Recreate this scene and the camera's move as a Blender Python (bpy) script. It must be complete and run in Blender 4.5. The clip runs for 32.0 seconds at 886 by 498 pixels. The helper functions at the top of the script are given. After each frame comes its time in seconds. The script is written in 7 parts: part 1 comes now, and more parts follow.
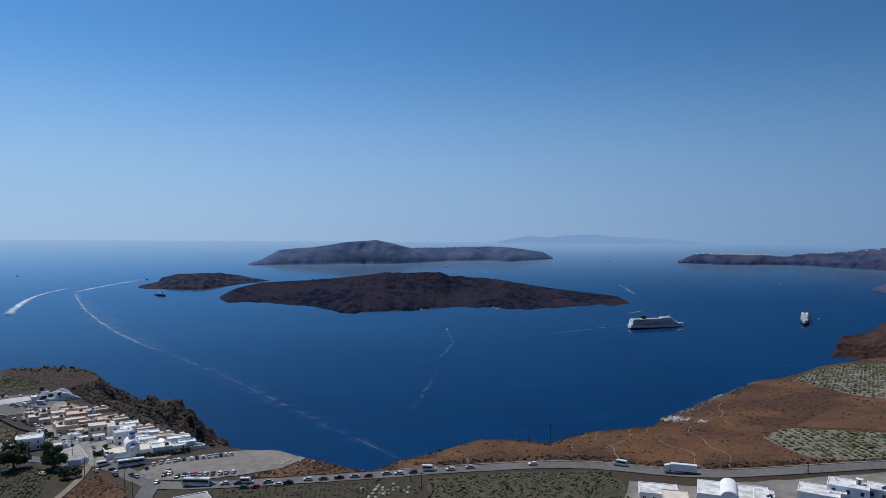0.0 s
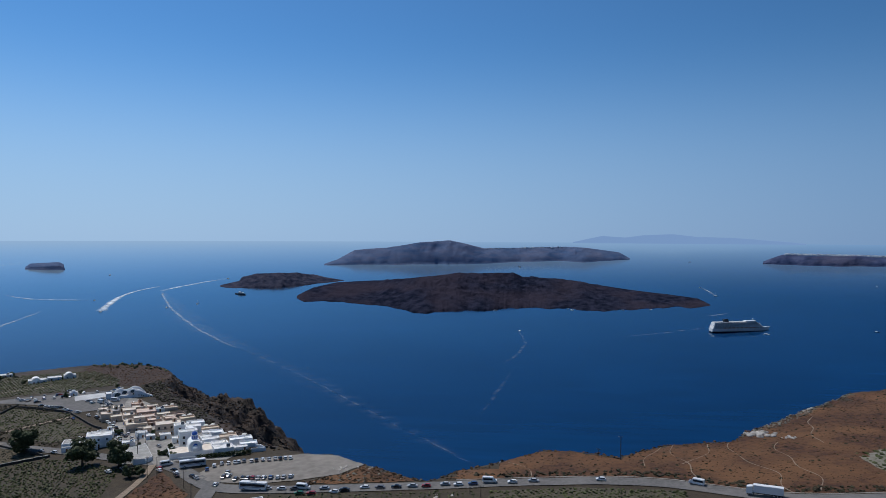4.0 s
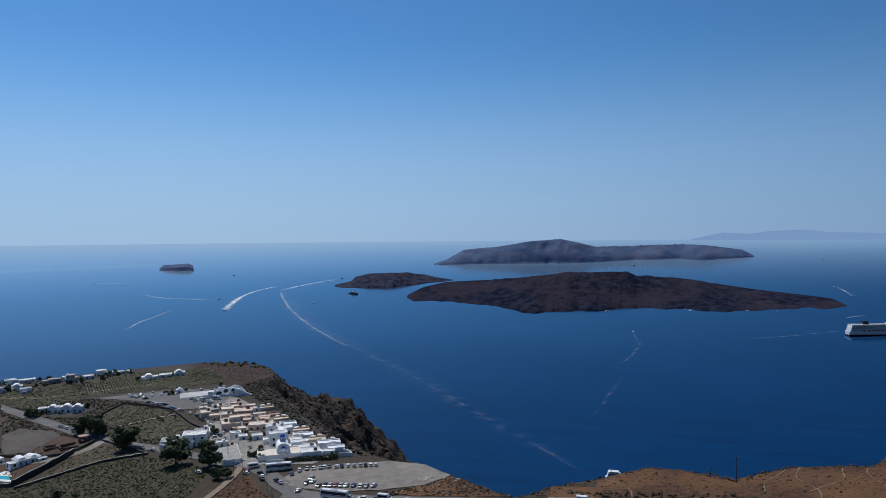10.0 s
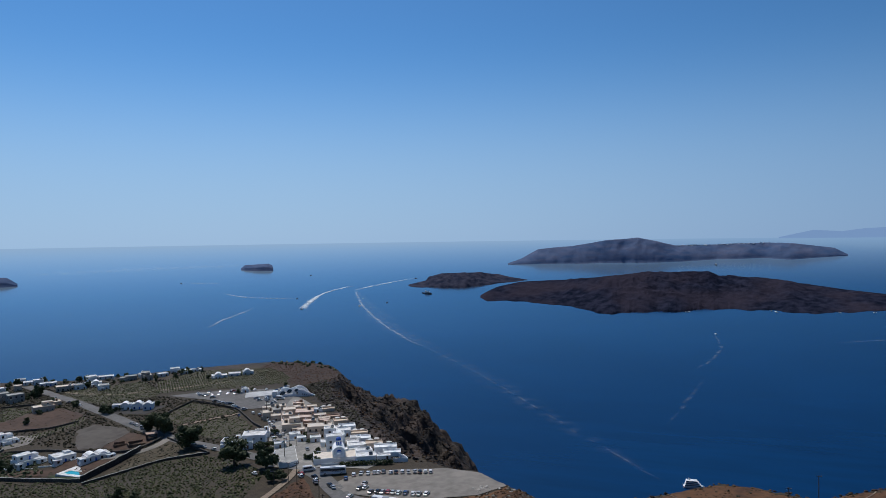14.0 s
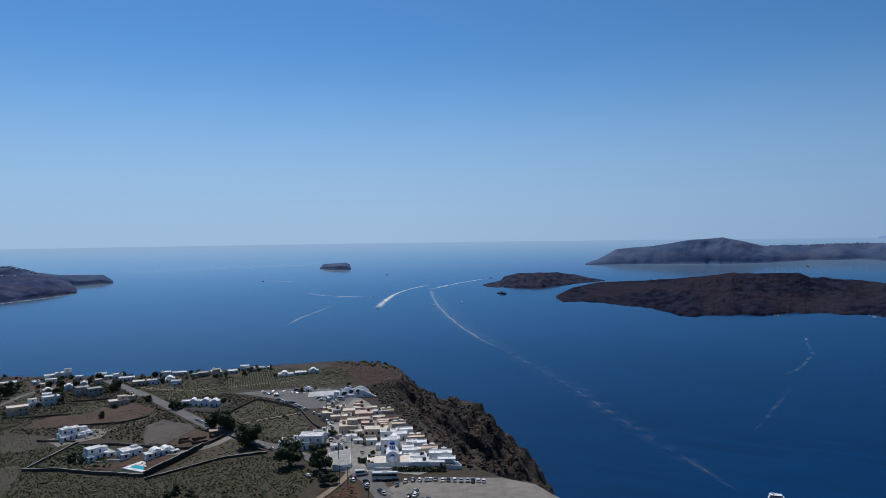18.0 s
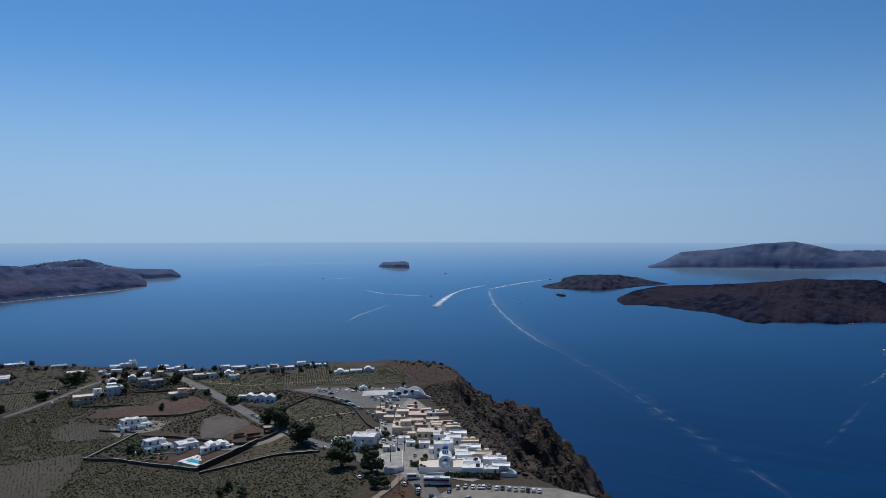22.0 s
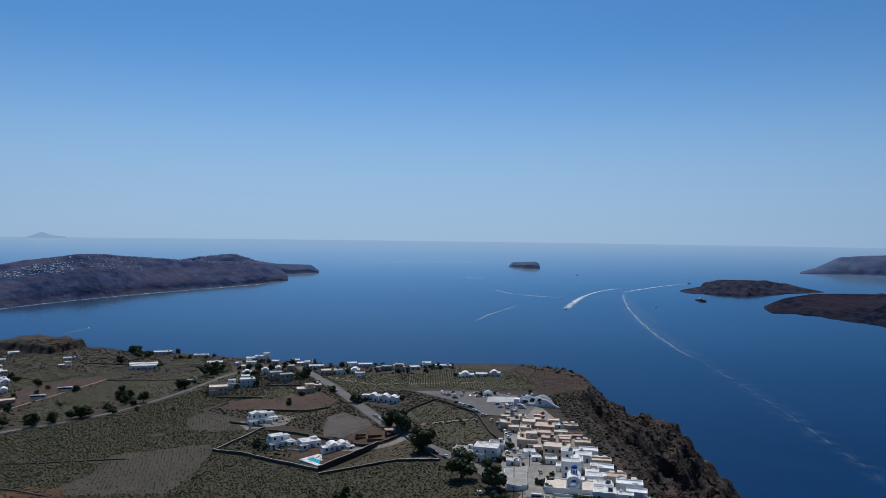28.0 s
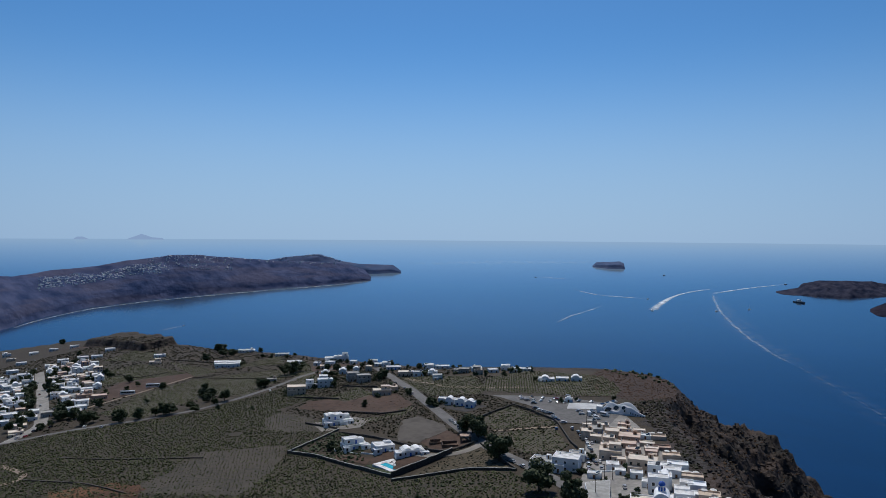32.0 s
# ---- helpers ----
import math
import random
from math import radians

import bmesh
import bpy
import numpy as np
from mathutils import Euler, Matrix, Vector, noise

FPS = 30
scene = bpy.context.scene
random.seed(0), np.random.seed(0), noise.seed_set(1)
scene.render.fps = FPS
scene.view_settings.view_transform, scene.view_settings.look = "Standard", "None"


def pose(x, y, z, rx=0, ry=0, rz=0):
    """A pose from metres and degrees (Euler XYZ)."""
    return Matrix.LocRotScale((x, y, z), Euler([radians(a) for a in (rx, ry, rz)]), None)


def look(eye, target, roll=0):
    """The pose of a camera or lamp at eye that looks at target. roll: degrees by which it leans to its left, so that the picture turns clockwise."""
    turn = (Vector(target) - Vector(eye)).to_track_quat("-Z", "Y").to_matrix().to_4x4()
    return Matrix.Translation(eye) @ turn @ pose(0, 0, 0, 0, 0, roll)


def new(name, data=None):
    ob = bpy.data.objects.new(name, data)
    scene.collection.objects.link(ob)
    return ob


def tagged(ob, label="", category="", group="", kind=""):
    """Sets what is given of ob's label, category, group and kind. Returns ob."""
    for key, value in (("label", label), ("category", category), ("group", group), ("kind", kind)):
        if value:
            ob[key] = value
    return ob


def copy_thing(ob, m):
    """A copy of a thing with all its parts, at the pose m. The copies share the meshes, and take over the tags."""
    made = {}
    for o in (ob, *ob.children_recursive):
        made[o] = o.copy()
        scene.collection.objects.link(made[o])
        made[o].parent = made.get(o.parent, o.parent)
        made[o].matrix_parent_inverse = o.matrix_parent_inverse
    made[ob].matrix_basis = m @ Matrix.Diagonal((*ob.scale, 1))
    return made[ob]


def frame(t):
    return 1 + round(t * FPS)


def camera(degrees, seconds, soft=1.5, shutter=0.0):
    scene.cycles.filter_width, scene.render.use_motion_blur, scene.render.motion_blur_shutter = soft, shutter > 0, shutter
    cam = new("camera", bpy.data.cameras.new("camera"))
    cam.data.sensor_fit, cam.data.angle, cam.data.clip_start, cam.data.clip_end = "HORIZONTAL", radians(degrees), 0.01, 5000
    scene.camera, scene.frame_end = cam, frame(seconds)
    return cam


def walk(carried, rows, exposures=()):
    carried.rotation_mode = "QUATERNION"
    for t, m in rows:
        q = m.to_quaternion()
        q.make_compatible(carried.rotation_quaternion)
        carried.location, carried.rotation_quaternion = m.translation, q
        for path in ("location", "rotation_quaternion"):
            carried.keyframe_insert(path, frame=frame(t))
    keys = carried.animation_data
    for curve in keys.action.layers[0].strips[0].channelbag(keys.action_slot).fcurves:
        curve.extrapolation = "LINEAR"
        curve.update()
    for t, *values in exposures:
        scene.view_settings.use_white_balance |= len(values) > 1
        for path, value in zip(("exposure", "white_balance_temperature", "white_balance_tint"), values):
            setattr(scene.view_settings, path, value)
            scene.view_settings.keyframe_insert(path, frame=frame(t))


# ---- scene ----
cam = camera(64.18, 32.0, soft=0.65)
# seconds, x, y, z, then the turn about x, y and z in degrees
PATH = [
    (0, 0.00, 0.00, 340.00, 88.870, -0.393, 1.313),
    (1, 1.21, 3.92, 339.96, 88.874, -0.374, 2.825),
    (2, 2.30, 7.60, 339.94, 88.867, -0.358, 4.274),
    (3, 3.81, 11.40, 339.97, 88.857, -0.324, 5.807),
    (3.5, 4.54, 13.29, 339.99, 88.858, -0.314, 6.571),
    (5.5, 7.00, 20.37, 339.81, 88.854, -0.091, 9.531),
    (6, 7.85, 22.22, 339.71, 88.861, -0.056, 10.300),
    (7, 9.13, 26.16, 339.59, 88.850, 0.070, 11.795),
    (8, 10.34, 29.91, 339.40, 88.841, 0.191, 13.283),
    (9, 11.06, 34.58, 338.85, 88.841, 0.344, 14.781),
    (10, 11.95, 39.27, 338.60, 88.831, 0.465, 16.302),
    (11, 12.99, 43.34, 338.38, 88.832, 0.587, 17.803),
    (12, 14.20, 46.95, 338.38, 88.840, 0.713, 19.319),
    (13, 15.65, 50.35, 338.58, 88.843, 0.776, 20.846),
    (14, 17.20, 53.62, 338.71, 88.862, 0.812, 22.391),
    (14.5, 17.95, 55.16, 338.84, 88.857, 0.811, 23.161),
    (16.5, 20.63, 62.68, 338.95, 88.884, 0.863, 26.279),
    (17, 21.24, 64.53, 339.01, 88.889, 0.856, 27.076),
    (18, 22.60, 68.09, 339.25, 88.904, 0.778, 28.649),
    (18.5, 22.92, 69.73, 339.19, 88.931, 0.733, 29.339),
    (19, 22.74, 70.81, 339.08, 88.924, 0.711, 29.868),
    (19.5, 22.31, 71.18, 338.69, 88.866, 0.726, 30.219),
    (20, 21.67, 71.84, 338.67, 88.869, 0.746, 30.543),
    (20.5, 20.90, 72.86, 338.71, 88.900, 0.724, 30.993),
    (21, 19.97, 74.52, 338.91, 88.968, 0.588, 31.654),
    (21.5, 18.96, 76.18, 338.90, 88.937, 0.298, 32.508),
    (22, 18.01, 77.79, 338.82, 88.914, -0.004, 33.431),
    (23, 15.67, 81.20, 338.75, 88.905, -0.280, 35.243),
    (24, 13.63, 84.43, 338.73, 88.897, -0.356, 37.043),
    (25, 11.53, 87.64, 338.60, 88.885, -0.422, 38.812),
    (25.5, 10.37, 89.40, 338.61, 88.874, -0.507, 39.687),
    (27.5, 5.47, 96.64, 338.29, 88.845, -0.752, 43.154),
    (28, 4.30, 98.33, 338.32, 88.828, -0.742, 44.022),
    (29, 2.31, 101.38, 338.20, 88.819, -0.693, 45.725),
    (30, 0.23, 104.64, 337.97, 88.823, -0.612, 47.378),
    (31, -2.51, 108.27, 337.80, 88.812, -0.531, 48.985),
    (32, -4.89, 112.04, 337.60, 88.770, -0.413, 50.640),
]
walk(cam, [(t, pose(*row)) for t, *row in PATH], [(0, -0.62, 6250, 10), (12, -0.67, 6280, 10), (32, -0.74, 6320, 10)])

# ---- world, sun and exposure ----
SUN_LEFT, SUN_UP = 52.0, 60.0
world = bpy.data.worlds.new("world")
scene.world = world
world.use_nodes = True
wn, wl = world.node_tree.nodes, world.node_tree.links
sky = wn.new("ShaderNodeTexSky")
sky.sky_type = "NISHITA"
sky.sun_disc = False
sky.sun_elevation, sky.sun_rotation = radians(SUN_UP), radians(-SUN_LEFT)
sky.altitude, sky.air_density, sky.dust_density, sky.ozone_density = 340, 1.0, 0.25, 6.0
# summer haze: the sky pales to a milky blue towards the horizon
wc = wn.new("ShaderNodeTexCoord")
wx = wn.new("ShaderNodeSeparateXYZ")
wl.new(wc.outputs["Generated"], wx.inputs[0])
wm = wn.new("ShaderNodeMapRange")
wm.interpolation_type = "SMOOTHERSTEP"
wm.inputs["From Min"].default_value, wm.inputs["From Max"].default_value = -0.02, 0.30
wm.inputs["To Min"].default_value, wm.inputs["To Max"].default_value = 0.85, 0.0
wl.new(wx.outputs["Z"], wm.inputs["Value"])
wt = wn.new("ShaderNodeMix")
wt.data_type, wt.blend_type = "RGBA", "MULTIPLY"
wt.inputs[0].default_value = 1.0
wl.new(sky.outputs[0], wt.inputs[6])
wt.inputs[7].default_value = (0.62, 1.0, 1.22, 1)
wh = wn.new("ShaderNodeMix")
wh.data_type = "RGBA"
wl.new(wm.outputs[0], wh.inputs[0])
wl.new(wt.outputs[2], wh.inputs[6])
hz = wn.new("ShaderNodeMix")
hz.data_type = "RGBA"
hz.inputs[6].default_value, hz.inputs[7].default_value = (3.1, 5.05, 8.7, 1), (4.5, 6.4, 9.3, 1)
wl.new(hz.outputs[2], wh.inputs[7])
# brighter towards the sun's side, deeper away from it
wd = wn.new("ShaderNodeVectorMath")
wd.operation = "DOT_PRODUCT"
wd.inputs[1].default_value = (-math.sin(radians(SUN_LEFT)), math.cos(radians(SUN_LEFT)), 0)
wl.new(wc.outputs["Generated"], wd.inputs[0])
wg = wn.new("ShaderNodeMapRange")
wg.inputs["From Min"].default_value, wg.inputs["From Max"].default_value = -0.4, 1.0
wg.inputs["To Min"].default_value, wg.inputs["To Max"].default_value = 0.58, 1.07
wl.new(wd.outputs["Value"], wg.inputs["Value"])
side = wn.new("ShaderNodeMapRange")
side.inputs["From Min"].default_value, side.inputs["From Max"].default_value = 0.1, 0.95
wl.new(wd.outputs["Value"], side.inputs["Value"])
wl.new(side.outputs[0], hz.inputs[0])
ws = wn.new("ShaderNodeVectorMath")
ws.operation = "SCALE"
wl.new(wh.outputs[2], ws.inputs[0])
wl.new(wg.outputs[0], ws.inputs["Scale"])
wl.new(ws.outputs[0], wn["Background"].inputs[0])
wn["Background"].inputs[1].default_value = 0.115
sun_data = bpy.data.lights.new("sun", "SUN")
sun_data.energy, sun_data.angle, sun_data.color = 5.0, radians(0.55), (1.0, 0.96, 0.90)
sun = new("sun", sun_data)
ca = math.cos(radians(SUN_UP))
sun.matrix_world = look((0, 0, 0), (math.sin(radians(SUN_LEFT)) * ca, -math.cos(radians(SUN_LEFT)) * ca, -math.sin(radians(SUN_UP))))

# ---- materials ----
MATS = {}


def mat(name, a, b=None, rough=0.85, scale=1.0, detail=4.0, bump=0.0, bump_scale=None, metal=0.0, c=None, c_scale=0.05, c_mix=0.5, spec=0.3, rand=0.0, strata=1.0):
    """A surface: two colours mixed by fine noise, a third by broad noise, relief and gloss."""
    if name in MATS:
        return MATS[name]
    m = bpy.data.materials.new(name)
    m.use_nodes = True
    n, l = m.node_tree.nodes, m.node_tree.links
    p = n["Principled BSDF"]
    p.inputs["Roughness"].default_value = rough
    p.inputs["Metallic"].default_value = metal
    p.inputs["Specular IOR Level"].default_value = spec
    geo = n.new("ShaderNodeNewGeometry")
    out = None
    tex = n.new("ShaderNodeTexNoise")
    tex.inputs["Scale"].default_value, tex.inputs["Detail"].default_value = scale, detail
    l.new(geo.outputs["Position"], tex.inputs["Vector"])
    ramp = n.new("ShaderNodeValToRGB")
    ramp.color_ramp.elements[0].position, ramp.color_ramp.elements[1].position = 0.35, 0.65
    ramp.color_ramp.elements[0].color, ramp.color_ramp.elements[1].color = (*a, 1), (*(b or a), 1)
    l.new(tex.outputs["Fac"], ramp.inputs["Fac"])
    out = ramp.outputs["Color"]
    if c:
        t2 = n.new("ShaderNodeTexNoise")
        t2.inputs["Scale"].default_value, t2.inputs["Detail"].default_value = c_scale, 5
        mp = n.new("ShaderNodeMapping")
        mp.inputs["Scale"].default_value = (1, 1, strata)
        l.new(geo.outputs["Position"], mp.inputs["Vector"])
        l.new(mp.outputs[0], t2.inputs["Vector"])
        mr = n.new("ShaderNodeMapRange")
        mr.inputs["From Min"].default_value, mr.inputs["From Max"].default_value = 0.45, 0.62
        mr.inputs["To Max"].default_value = c_mix
        l.new(t2.outputs["Fac"], mr.inputs["Value"])
        mix = n.new("ShaderNodeMix")
        mix.data_type = "RGBA"
        mix.inputs["B"].default_value = (*c, 1)
        for i in mix.inputs:
            if i.name == "A" and i.type == "RGBA":
                l.new(out, i)
            if i.name == "B" and i.type == "RGBA":
                i.default_value = (*c, 1)
        l.new(mr.outputs[0], mix.inputs[0])
        out = [o for o in mix.outputs if o.type == "RGBA"][0]
    if rand:
        info = n.new("ShaderNodeObjectInfo")
        hsv = n.new("ShaderNodeHueSaturation")
        mr = n.new("ShaderNodeMapRange")
        mr.inputs["To Min"].default_value, mr.inputs["To Max"].default_value = 1 - rand, 1 + rand
        l.new(info.outputs["Random"], mr.inputs["Value"])
        l.new(mr.outputs[0], hsv.inputs["Value"])
        l.new(out, hsv.inputs["Color"])
        out = hsv.outputs["Color"]
    l.new(out, p.inputs["Base Color"])
    if bump:
        t3 = n.new("ShaderNodeTexNoise")
        t3.inputs["Scale"].default_value, t3.inputs["Detail"].default_value = bump_scale or scale * 3, 6
        l.new(geo.outputs["Position"], t3.inputs["Vector"])
        bp = n.new("ShaderNodeBump")
        bp.inputs["Strength"].default_value, bp.inputs["Distance"].default_value = 0.8, bump
        l.new(t3.outputs["Fac"], bp.inputs["Height"])
        l.new(bp.outputs[0], p.inputs["Normal"])
    MATS[name] = m
    return m


# ---- shape of the land and the sea ----
CX, CY, H = 12.0, 56.0, 339.0      # middle of the flight and its height over the sea
R0, R1, DIP = 2500.0, 4900.0, 0.0096
RISE = H - DIP * R1
SEA_R = np.concatenate([np.linspace(40, R0, 200), np.linspace(R0 + 4, R1 + 60, 800)])


def lift(r):
    """Past R0 the distance is drawn together: the sea rises gently, so that far shores keep their place on the horizon."""
    return RISE * (np.maximum(r - R0, 0) / (R1 - R0)) ** 1.4


SEA_T = (H - lift(SEA_R)) / SEA_R


def tan_at(r):
    """Slope at which the sea at that range is seen."""
    return (H - lift(r)) / np.maximum(r, 1)


def range_of(tn):
    return np.interp(-np.asarray(tn, float), -SEA_T, SEA_R)


def sea_z(x, y):
    return lift(np.hypot(x - CX, y - CY))


def value_noise(x, y, seed=0):
    """Smooth lattice noise of arrays, about -1 to 1."""
    xi, yi = np.floor(x).astype(np.int64), np.floor(y).astype(np.int64)
    u, v = x - xi, y - yi
    u, v = u * u * (3 - 2 * u), v * v * (3 - 2 * v)

    def h(i, j):
        k = (i * 374761393 + j * 668265263 + seed * 1442695) & 0xFFFFFFFF
        k = ((k ^ (k >> 13)) * 1274126177) & 0xFFFFFFFF
        return ((k ^ (k >> 16)) & 0xFFFF) / 32767.5 - 1
    return (h(xi, yi) * (1 - u) + h(xi + 1, yi) * u) * (1 - v) + (h(xi, yi + 1) * (1 - u) + h(xi + 1, yi + 1) * u) * v


def fractal(x, y, size, octaves=4, seed=0, ridged=False):
    x, y = np.asarray(x, float), np.asarray(y, float)
    total, amp = 0.0, 1.0
    for k in range(octaves):
        v = value_noise(x / size + 17.3 * k, y / size - 9.1 * k, seed + k)
        total = total + amp * (1 - 2 * np.abs(v) if ridged else v)
        size, amp = size / 2.1, amp * 0.5
    return total


RIM = [(1500, 1500), (700, 950), (414, 692), (344, 630), (294, 580), (234, 516), (208, 505), (167, 452), (124, 402), (103, 378), (69, 375), (47, 352),
       (26, 364), (11, 366), (-3, 356), (-30, 338), (-41, 325), (-58, 336), (-78, 350), (-96, 364), (-111, 368), (-140, 382), (-163, 404),
       (-190, 434), (-222, 476), (-258, 508), (-285, 545), (-300, 578), (-320, 618), (-345, 642), (-373, 652), (-411, 642), (-456, 602),
       (-480, 577), (-518, 538), (-571, 512), (-644, 497), (-728, 482), (-789, 470), (-857, 452), (-964, 445)]
BACK = [(-1010, 447), (-1250, 449), (-1500, 420), (-2300, 100), (-3500, -1500), (-3500, -3500), (3500, -3500), (3500, 2500)]


def outside(x, y):
    """Metres past the cliff's rim, 0 on the plateau."""
    pts = RIM + BACK
    best = np.full(x.shape, 1e9)
    inside = np.zeros(x.shape, bool)
    for (ax, ay), (bx, by) in zip(pts, pts[1:] + pts[:1]):
        dx, dy = bx - ax, by - ay
        k = np.clip(((x - ax) * dx + (y - ay) * dy) / (dx * dx + dy * dy), 0, 1)
        best = np.minimum(best, np.hypot(x - ax - k * dx, y - ay - k * dy))
        cross = ((ay > y) != (by > y)) & (x < ax + (y - ay) * dx / (dy if dy else 1e-9))
        inside ^= cross
    return np.where(inside, -best, best)


PLATEAU = (232.59, 28.5, -5.39, 4.08, -21.34, -10.43, 2.09)


def plateau(x, y):
    u, v = np.clip(x, -1150, 420) / 500, (np.clip(y, 120, 700) - 380) / 300
    c = PLATEAU
    z = c[0] + c[1] * u + c[2] * v + c[3] * u * u + c[4] * u * v + c[5] * v * v + c[6] * u ** 3
    z = z - 5 * np.exp(-((x + 330) ** 2 + (y - 312) ** 2) / 65 ** 2) + 4 * np.exp(-((x + 350) ** 2 + (y - 490) ** 2) / 90 ** 2)
    z = z - 0.12 * np.maximum(-1150 - x, 0)
    return np.clip(z, 60, 262)


def land(x, y):
    x, y = np.asarray(x, float), np.asarray(y, float)
    d = outside(x, y)
    z = plateau(x, y)
    # mesa beyond the far town
    e = np.minimum(np.minimum(x + 1240, -985 - x), np.minimum(y - 398 - 0.06 * (x + 985), 442 - y)) + 5 * fractal(x, y, 34, 4, 31)
    z = z + 10.5 * np.clip(e / 4, 0, 1) ** 0.7 + np.where(e > 0, 1.2, 0) * fractal(x, y, 12, 3, 33)
    o = np.maximum(d + 3 * fractal(x, y, 25, 3, 5), 0)
    crag = fractal(x + 14 * fractal(x, y, 40, 2, 21), y + 14 * fractal(x, y, 40, 2, 22), 46, 5, 11, True)
    head = np.clip((y - 420) / 60, 0, 1) * np.clip((-150 - x) / 60, 0, 1)     # the village headland falls in a long shoulder
    steep = np.where(o < 45, 1.25 * o, 56 + 0.72 * (o - 45))
    ease = np.where(o < 40, 1.1 * o, np.where(o < 120, 44 + 0.74 * (o - 40), 103.2 + 1.5 * (o - 120)))
    drop = steep + (ease - steep) * head
    fine = fractal(x + 5 * fractal(x, y, 16, 2, 23), y, 17, 4, 12, True)
    relief = 15 * np.tanh((crag - 0.3) * 19 / 15) + (fine - 0.3) * 3.4
    z = z - drop + np.where(relief > 0, np.clip((o - 6) / 35, 0, 1), np.clip(o / 9, 0, 1)) * relief
    z = z + np.where(o <= 0, 0.12, 0.0) * fractal(x, y, 14, 3, 3)
    # buttress of the village headland, a hollow under the knoll, and ledges all down the rock
    out = np.clip(o / 25, 0, 1)
    z = z + out * (15 * np.exp(-((x + 262) ** 2 + (y - 652) ** 2) / 34 ** 2) - 7 * np.exp(-((x + 312) ** 2 + (y - 622) ** 2) / 26 ** 2))
    step = fractal(x, y, 60, 3, 50) * 6
    z = z + np.clip(o / 14, 0, 1) * 1.7 * np.sin((z + step) * 2 * math.pi / 11.0) + np.clip(o / 14, 0, 1) * 0.8 * np.sin((z - step) * 2 * math.pi / 4.7)
    return np.maximum(z, -25)


def ground_z(x, y):
    return float(land(np.array([x]), np.array([y]))[0])


# ---- mesh helpers ----
def mesh_of(name, verts, faces, material=None, smooth=False):
    me = bpy.data.meshes.new(name)
    me.from_pydata(verts, [], faces)
    me.update()
    if material:
        me.materials.append(material)
    if smooth:
        me.polygons.foreach_set("use_smooth", [True] * len(me.polygons))
    return me


def grid_mesh(name, X, Y, Z, material, smooth=True):
    n, m = X.shape
    v = np.stack([X, Y, Z], -1).reshape(-1, 3)
    i = np.arange(n * m).reshape(n, m)
    f = np.stack([i[:-1, :-1], i[1:, :-1], i[1:, 1:], i[:-1, 1:]], -1).reshape(-1, 4)
    k = f[len(f) // 2]
    e1, e2 = v[k[2]] - v[k[0]], v[k[3]] - v[k[1]]
    if e1[0] * e2[1] - e1[1] * e2[0] < 0:      # faces look up
        f = f[:, ::-1]
    me = bpy.data.meshes.new(name)
    me.vertices.add(len(v))
    me.vertices.foreach_set("co", v.ravel())
    me.loops.add(f.size)
    me.loops.foreach_set("vertex_index", f.ravel())
    me.polygons.add(len(f))
    me.polygons.foreach_set("loop_start", np.arange(0, f.size, 4))
    me.polygons.foreach_set("use_smooth", np.full(len(f), smooth))
    me.update(calc_edges=True)
    me.materials.append(material)
    return me

# ---- land ----
soil = mat("dry_soil", (0.027, 0.018, 0.009), (0.051, 0.036, 0.019), scale=0.35, detail=8, bump=0.3, bump_scale=1.2, c=(0.056, 0.043, 0.027), c_scale=0.02)
rock = mat("lava_rock", (0.010, 0.008, 0.007), (0.049, 0.038, 0.031), scale=0.2, detail=12, bump=3.0, bump_scale=0.3, c=(0.068, 0.046, 0.035), c_scale=0.025, c_mix=0.8, strata=4)


def spread(a, b, step, lo, hi, grow):
    """Grid lines: even inside a..b, wider and wider outside."""
    mid = list(np.arange(a, b + 0.1, step))
    left, right, s = [], [], step
    x = a
    while x > lo:
        s *= grow
        x -= s
        left.append(max(x, lo))
    x, s = b, step
    while x < hi:
        s *= grow
        x += s
        right.append(min(x, hi))
    return np.array(left[::-1] + mid + right)


gx = spread(-1150, 460, 2.3, -3600, 3600, 1.12)
gy = spread(190, 780, 2.3, -3600, 2600, 1.12)
GX, GY = np.meshgrid(gx, gy, indexing="ij")
GZ = land(GX, GY)
terrain = new("ground", grid_mesh("ground", GX, GY, GZ, soil))
terrain.data.materials.append(rock)
MX, MY = (GX[:-1, :-1] + GX[1:, 1:]) / 2, (GY[:-1, :-1] + GY[1:, 1:]) / 2
slope = (outside(MX, MY) + 6 * fractal(MX, MY, 22, 3, 40) > np.where((MY > 375) & (MX < -140), -15, 1)).ravel()
wall_like = np.hypot(np.diff(GZ, axis=0)[:, :-1] / np.diff(GX, axis=0)[:, :-1], np.diff(GZ, axis=1)[:-1] / np.diff(GY, axis=1)[:-1]).ravel() > 0.45
slope |= wall_like & (MX.ravel() < -900)
terrain.data.polygons.foreach_set("material_index", slope.astype(np.int32))
tagged(terrain, "dry brown volcanic plateau ending in dark crumbling cliffs", "ground", kind="structure")

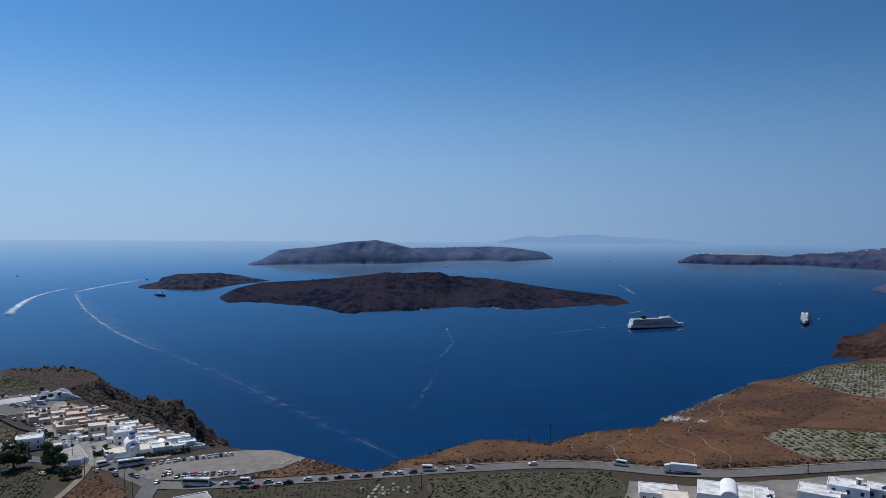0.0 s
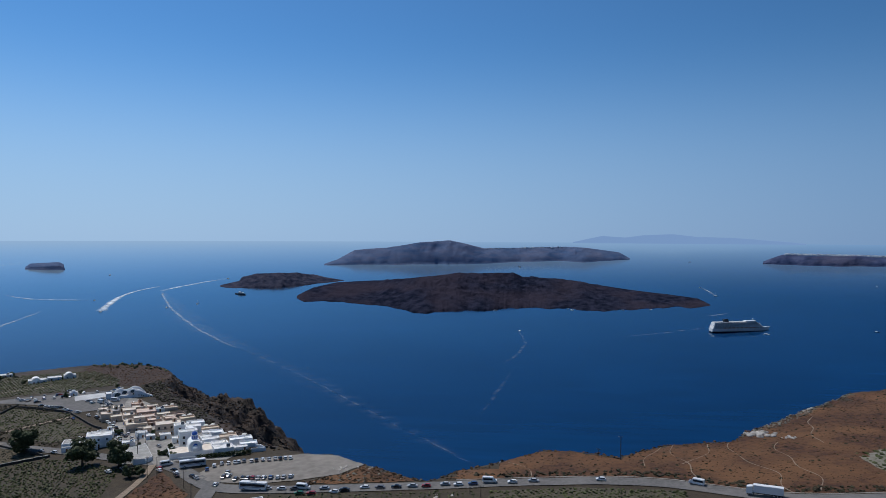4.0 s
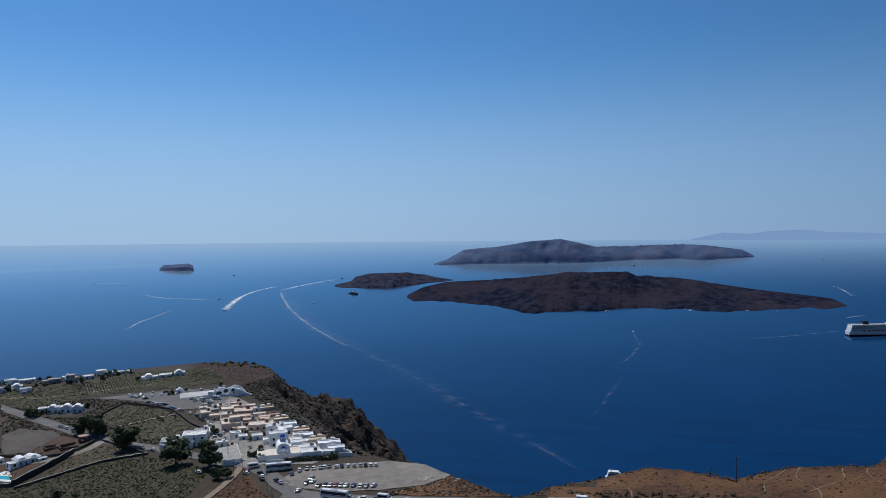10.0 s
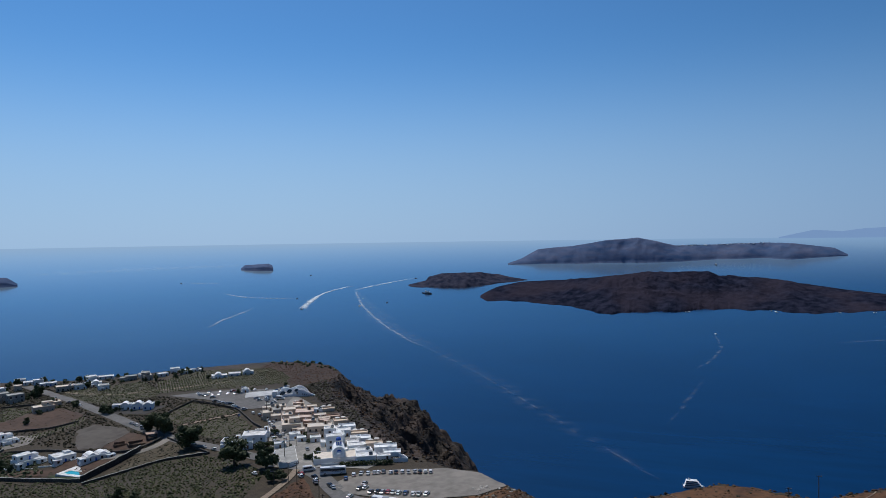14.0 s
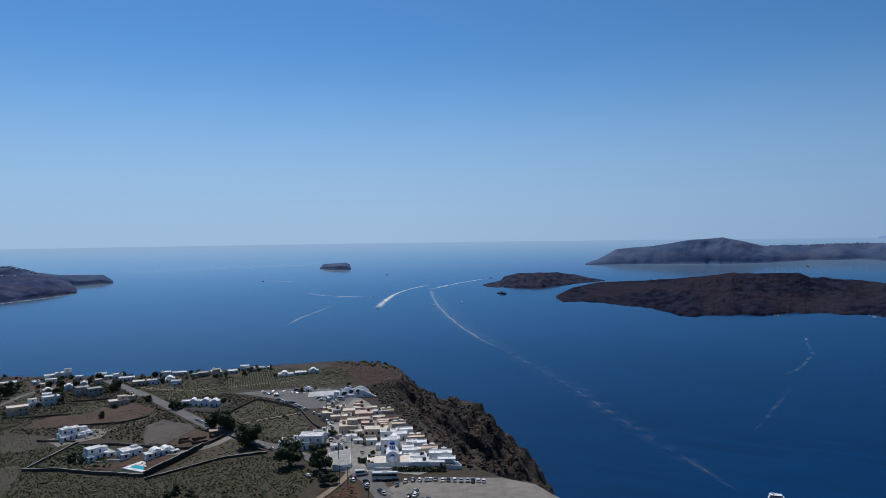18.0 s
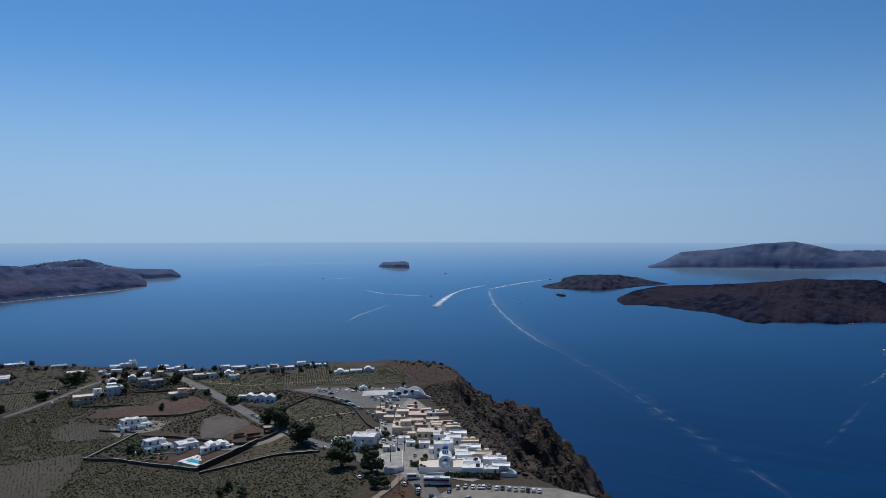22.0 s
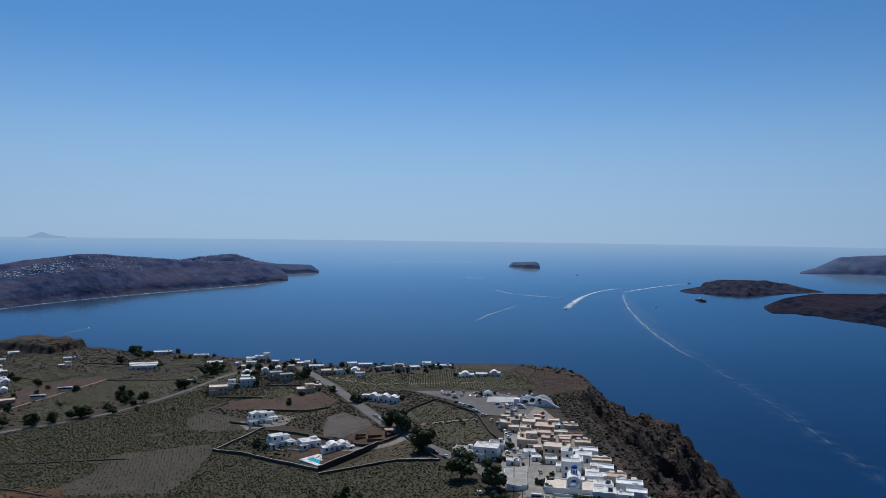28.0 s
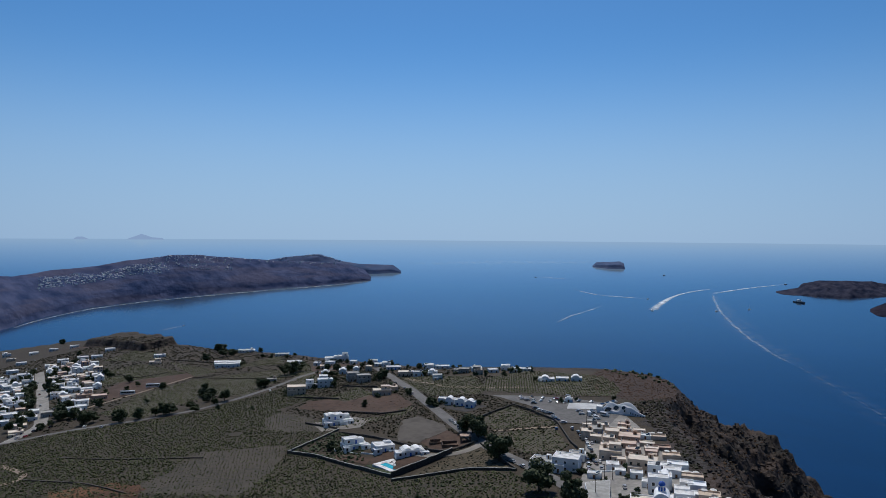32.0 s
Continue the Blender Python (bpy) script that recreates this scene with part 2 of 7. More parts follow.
# ---- sea ----
sea = bpy.data.materials.new("sea_water")
sea.use_nodes = True
n, l = sea.node_tree.nodes, sea.node_tree.links
p = n["Principled BSDF"]
p.inputs["Roughness"].default_value = 0.15
p.inputs["IOR"].default_value = 1.33
geo = n.new("ShaderNodeNewGeometry")
t1 = n.new("ShaderNodeTexNoise")
t1.inputs["Scale"].default_value, t1.inputs["Detail"].default_value = 0.0016, 4
l.new(geo.outputs["Position"], t1.inputs["Vector"])
ramp = n.new("ShaderNodeValToRGB")
ramp.color_ramp.elements[0].position, ramp.color_ramp.elements[1].position = 0.35, 0.7
ramp.color_ramp.elements[0].color, ramp.color_ramp.elements[1].color = (0.0011, 0.0252, 0.088, 1), (0.0017, 0.0342, 0.114, 1)
l.new(t1.outputs["Fac"], ramp.inputs["Fac"])
streak = n.new("ShaderNodeTexNoise")
streak.inputs["Scale"].default_value, streak.inputs["Detail"].default_value = 0.02, 7
lay = n.new("ShaderNodeMapping")
lay.inputs["Rotation"].default_value, lay.inputs["Scale"].default_value = (0, 0, radians(25)), (0.3, 1.5, 1)
l.new(geo.outputs["Position"], lay.inputs["Vector"])
l.new(lay.outputs[0], streak.inputs["Vector"])
amount = n.new("ShaderNodeMapRange")
amount.inputs["From Min"].default_value, amount.inputs["From Max"].default_value = 0.3, 0.7
amount.inputs["To Min"].default_value, amount.inputs["To Max"].default_value = 0.87, 1.12
l.new(streak.outputs["Fac"], amount.inputs["Value"])
ripple = n.new("ShaderNodeHueSaturation")
l.new(ramp.outputs[0], ripple.inputs["Color"])
l.new(amount.outputs[0], ripple.inputs["Value"])
l.new(ripple.outputs[0], p.inputs["Base Color"])
t2 = n.new("ShaderNodeTexNoise")
t2.inputs["Scale"].default_value, t2.inputs["Detail"].default_value = 0.11, 9
l.new(geo.outputs["Position"], t2.inputs["Vector"])
bp = n.new("ShaderNodeBump")
bp.inputs["Strength"].default_value, bp.inputs["Distance"].default_value = 0.28, 0.8
l.new(t2.outputs["Fac"], bp.inputs["Height"])
l.new(bp.outputs[0], p.inputs["Normal"])
# sheen put in by distance: the farther the water, the more of the pale low sky it mirrors
p.inputs["Specular IOR Level"].default_value = 0.12
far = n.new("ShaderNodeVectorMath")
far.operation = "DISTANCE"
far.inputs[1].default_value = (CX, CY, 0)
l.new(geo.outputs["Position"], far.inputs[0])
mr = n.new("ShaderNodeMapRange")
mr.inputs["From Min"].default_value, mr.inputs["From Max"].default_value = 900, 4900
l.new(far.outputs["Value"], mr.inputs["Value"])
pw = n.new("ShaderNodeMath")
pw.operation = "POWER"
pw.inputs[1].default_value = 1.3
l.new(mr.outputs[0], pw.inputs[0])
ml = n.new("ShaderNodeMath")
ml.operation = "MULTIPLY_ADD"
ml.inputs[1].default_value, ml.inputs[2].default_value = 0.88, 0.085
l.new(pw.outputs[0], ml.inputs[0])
gl = n.new("ShaderNodeBsdfGlossy")
cube = n.new("ShaderNodeMath")
cube.operation = "POWER"
cube.inputs[1].default_value = 3.0
l.new(mr.outputs[0], cube.inputs[0])
ruffle = n.new("ShaderNodeMath")
ruffle.operation = "MULTIPLY_ADD"
ruffle.inputs[1].default_value, ruffle.inputs[2].default_value = 0.03, 0.16
l.new(cube.outputs[0], ruffle.inputs[0])
l.new(ruffle.outputs[0], gl.inputs["Roughness"])
gl.inputs["Color"].default_value = (0.82, 1, 0.97, 1)
# normals lean to the flight's middle, fitted to the camera's view: the mirrored sky is the higher one
tilt = n.new("ShaderNodeVectorMath")
tilt.operation = "SUBTRACT"
tilt.inputs[0].default_value = (CX, CY, 0)
l.new(geo.outputs["Position"], tilt.inputs[1])
flat = n.new("ShaderNodeVectorMath")
flat.operation = "MULTIPLY"
flat.inputs[1].default_value = (1, 1, 0)
l.new(tilt.outputs[0], flat.inputs[0])
unit = n.new("ShaderNodeVectorMath")
unit.operation = "NORMALIZE"
l.new(flat.outputs[0], unit.inputs[0])
face = n.new("ShaderNodeVectorMath")
face.operation = "MULTIPLY_ADD"
face.inputs[1].default_value, face.inputs[2].default_value = (0.15, 0.15, 0.15), (0, 0, 1)
l.new(unit.outputs[0], face.inputs[0])
even = n.new("ShaderNodeVectorMath")
even.operation = "NORMALIZE"
l.new(face.outputs[0], even.inputs[0])
l.new(even.outputs[0], gl.inputs["Normal"])
l.new(even.outputs[0], bp.inputs["Normal"])
mx = n.new("ShaderNodeMixShader")
# added sheen: the mirror share is scaled up on the sun's side of the bay
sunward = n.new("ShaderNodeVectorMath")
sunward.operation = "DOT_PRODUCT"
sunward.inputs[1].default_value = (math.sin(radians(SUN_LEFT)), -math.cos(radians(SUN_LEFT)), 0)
sun_side = n.new("ShaderNodeMapRange")
sun_side.inputs["From Min"].default_value, sun_side.inputs["From Max"].default_value = 0.2, 0.95
sun_side.inputs["To Min"].default_value = 0.22
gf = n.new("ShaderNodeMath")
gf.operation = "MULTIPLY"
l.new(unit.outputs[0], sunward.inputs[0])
l.new(sunward.outputs["Value"], sun_side.inputs["Value"])
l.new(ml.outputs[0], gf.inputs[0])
l.new(sun_side.outputs[0], gf.inputs[1])
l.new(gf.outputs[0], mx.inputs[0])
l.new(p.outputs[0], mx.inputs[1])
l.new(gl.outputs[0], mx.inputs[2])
# backdrop: haze painted as glow; the last strip of sea under the horizon melts into the sky's pale tone
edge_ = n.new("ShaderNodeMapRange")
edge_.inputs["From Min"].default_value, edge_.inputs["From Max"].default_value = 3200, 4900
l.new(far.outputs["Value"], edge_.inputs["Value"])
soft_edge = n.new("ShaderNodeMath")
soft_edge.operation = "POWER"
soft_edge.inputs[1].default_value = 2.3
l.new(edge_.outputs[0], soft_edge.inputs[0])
painted_haze = n.new("ShaderNodeMath")
painted_haze.operation = "MULTIPLY"
painted_haze.inputs[1].default_value = 0.98
l.new(soft_edge.outputs[0], painted_haze.inputs[0])
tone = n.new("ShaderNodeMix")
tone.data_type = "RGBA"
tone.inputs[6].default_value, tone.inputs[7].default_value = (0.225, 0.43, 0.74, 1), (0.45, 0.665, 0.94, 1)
l.new(sun_side.outputs[0], tone.inputs[0])
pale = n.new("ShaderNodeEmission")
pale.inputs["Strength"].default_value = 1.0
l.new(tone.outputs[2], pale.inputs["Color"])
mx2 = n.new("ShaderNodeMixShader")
l.new(painted_haze.outputs[0], mx2.inputs[0])
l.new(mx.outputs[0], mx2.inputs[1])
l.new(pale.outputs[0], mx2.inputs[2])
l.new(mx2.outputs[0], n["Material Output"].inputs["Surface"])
rr = np.concatenate([[1.0], np.linspace(150, R0, 36), np.linspace(R0 + 30, R1, 80)])
aa = np.linspace(0, 2 * math.pi, 361)
RR, AA = np.meshgrid(rr, aa, indexing="ij")
SX, SY = CX + RR * np.sin(AA), CY + RR * np.cos(AA)
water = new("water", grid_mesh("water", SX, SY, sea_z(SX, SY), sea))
tagged(water, "deep blue calm sea reaching a hazy horizon", "sea", kind="structure")


# ---- islands ----
def isle(name, rows, depth, cliff, crag, material, label, cat="island", n=240, m=26, crest=0.5, seed=0, ragged=0.006):
    """An island seen across the water: bearing, shore and skyline slopes along it; depth as a share of its range."""
    rows = sorted(rows)
    az, sh, tp = (np.array([r[k] for r in rows]) for k in range(3))
    a = np.linspace(az[0], az[-1], n)
    shore, top = np.interp(a, az, sh), np.interp(a, az, tp)
    w = max(3, int(1.3 / (abs(az[-1] - az[0]) / n))) | 1          # coasts bend gently
    shore = np.convolve(np.pad(shore, w // 2, mode="edge"), np.hanning(w + 2)[1:-1] / np.hanning(w + 2).sum(), "valid")
    s = np.linspace(-0.06, 1, m)
    A, S = np.meshgrid(np.radians(a), s, indexing="ij")
    edge = np.minimum(np.arange(n), np.arange(n)[::-1]) / 12
    near = range_of(shore)
    gap = shore - top
    dep = depth * np.clip(gap / (0.5 * gap.max()), 0.03, 1)
    dep = np.where(top > 0.008, np.minimum(dep, 0.6 * (shore / np.maximum(top, 0.008) - 1) / crest), dep)
    coves = 1 + ragged * fractal(a * 0.9, a * 0 + seed, 1.0, 4, seed + 40)[:, None] * np.exp(-(S / 0.2) ** 2)
    T = np.maximum(shore[:, None] * coves / (1 + dep[:, None] * S), DIP + 0.0006)
    R = range_of(T)
    Tc = np.maximum(shore / (1 + dep * crest), DIP + 0.0006)
    Rc = range_of(Tc)
    high = Rc * (Tc - top)                      # height of the crest over the water there
    prof = np.where(S < crest, np.sign(S) * np.abs(np.clip(S / crest, -1, 1)) ** cliff, np.clip((1 - S) / (1 - crest), 0, 1) ** 0.8)
    X, Y = CX - R * np.sin(A), CY + R * np.cos(A)
    size = 26 + 1.1 * high.max()
    tame = np.clip(np.minimum(S / (0.3 * crest), 1), 0, 1) * np.clip((1 - S) * 4, 0, 1)
    rough = fractal(X, Y, size, 5, seed, True) * 0.5 + fractal(X, Y, size * 0.35, 4, seed + 9) * 0.5
    tame = tame * (1 - 0.85 * np.exp(-((S - crest) / 0.11) ** 2))          # smooth skyline
    Z = np.maximum(high[:, None] * prof * (1 + crag * (rough - 0.35) * tame), 0)
    Z = sea_z(X, Y) + np.where(S < 0, -4, Z)
    Z[:, -1] -= 10
    ob = new(name, grid_mesh(name, X, Y, Z, material))
    tagged(ob, label, cat, kind="structure")
    return X, Y, Z, np.degrees(A), S


lava = mat("black_lava", (0.008, 0.011, 0.022), (0.030, 0.032, 0.054), scale=0.03, detail=12, bump=10, bump_scale=0.05, c=(0.045, 0.037, 0.050), c_scale=0.004, c_mix=0.65, rough=1.0, spec=0.0)
lava2 = mat("dark_lava", (0.022, 0.028, 0.050), (0.062, 0.062, 0.088), scale=0.03, detail=8, bump=8, bump_scale=0.03, rough=1.0, spec=0.0)
# the blue of distance haze is mixed into the next two base colours
far_rock = mat("far_rock_haze_tint", (0.062, 0.105, 0.20), (0.125, 0.160, 0.255), scale=0.008, detail=8, bump=6, bump_scale=0.02, c=(0.135, 0.145, 0.215), c_scale=0.012, strata=5, rough=1.0, spec=0.0)
near_far = mat("haze_tinted_rock", (0.034, 0.052, 0.112), (0.088, 0.105, 0.185), scale=0.016, detail=12, bump=12, bump_scale=0.03, c=(0.100, 0.098, 0.145), c_scale=0.004, c_mix=0.7, strata=9, rough=1.0, spec=0.0)
# land on the horizon: its haze is an emission, not air
haze_rock = mat("haze_glow_land", (0.04, 0.05, 0.07), (0.05, 0.06, 0.08), scale=0.004, rough=1.0, spec=0.0)
haze_rock.node_tree.nodes["Principled BSDF"].inputs["Emission Color"].default_value = (0.285, 0.45, 0.745, 1)      # distance haze painted as glow: almost the sky's own tone
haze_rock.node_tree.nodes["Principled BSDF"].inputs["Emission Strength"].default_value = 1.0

NEA = [(19.35, 0.0884, 0.0868), (18.91, 0.0941, 0.0837), (18.01, 0.0947, 0.0775), (16.18, 0.0956, 0.0713), (12.74, 0.1018, 0.0692), (12.05, 0.104, 0.0648),
       (9.74, 0.1108, 0.0611), (9.28, 0.1122, 0.0602), (6.5, 0.1111, 0.0545), (3.73, 0.1081, 0.0534), (1.68, 0.105, 0.0531), (1.0, 0.1039, 0.0585),
       (-1.69, 0.1029, 0.0612), (-3.01, 0.1026, 0.0646), (-3.89, 0.107, 0.0669), (-5.19, 0.1056, 0.0735), (-7.32, 0.1029, 0.078), (-8.98, 0.0994, 0.0803),
       (-10.21, 0.0983, 0.0819), (-12.22, 0.0965, 0.0851), (-12.61, 0.0955, 0.0857), (-13.51, 0.0933, 0.0918)]
isle("lava_island", NEA, 0.55, 0.75, 0.22, lava, "low black and rust-brown lava island in the bay", n=760, m=110, seed=2, ragged=0.012)
PALEA = [(25.19, 0.0717, 0.0701), (23.76, 0.0745, 0.0658), (23.46, 0.0751, 0.0588), (22.45, 0.0756, 0.0543), (20.67, 0.0761, 0.0537), (19.31, 0.073, 0.0532),
         (18.4, 0.0709, 0.0565), (17.03, 0.0684, 0.0615), (15.56, 0.0656, 0.0648)]
isle("small_lava_island", PALEA, 0.25, 0.6, 0.2, lava2, "small dark rugged lava island beside the larger one", n=260, m=50, seed=7, ragged=0.012)
THER = [(17.11, 0.043, 0.0414), (16.06, 0.0429, 0.0351), (14.69, 0.0428, 0.0215), (11.93, 0.0424, 0.0175), (9.08, 0.042, 0.0094), (6.87, 0.0417, 0.0069),
        (5.04, 0.0413, 0.0144), (4.13, 0.0404, 0.018), (1.41, 0.0377, 0.0173), (-2.14, 0.0357, 0.0151), (-3.88, 0.0377, 0.0161), (-4.53, 0.0367, 0.0174),
        (-6.66, 0.0336, 0.0226), (-7.5, 0.0324, 0.0308)]
LONG = isle("long_island", THER, 0.3, 0.55, 0.15, far_rock, "long cliffed island behind the lava island, blue-grey with painted haze", n=300, m=30, seed=3)
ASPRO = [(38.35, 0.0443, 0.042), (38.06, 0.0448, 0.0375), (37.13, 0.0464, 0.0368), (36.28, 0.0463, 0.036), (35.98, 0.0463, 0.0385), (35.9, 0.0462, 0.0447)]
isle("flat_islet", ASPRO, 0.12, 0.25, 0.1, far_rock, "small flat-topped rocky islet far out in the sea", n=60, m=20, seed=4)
AKRO = [(95.0, 0.16, 0.08), (81.68, 0.1193, 0.0539), (81.06, 0.1158, 0.0549), (78.78, 0.1042, 0.0489), (75.99, 0.0952, 0.0433), (73.41, 0.0909, 0.0358), (70.71, 0.0867, 0.0302),
        (69.12, 0.0843, 0.0303), (66.26, 0.0802, 0.0342), (63.74, 0.077, 0.0381), (60.28, 0.0729, 0.0397), (58.08, 0.0702, 0.042), (56.32, 0.0666, 0.0514), (55.87, 0.0656, 0.0609)]
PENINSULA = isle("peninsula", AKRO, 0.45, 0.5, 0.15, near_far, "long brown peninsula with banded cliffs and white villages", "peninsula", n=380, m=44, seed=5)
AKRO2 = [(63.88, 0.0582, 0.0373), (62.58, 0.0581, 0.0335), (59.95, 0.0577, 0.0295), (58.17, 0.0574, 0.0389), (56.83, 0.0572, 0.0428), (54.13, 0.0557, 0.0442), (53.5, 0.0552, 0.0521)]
HEADLAND = isle("far_headland", AKRO2, 0.12, 0.4, 0.12, far_rock, "far headland behind the peninsula, grey-blue with painted haze", "headland", n=120, m=20, seed=6)
OIA = [(-17.15, 0.0356, 0.0326), (-18.18, 0.036, 0.0247), (-18.79, 0.0363, 0.0215), (-21.98, 0.0369, 0.0221), (-25.02, 0.0356, 0.0226), (-25.76, 0.0362, 0.0202),
       (-28.62, 0.0383, 0.0172), (-29.66, 0.039, 0.0137), (-30.94, 0.0396, 0.0117), (-45, 0.06, 0.012)]
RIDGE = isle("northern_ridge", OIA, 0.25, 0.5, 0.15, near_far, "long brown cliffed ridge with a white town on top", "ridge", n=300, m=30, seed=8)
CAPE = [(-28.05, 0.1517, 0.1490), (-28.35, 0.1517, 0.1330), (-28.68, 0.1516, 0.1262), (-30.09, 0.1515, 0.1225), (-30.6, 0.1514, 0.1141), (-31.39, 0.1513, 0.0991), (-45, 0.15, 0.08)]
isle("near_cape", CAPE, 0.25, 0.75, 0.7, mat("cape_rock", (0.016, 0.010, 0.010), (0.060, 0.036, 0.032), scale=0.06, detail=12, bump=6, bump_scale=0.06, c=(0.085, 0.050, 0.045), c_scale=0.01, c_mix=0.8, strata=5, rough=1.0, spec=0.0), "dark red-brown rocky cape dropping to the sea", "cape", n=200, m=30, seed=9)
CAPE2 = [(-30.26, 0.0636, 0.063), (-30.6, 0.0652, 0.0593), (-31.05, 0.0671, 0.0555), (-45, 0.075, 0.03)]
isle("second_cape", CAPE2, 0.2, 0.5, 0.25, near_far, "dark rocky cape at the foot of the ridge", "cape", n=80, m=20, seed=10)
IOS = [(-3.07, 0.0104, 0.0087), (-5.34, 0.0104, -0.0003), (-7.15, 0.0104, 0.0019), (-8.49, 0.0104, -0.0015), (-10.7, 0.0104, -0.0033), (-12.45, 0.0104, 0.0004), (-15.02, 0.0104, 0.0016),
       (-18.74, 0.0104, 0.0064), (-20, 0.0104, 0.009)]
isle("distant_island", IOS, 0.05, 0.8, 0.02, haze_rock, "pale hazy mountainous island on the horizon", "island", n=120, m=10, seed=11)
haze_rock_sunward = haze_rock.copy()      # same land with a paler haze glow painted in for the sun's side
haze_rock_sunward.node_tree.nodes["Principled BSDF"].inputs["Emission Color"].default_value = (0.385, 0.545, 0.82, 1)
CHRI = [(77.79, 0.0104, 0.0118), (77.43, 0.0104, 0.0068), (77.06, 0.0104, 0.0067), (76.62, 0.0104, 0.0103)]
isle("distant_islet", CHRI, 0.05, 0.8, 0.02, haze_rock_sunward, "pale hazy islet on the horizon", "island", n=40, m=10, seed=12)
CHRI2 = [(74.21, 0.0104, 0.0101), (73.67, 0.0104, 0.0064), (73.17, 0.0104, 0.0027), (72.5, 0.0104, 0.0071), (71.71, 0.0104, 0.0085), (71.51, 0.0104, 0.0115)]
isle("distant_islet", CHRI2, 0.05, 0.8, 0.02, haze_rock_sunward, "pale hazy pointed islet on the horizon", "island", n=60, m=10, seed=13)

# ---- plan: where things stand (x, y, then sizes in metres) ----
VILLAGE = [
    (-185.9, 386.2, 9.0, 6.0, 7.8, 36, 'W'), (-187.5, 393.8, 5.8, 8.0, 6.6, 36, 'Wv'), (-199.0, 402.5, 6.2, 6.0, 7.0, 33, 'W'), (-209.0, 407.8, 14.0, 9.0, 6.8, 30, 'B2'), (-195.0, 411.4, 8.2, 7.0, 4.0, 30, 'W'),
    (-172.5, 385.6, 8.5, 6.0, 3.6, 33, 'W'), (-163.6, 378.8, 8.0, 6.0, 3.4, 34, 'W'), (-156.8, 368.6, 10.0, 8.0, 4.0, 33, 'W'), (-193.9, 390.0, 5.5, 5.0, 3.0, 34, 'W'),
    (-224.2, 411.2, 4.6, 6.0, 3.0, 38, 'B'), (-220.9, 399.6, 6.2, 6.0, 3.5, 40, 'W'), (-233.8, 414.8, 11.5, 10.0, 5.0, 36, 'B2'),
    (-178.6, 393.4, 6.5, 5.0, 2.6, 33, 'W'), (-168.8, 392.4, 7.0, 5.0, 2.4, 32, 'W'), (-181.8, 402.4, 6.0, 5.5, 2.8, 33, 'W'), (-203.4, 418.6, 7.0, 6.0, 2.6, 34, 'W'),
]
VILLAGE_C = [
    (-205.0, 397.0, 6.0, 5.0, 3.0, 36, 'W'), (-213.6, 396.0, 5.0, 4.5, 2.6, 38, 'W'), (-192.4, 400.0, 5.0, 5.0, 4.6, 34, 'W'), (-176.0, 377.6, 5.5, 4.5, 3.2, 33, 'W'),
    (-213.6, 421.4, 7.0, 6.0, 3.0, 36, 'B'), (-221.6, 433.6, 6.5, 5.5, 2.8, 36, 'P'), (-233.6, 447.0, 8.0, 5.0, 2.2, 36, 'B'), (-252.0, 466.0, 7.0, 5.0, 2.4, 36, 'B'), (-277.6, 449.6, 5.5, 5.0, 3.4, 38, 'B'),
    (-281.6, 458.6, 6.0, 5.5, 3.2, 38, 'C'), (-264.6, 468.4, 7.5, 5.5, 2.8, 36, 'P'), (-149.8, 374.6, 7.0, 5.0, 2.4, 32, 'W'),
]
VILLAGE_B = [
    (-265.6, 434.8, 6.6, 8.0, 5.0, 36, 'B'), (-268.0, 445.6, 7.7, 9.0, 4.0, 36, 'C'), (-258.4, 448.6, 8.2, 8.0, 4.0, 34, 'B'), (-250.2, 434.6, 6.6, 7.0, 4.5, 36, 'B'), (-257.6, 432.6, 6.4, 6.0, 4.0, 36, 'B'),
    (-247.6, 450.4, 12.0, 11.0, 3.0, 34, 'P'), (-239.6, 437.0, 10.0, 7.0, 3.0, 34, 'P'), (-242.6, 458.4, 6.1, 5.0, 2.5, 36, 'W'), (-229.6, 428.8, 8.0, 6.0, 3.2, 34, 'P'), (-258.8, 460.6, 8.0, 6.0, 2.8, 34, 'B'),
    (-271.0, 456.4, 7.0, 6.5, 3.4, 36, 'B'), (-243.6, 424.6, 7.0, 6.0, 3.6, 36, 'B'), (-226.0, 440.2, 7.5, 5.0, 2.2, 36, 'B'),
]
WEST = [
    (-238.2, 385.2, 13.0, 10.5, 6.8, 30, 'W'), (-250.6, 381.0, 11.5, 9.0, 4.0, 26, 'G'), (-243.8, 400.0, 8.5, 8.0, 3.8, 36, 'G'), (-219.4, 383.4, 6.5, 5.0, 2.8, 34, 'W'), (-328.8, 492.5, 5.2, 4.0, 3.1, 40, 'Wd'),
    (-397.9, 545.6, 13.0, 8.0, 3.2, 42, 'Wv'), (-391.9, 558.3, 10.1, 8.0, 3.2, 41, 'W'), (-384.2, 567.1, 9.1, 7.0, 3.7, 40, 'Wv'), (-452.2, 574.1, 14.2, 7.0, 2.8, 44, 'W'),
    (-470.3, 533.8, 6.9, 9.0, 7.2, 47, 'C2'), (-487.7, 528.0, 9.8, 7.0, 3.5, 49, 'C'), (-390.0, 436.1, 7.0, 7.0, 4.3, 37, 'Wv'), (-380.9, 437.9, 6.9, 7.0, 4.3, 36, 'Wv'),
    (-370.9, 438.2, 6.8, 7.0, 4.3, 35, 'Wv'),
]
WEST_B = [
    (-401.3, 437.6, 5.3, 6.0, 3.2, 38, 'W'),
]
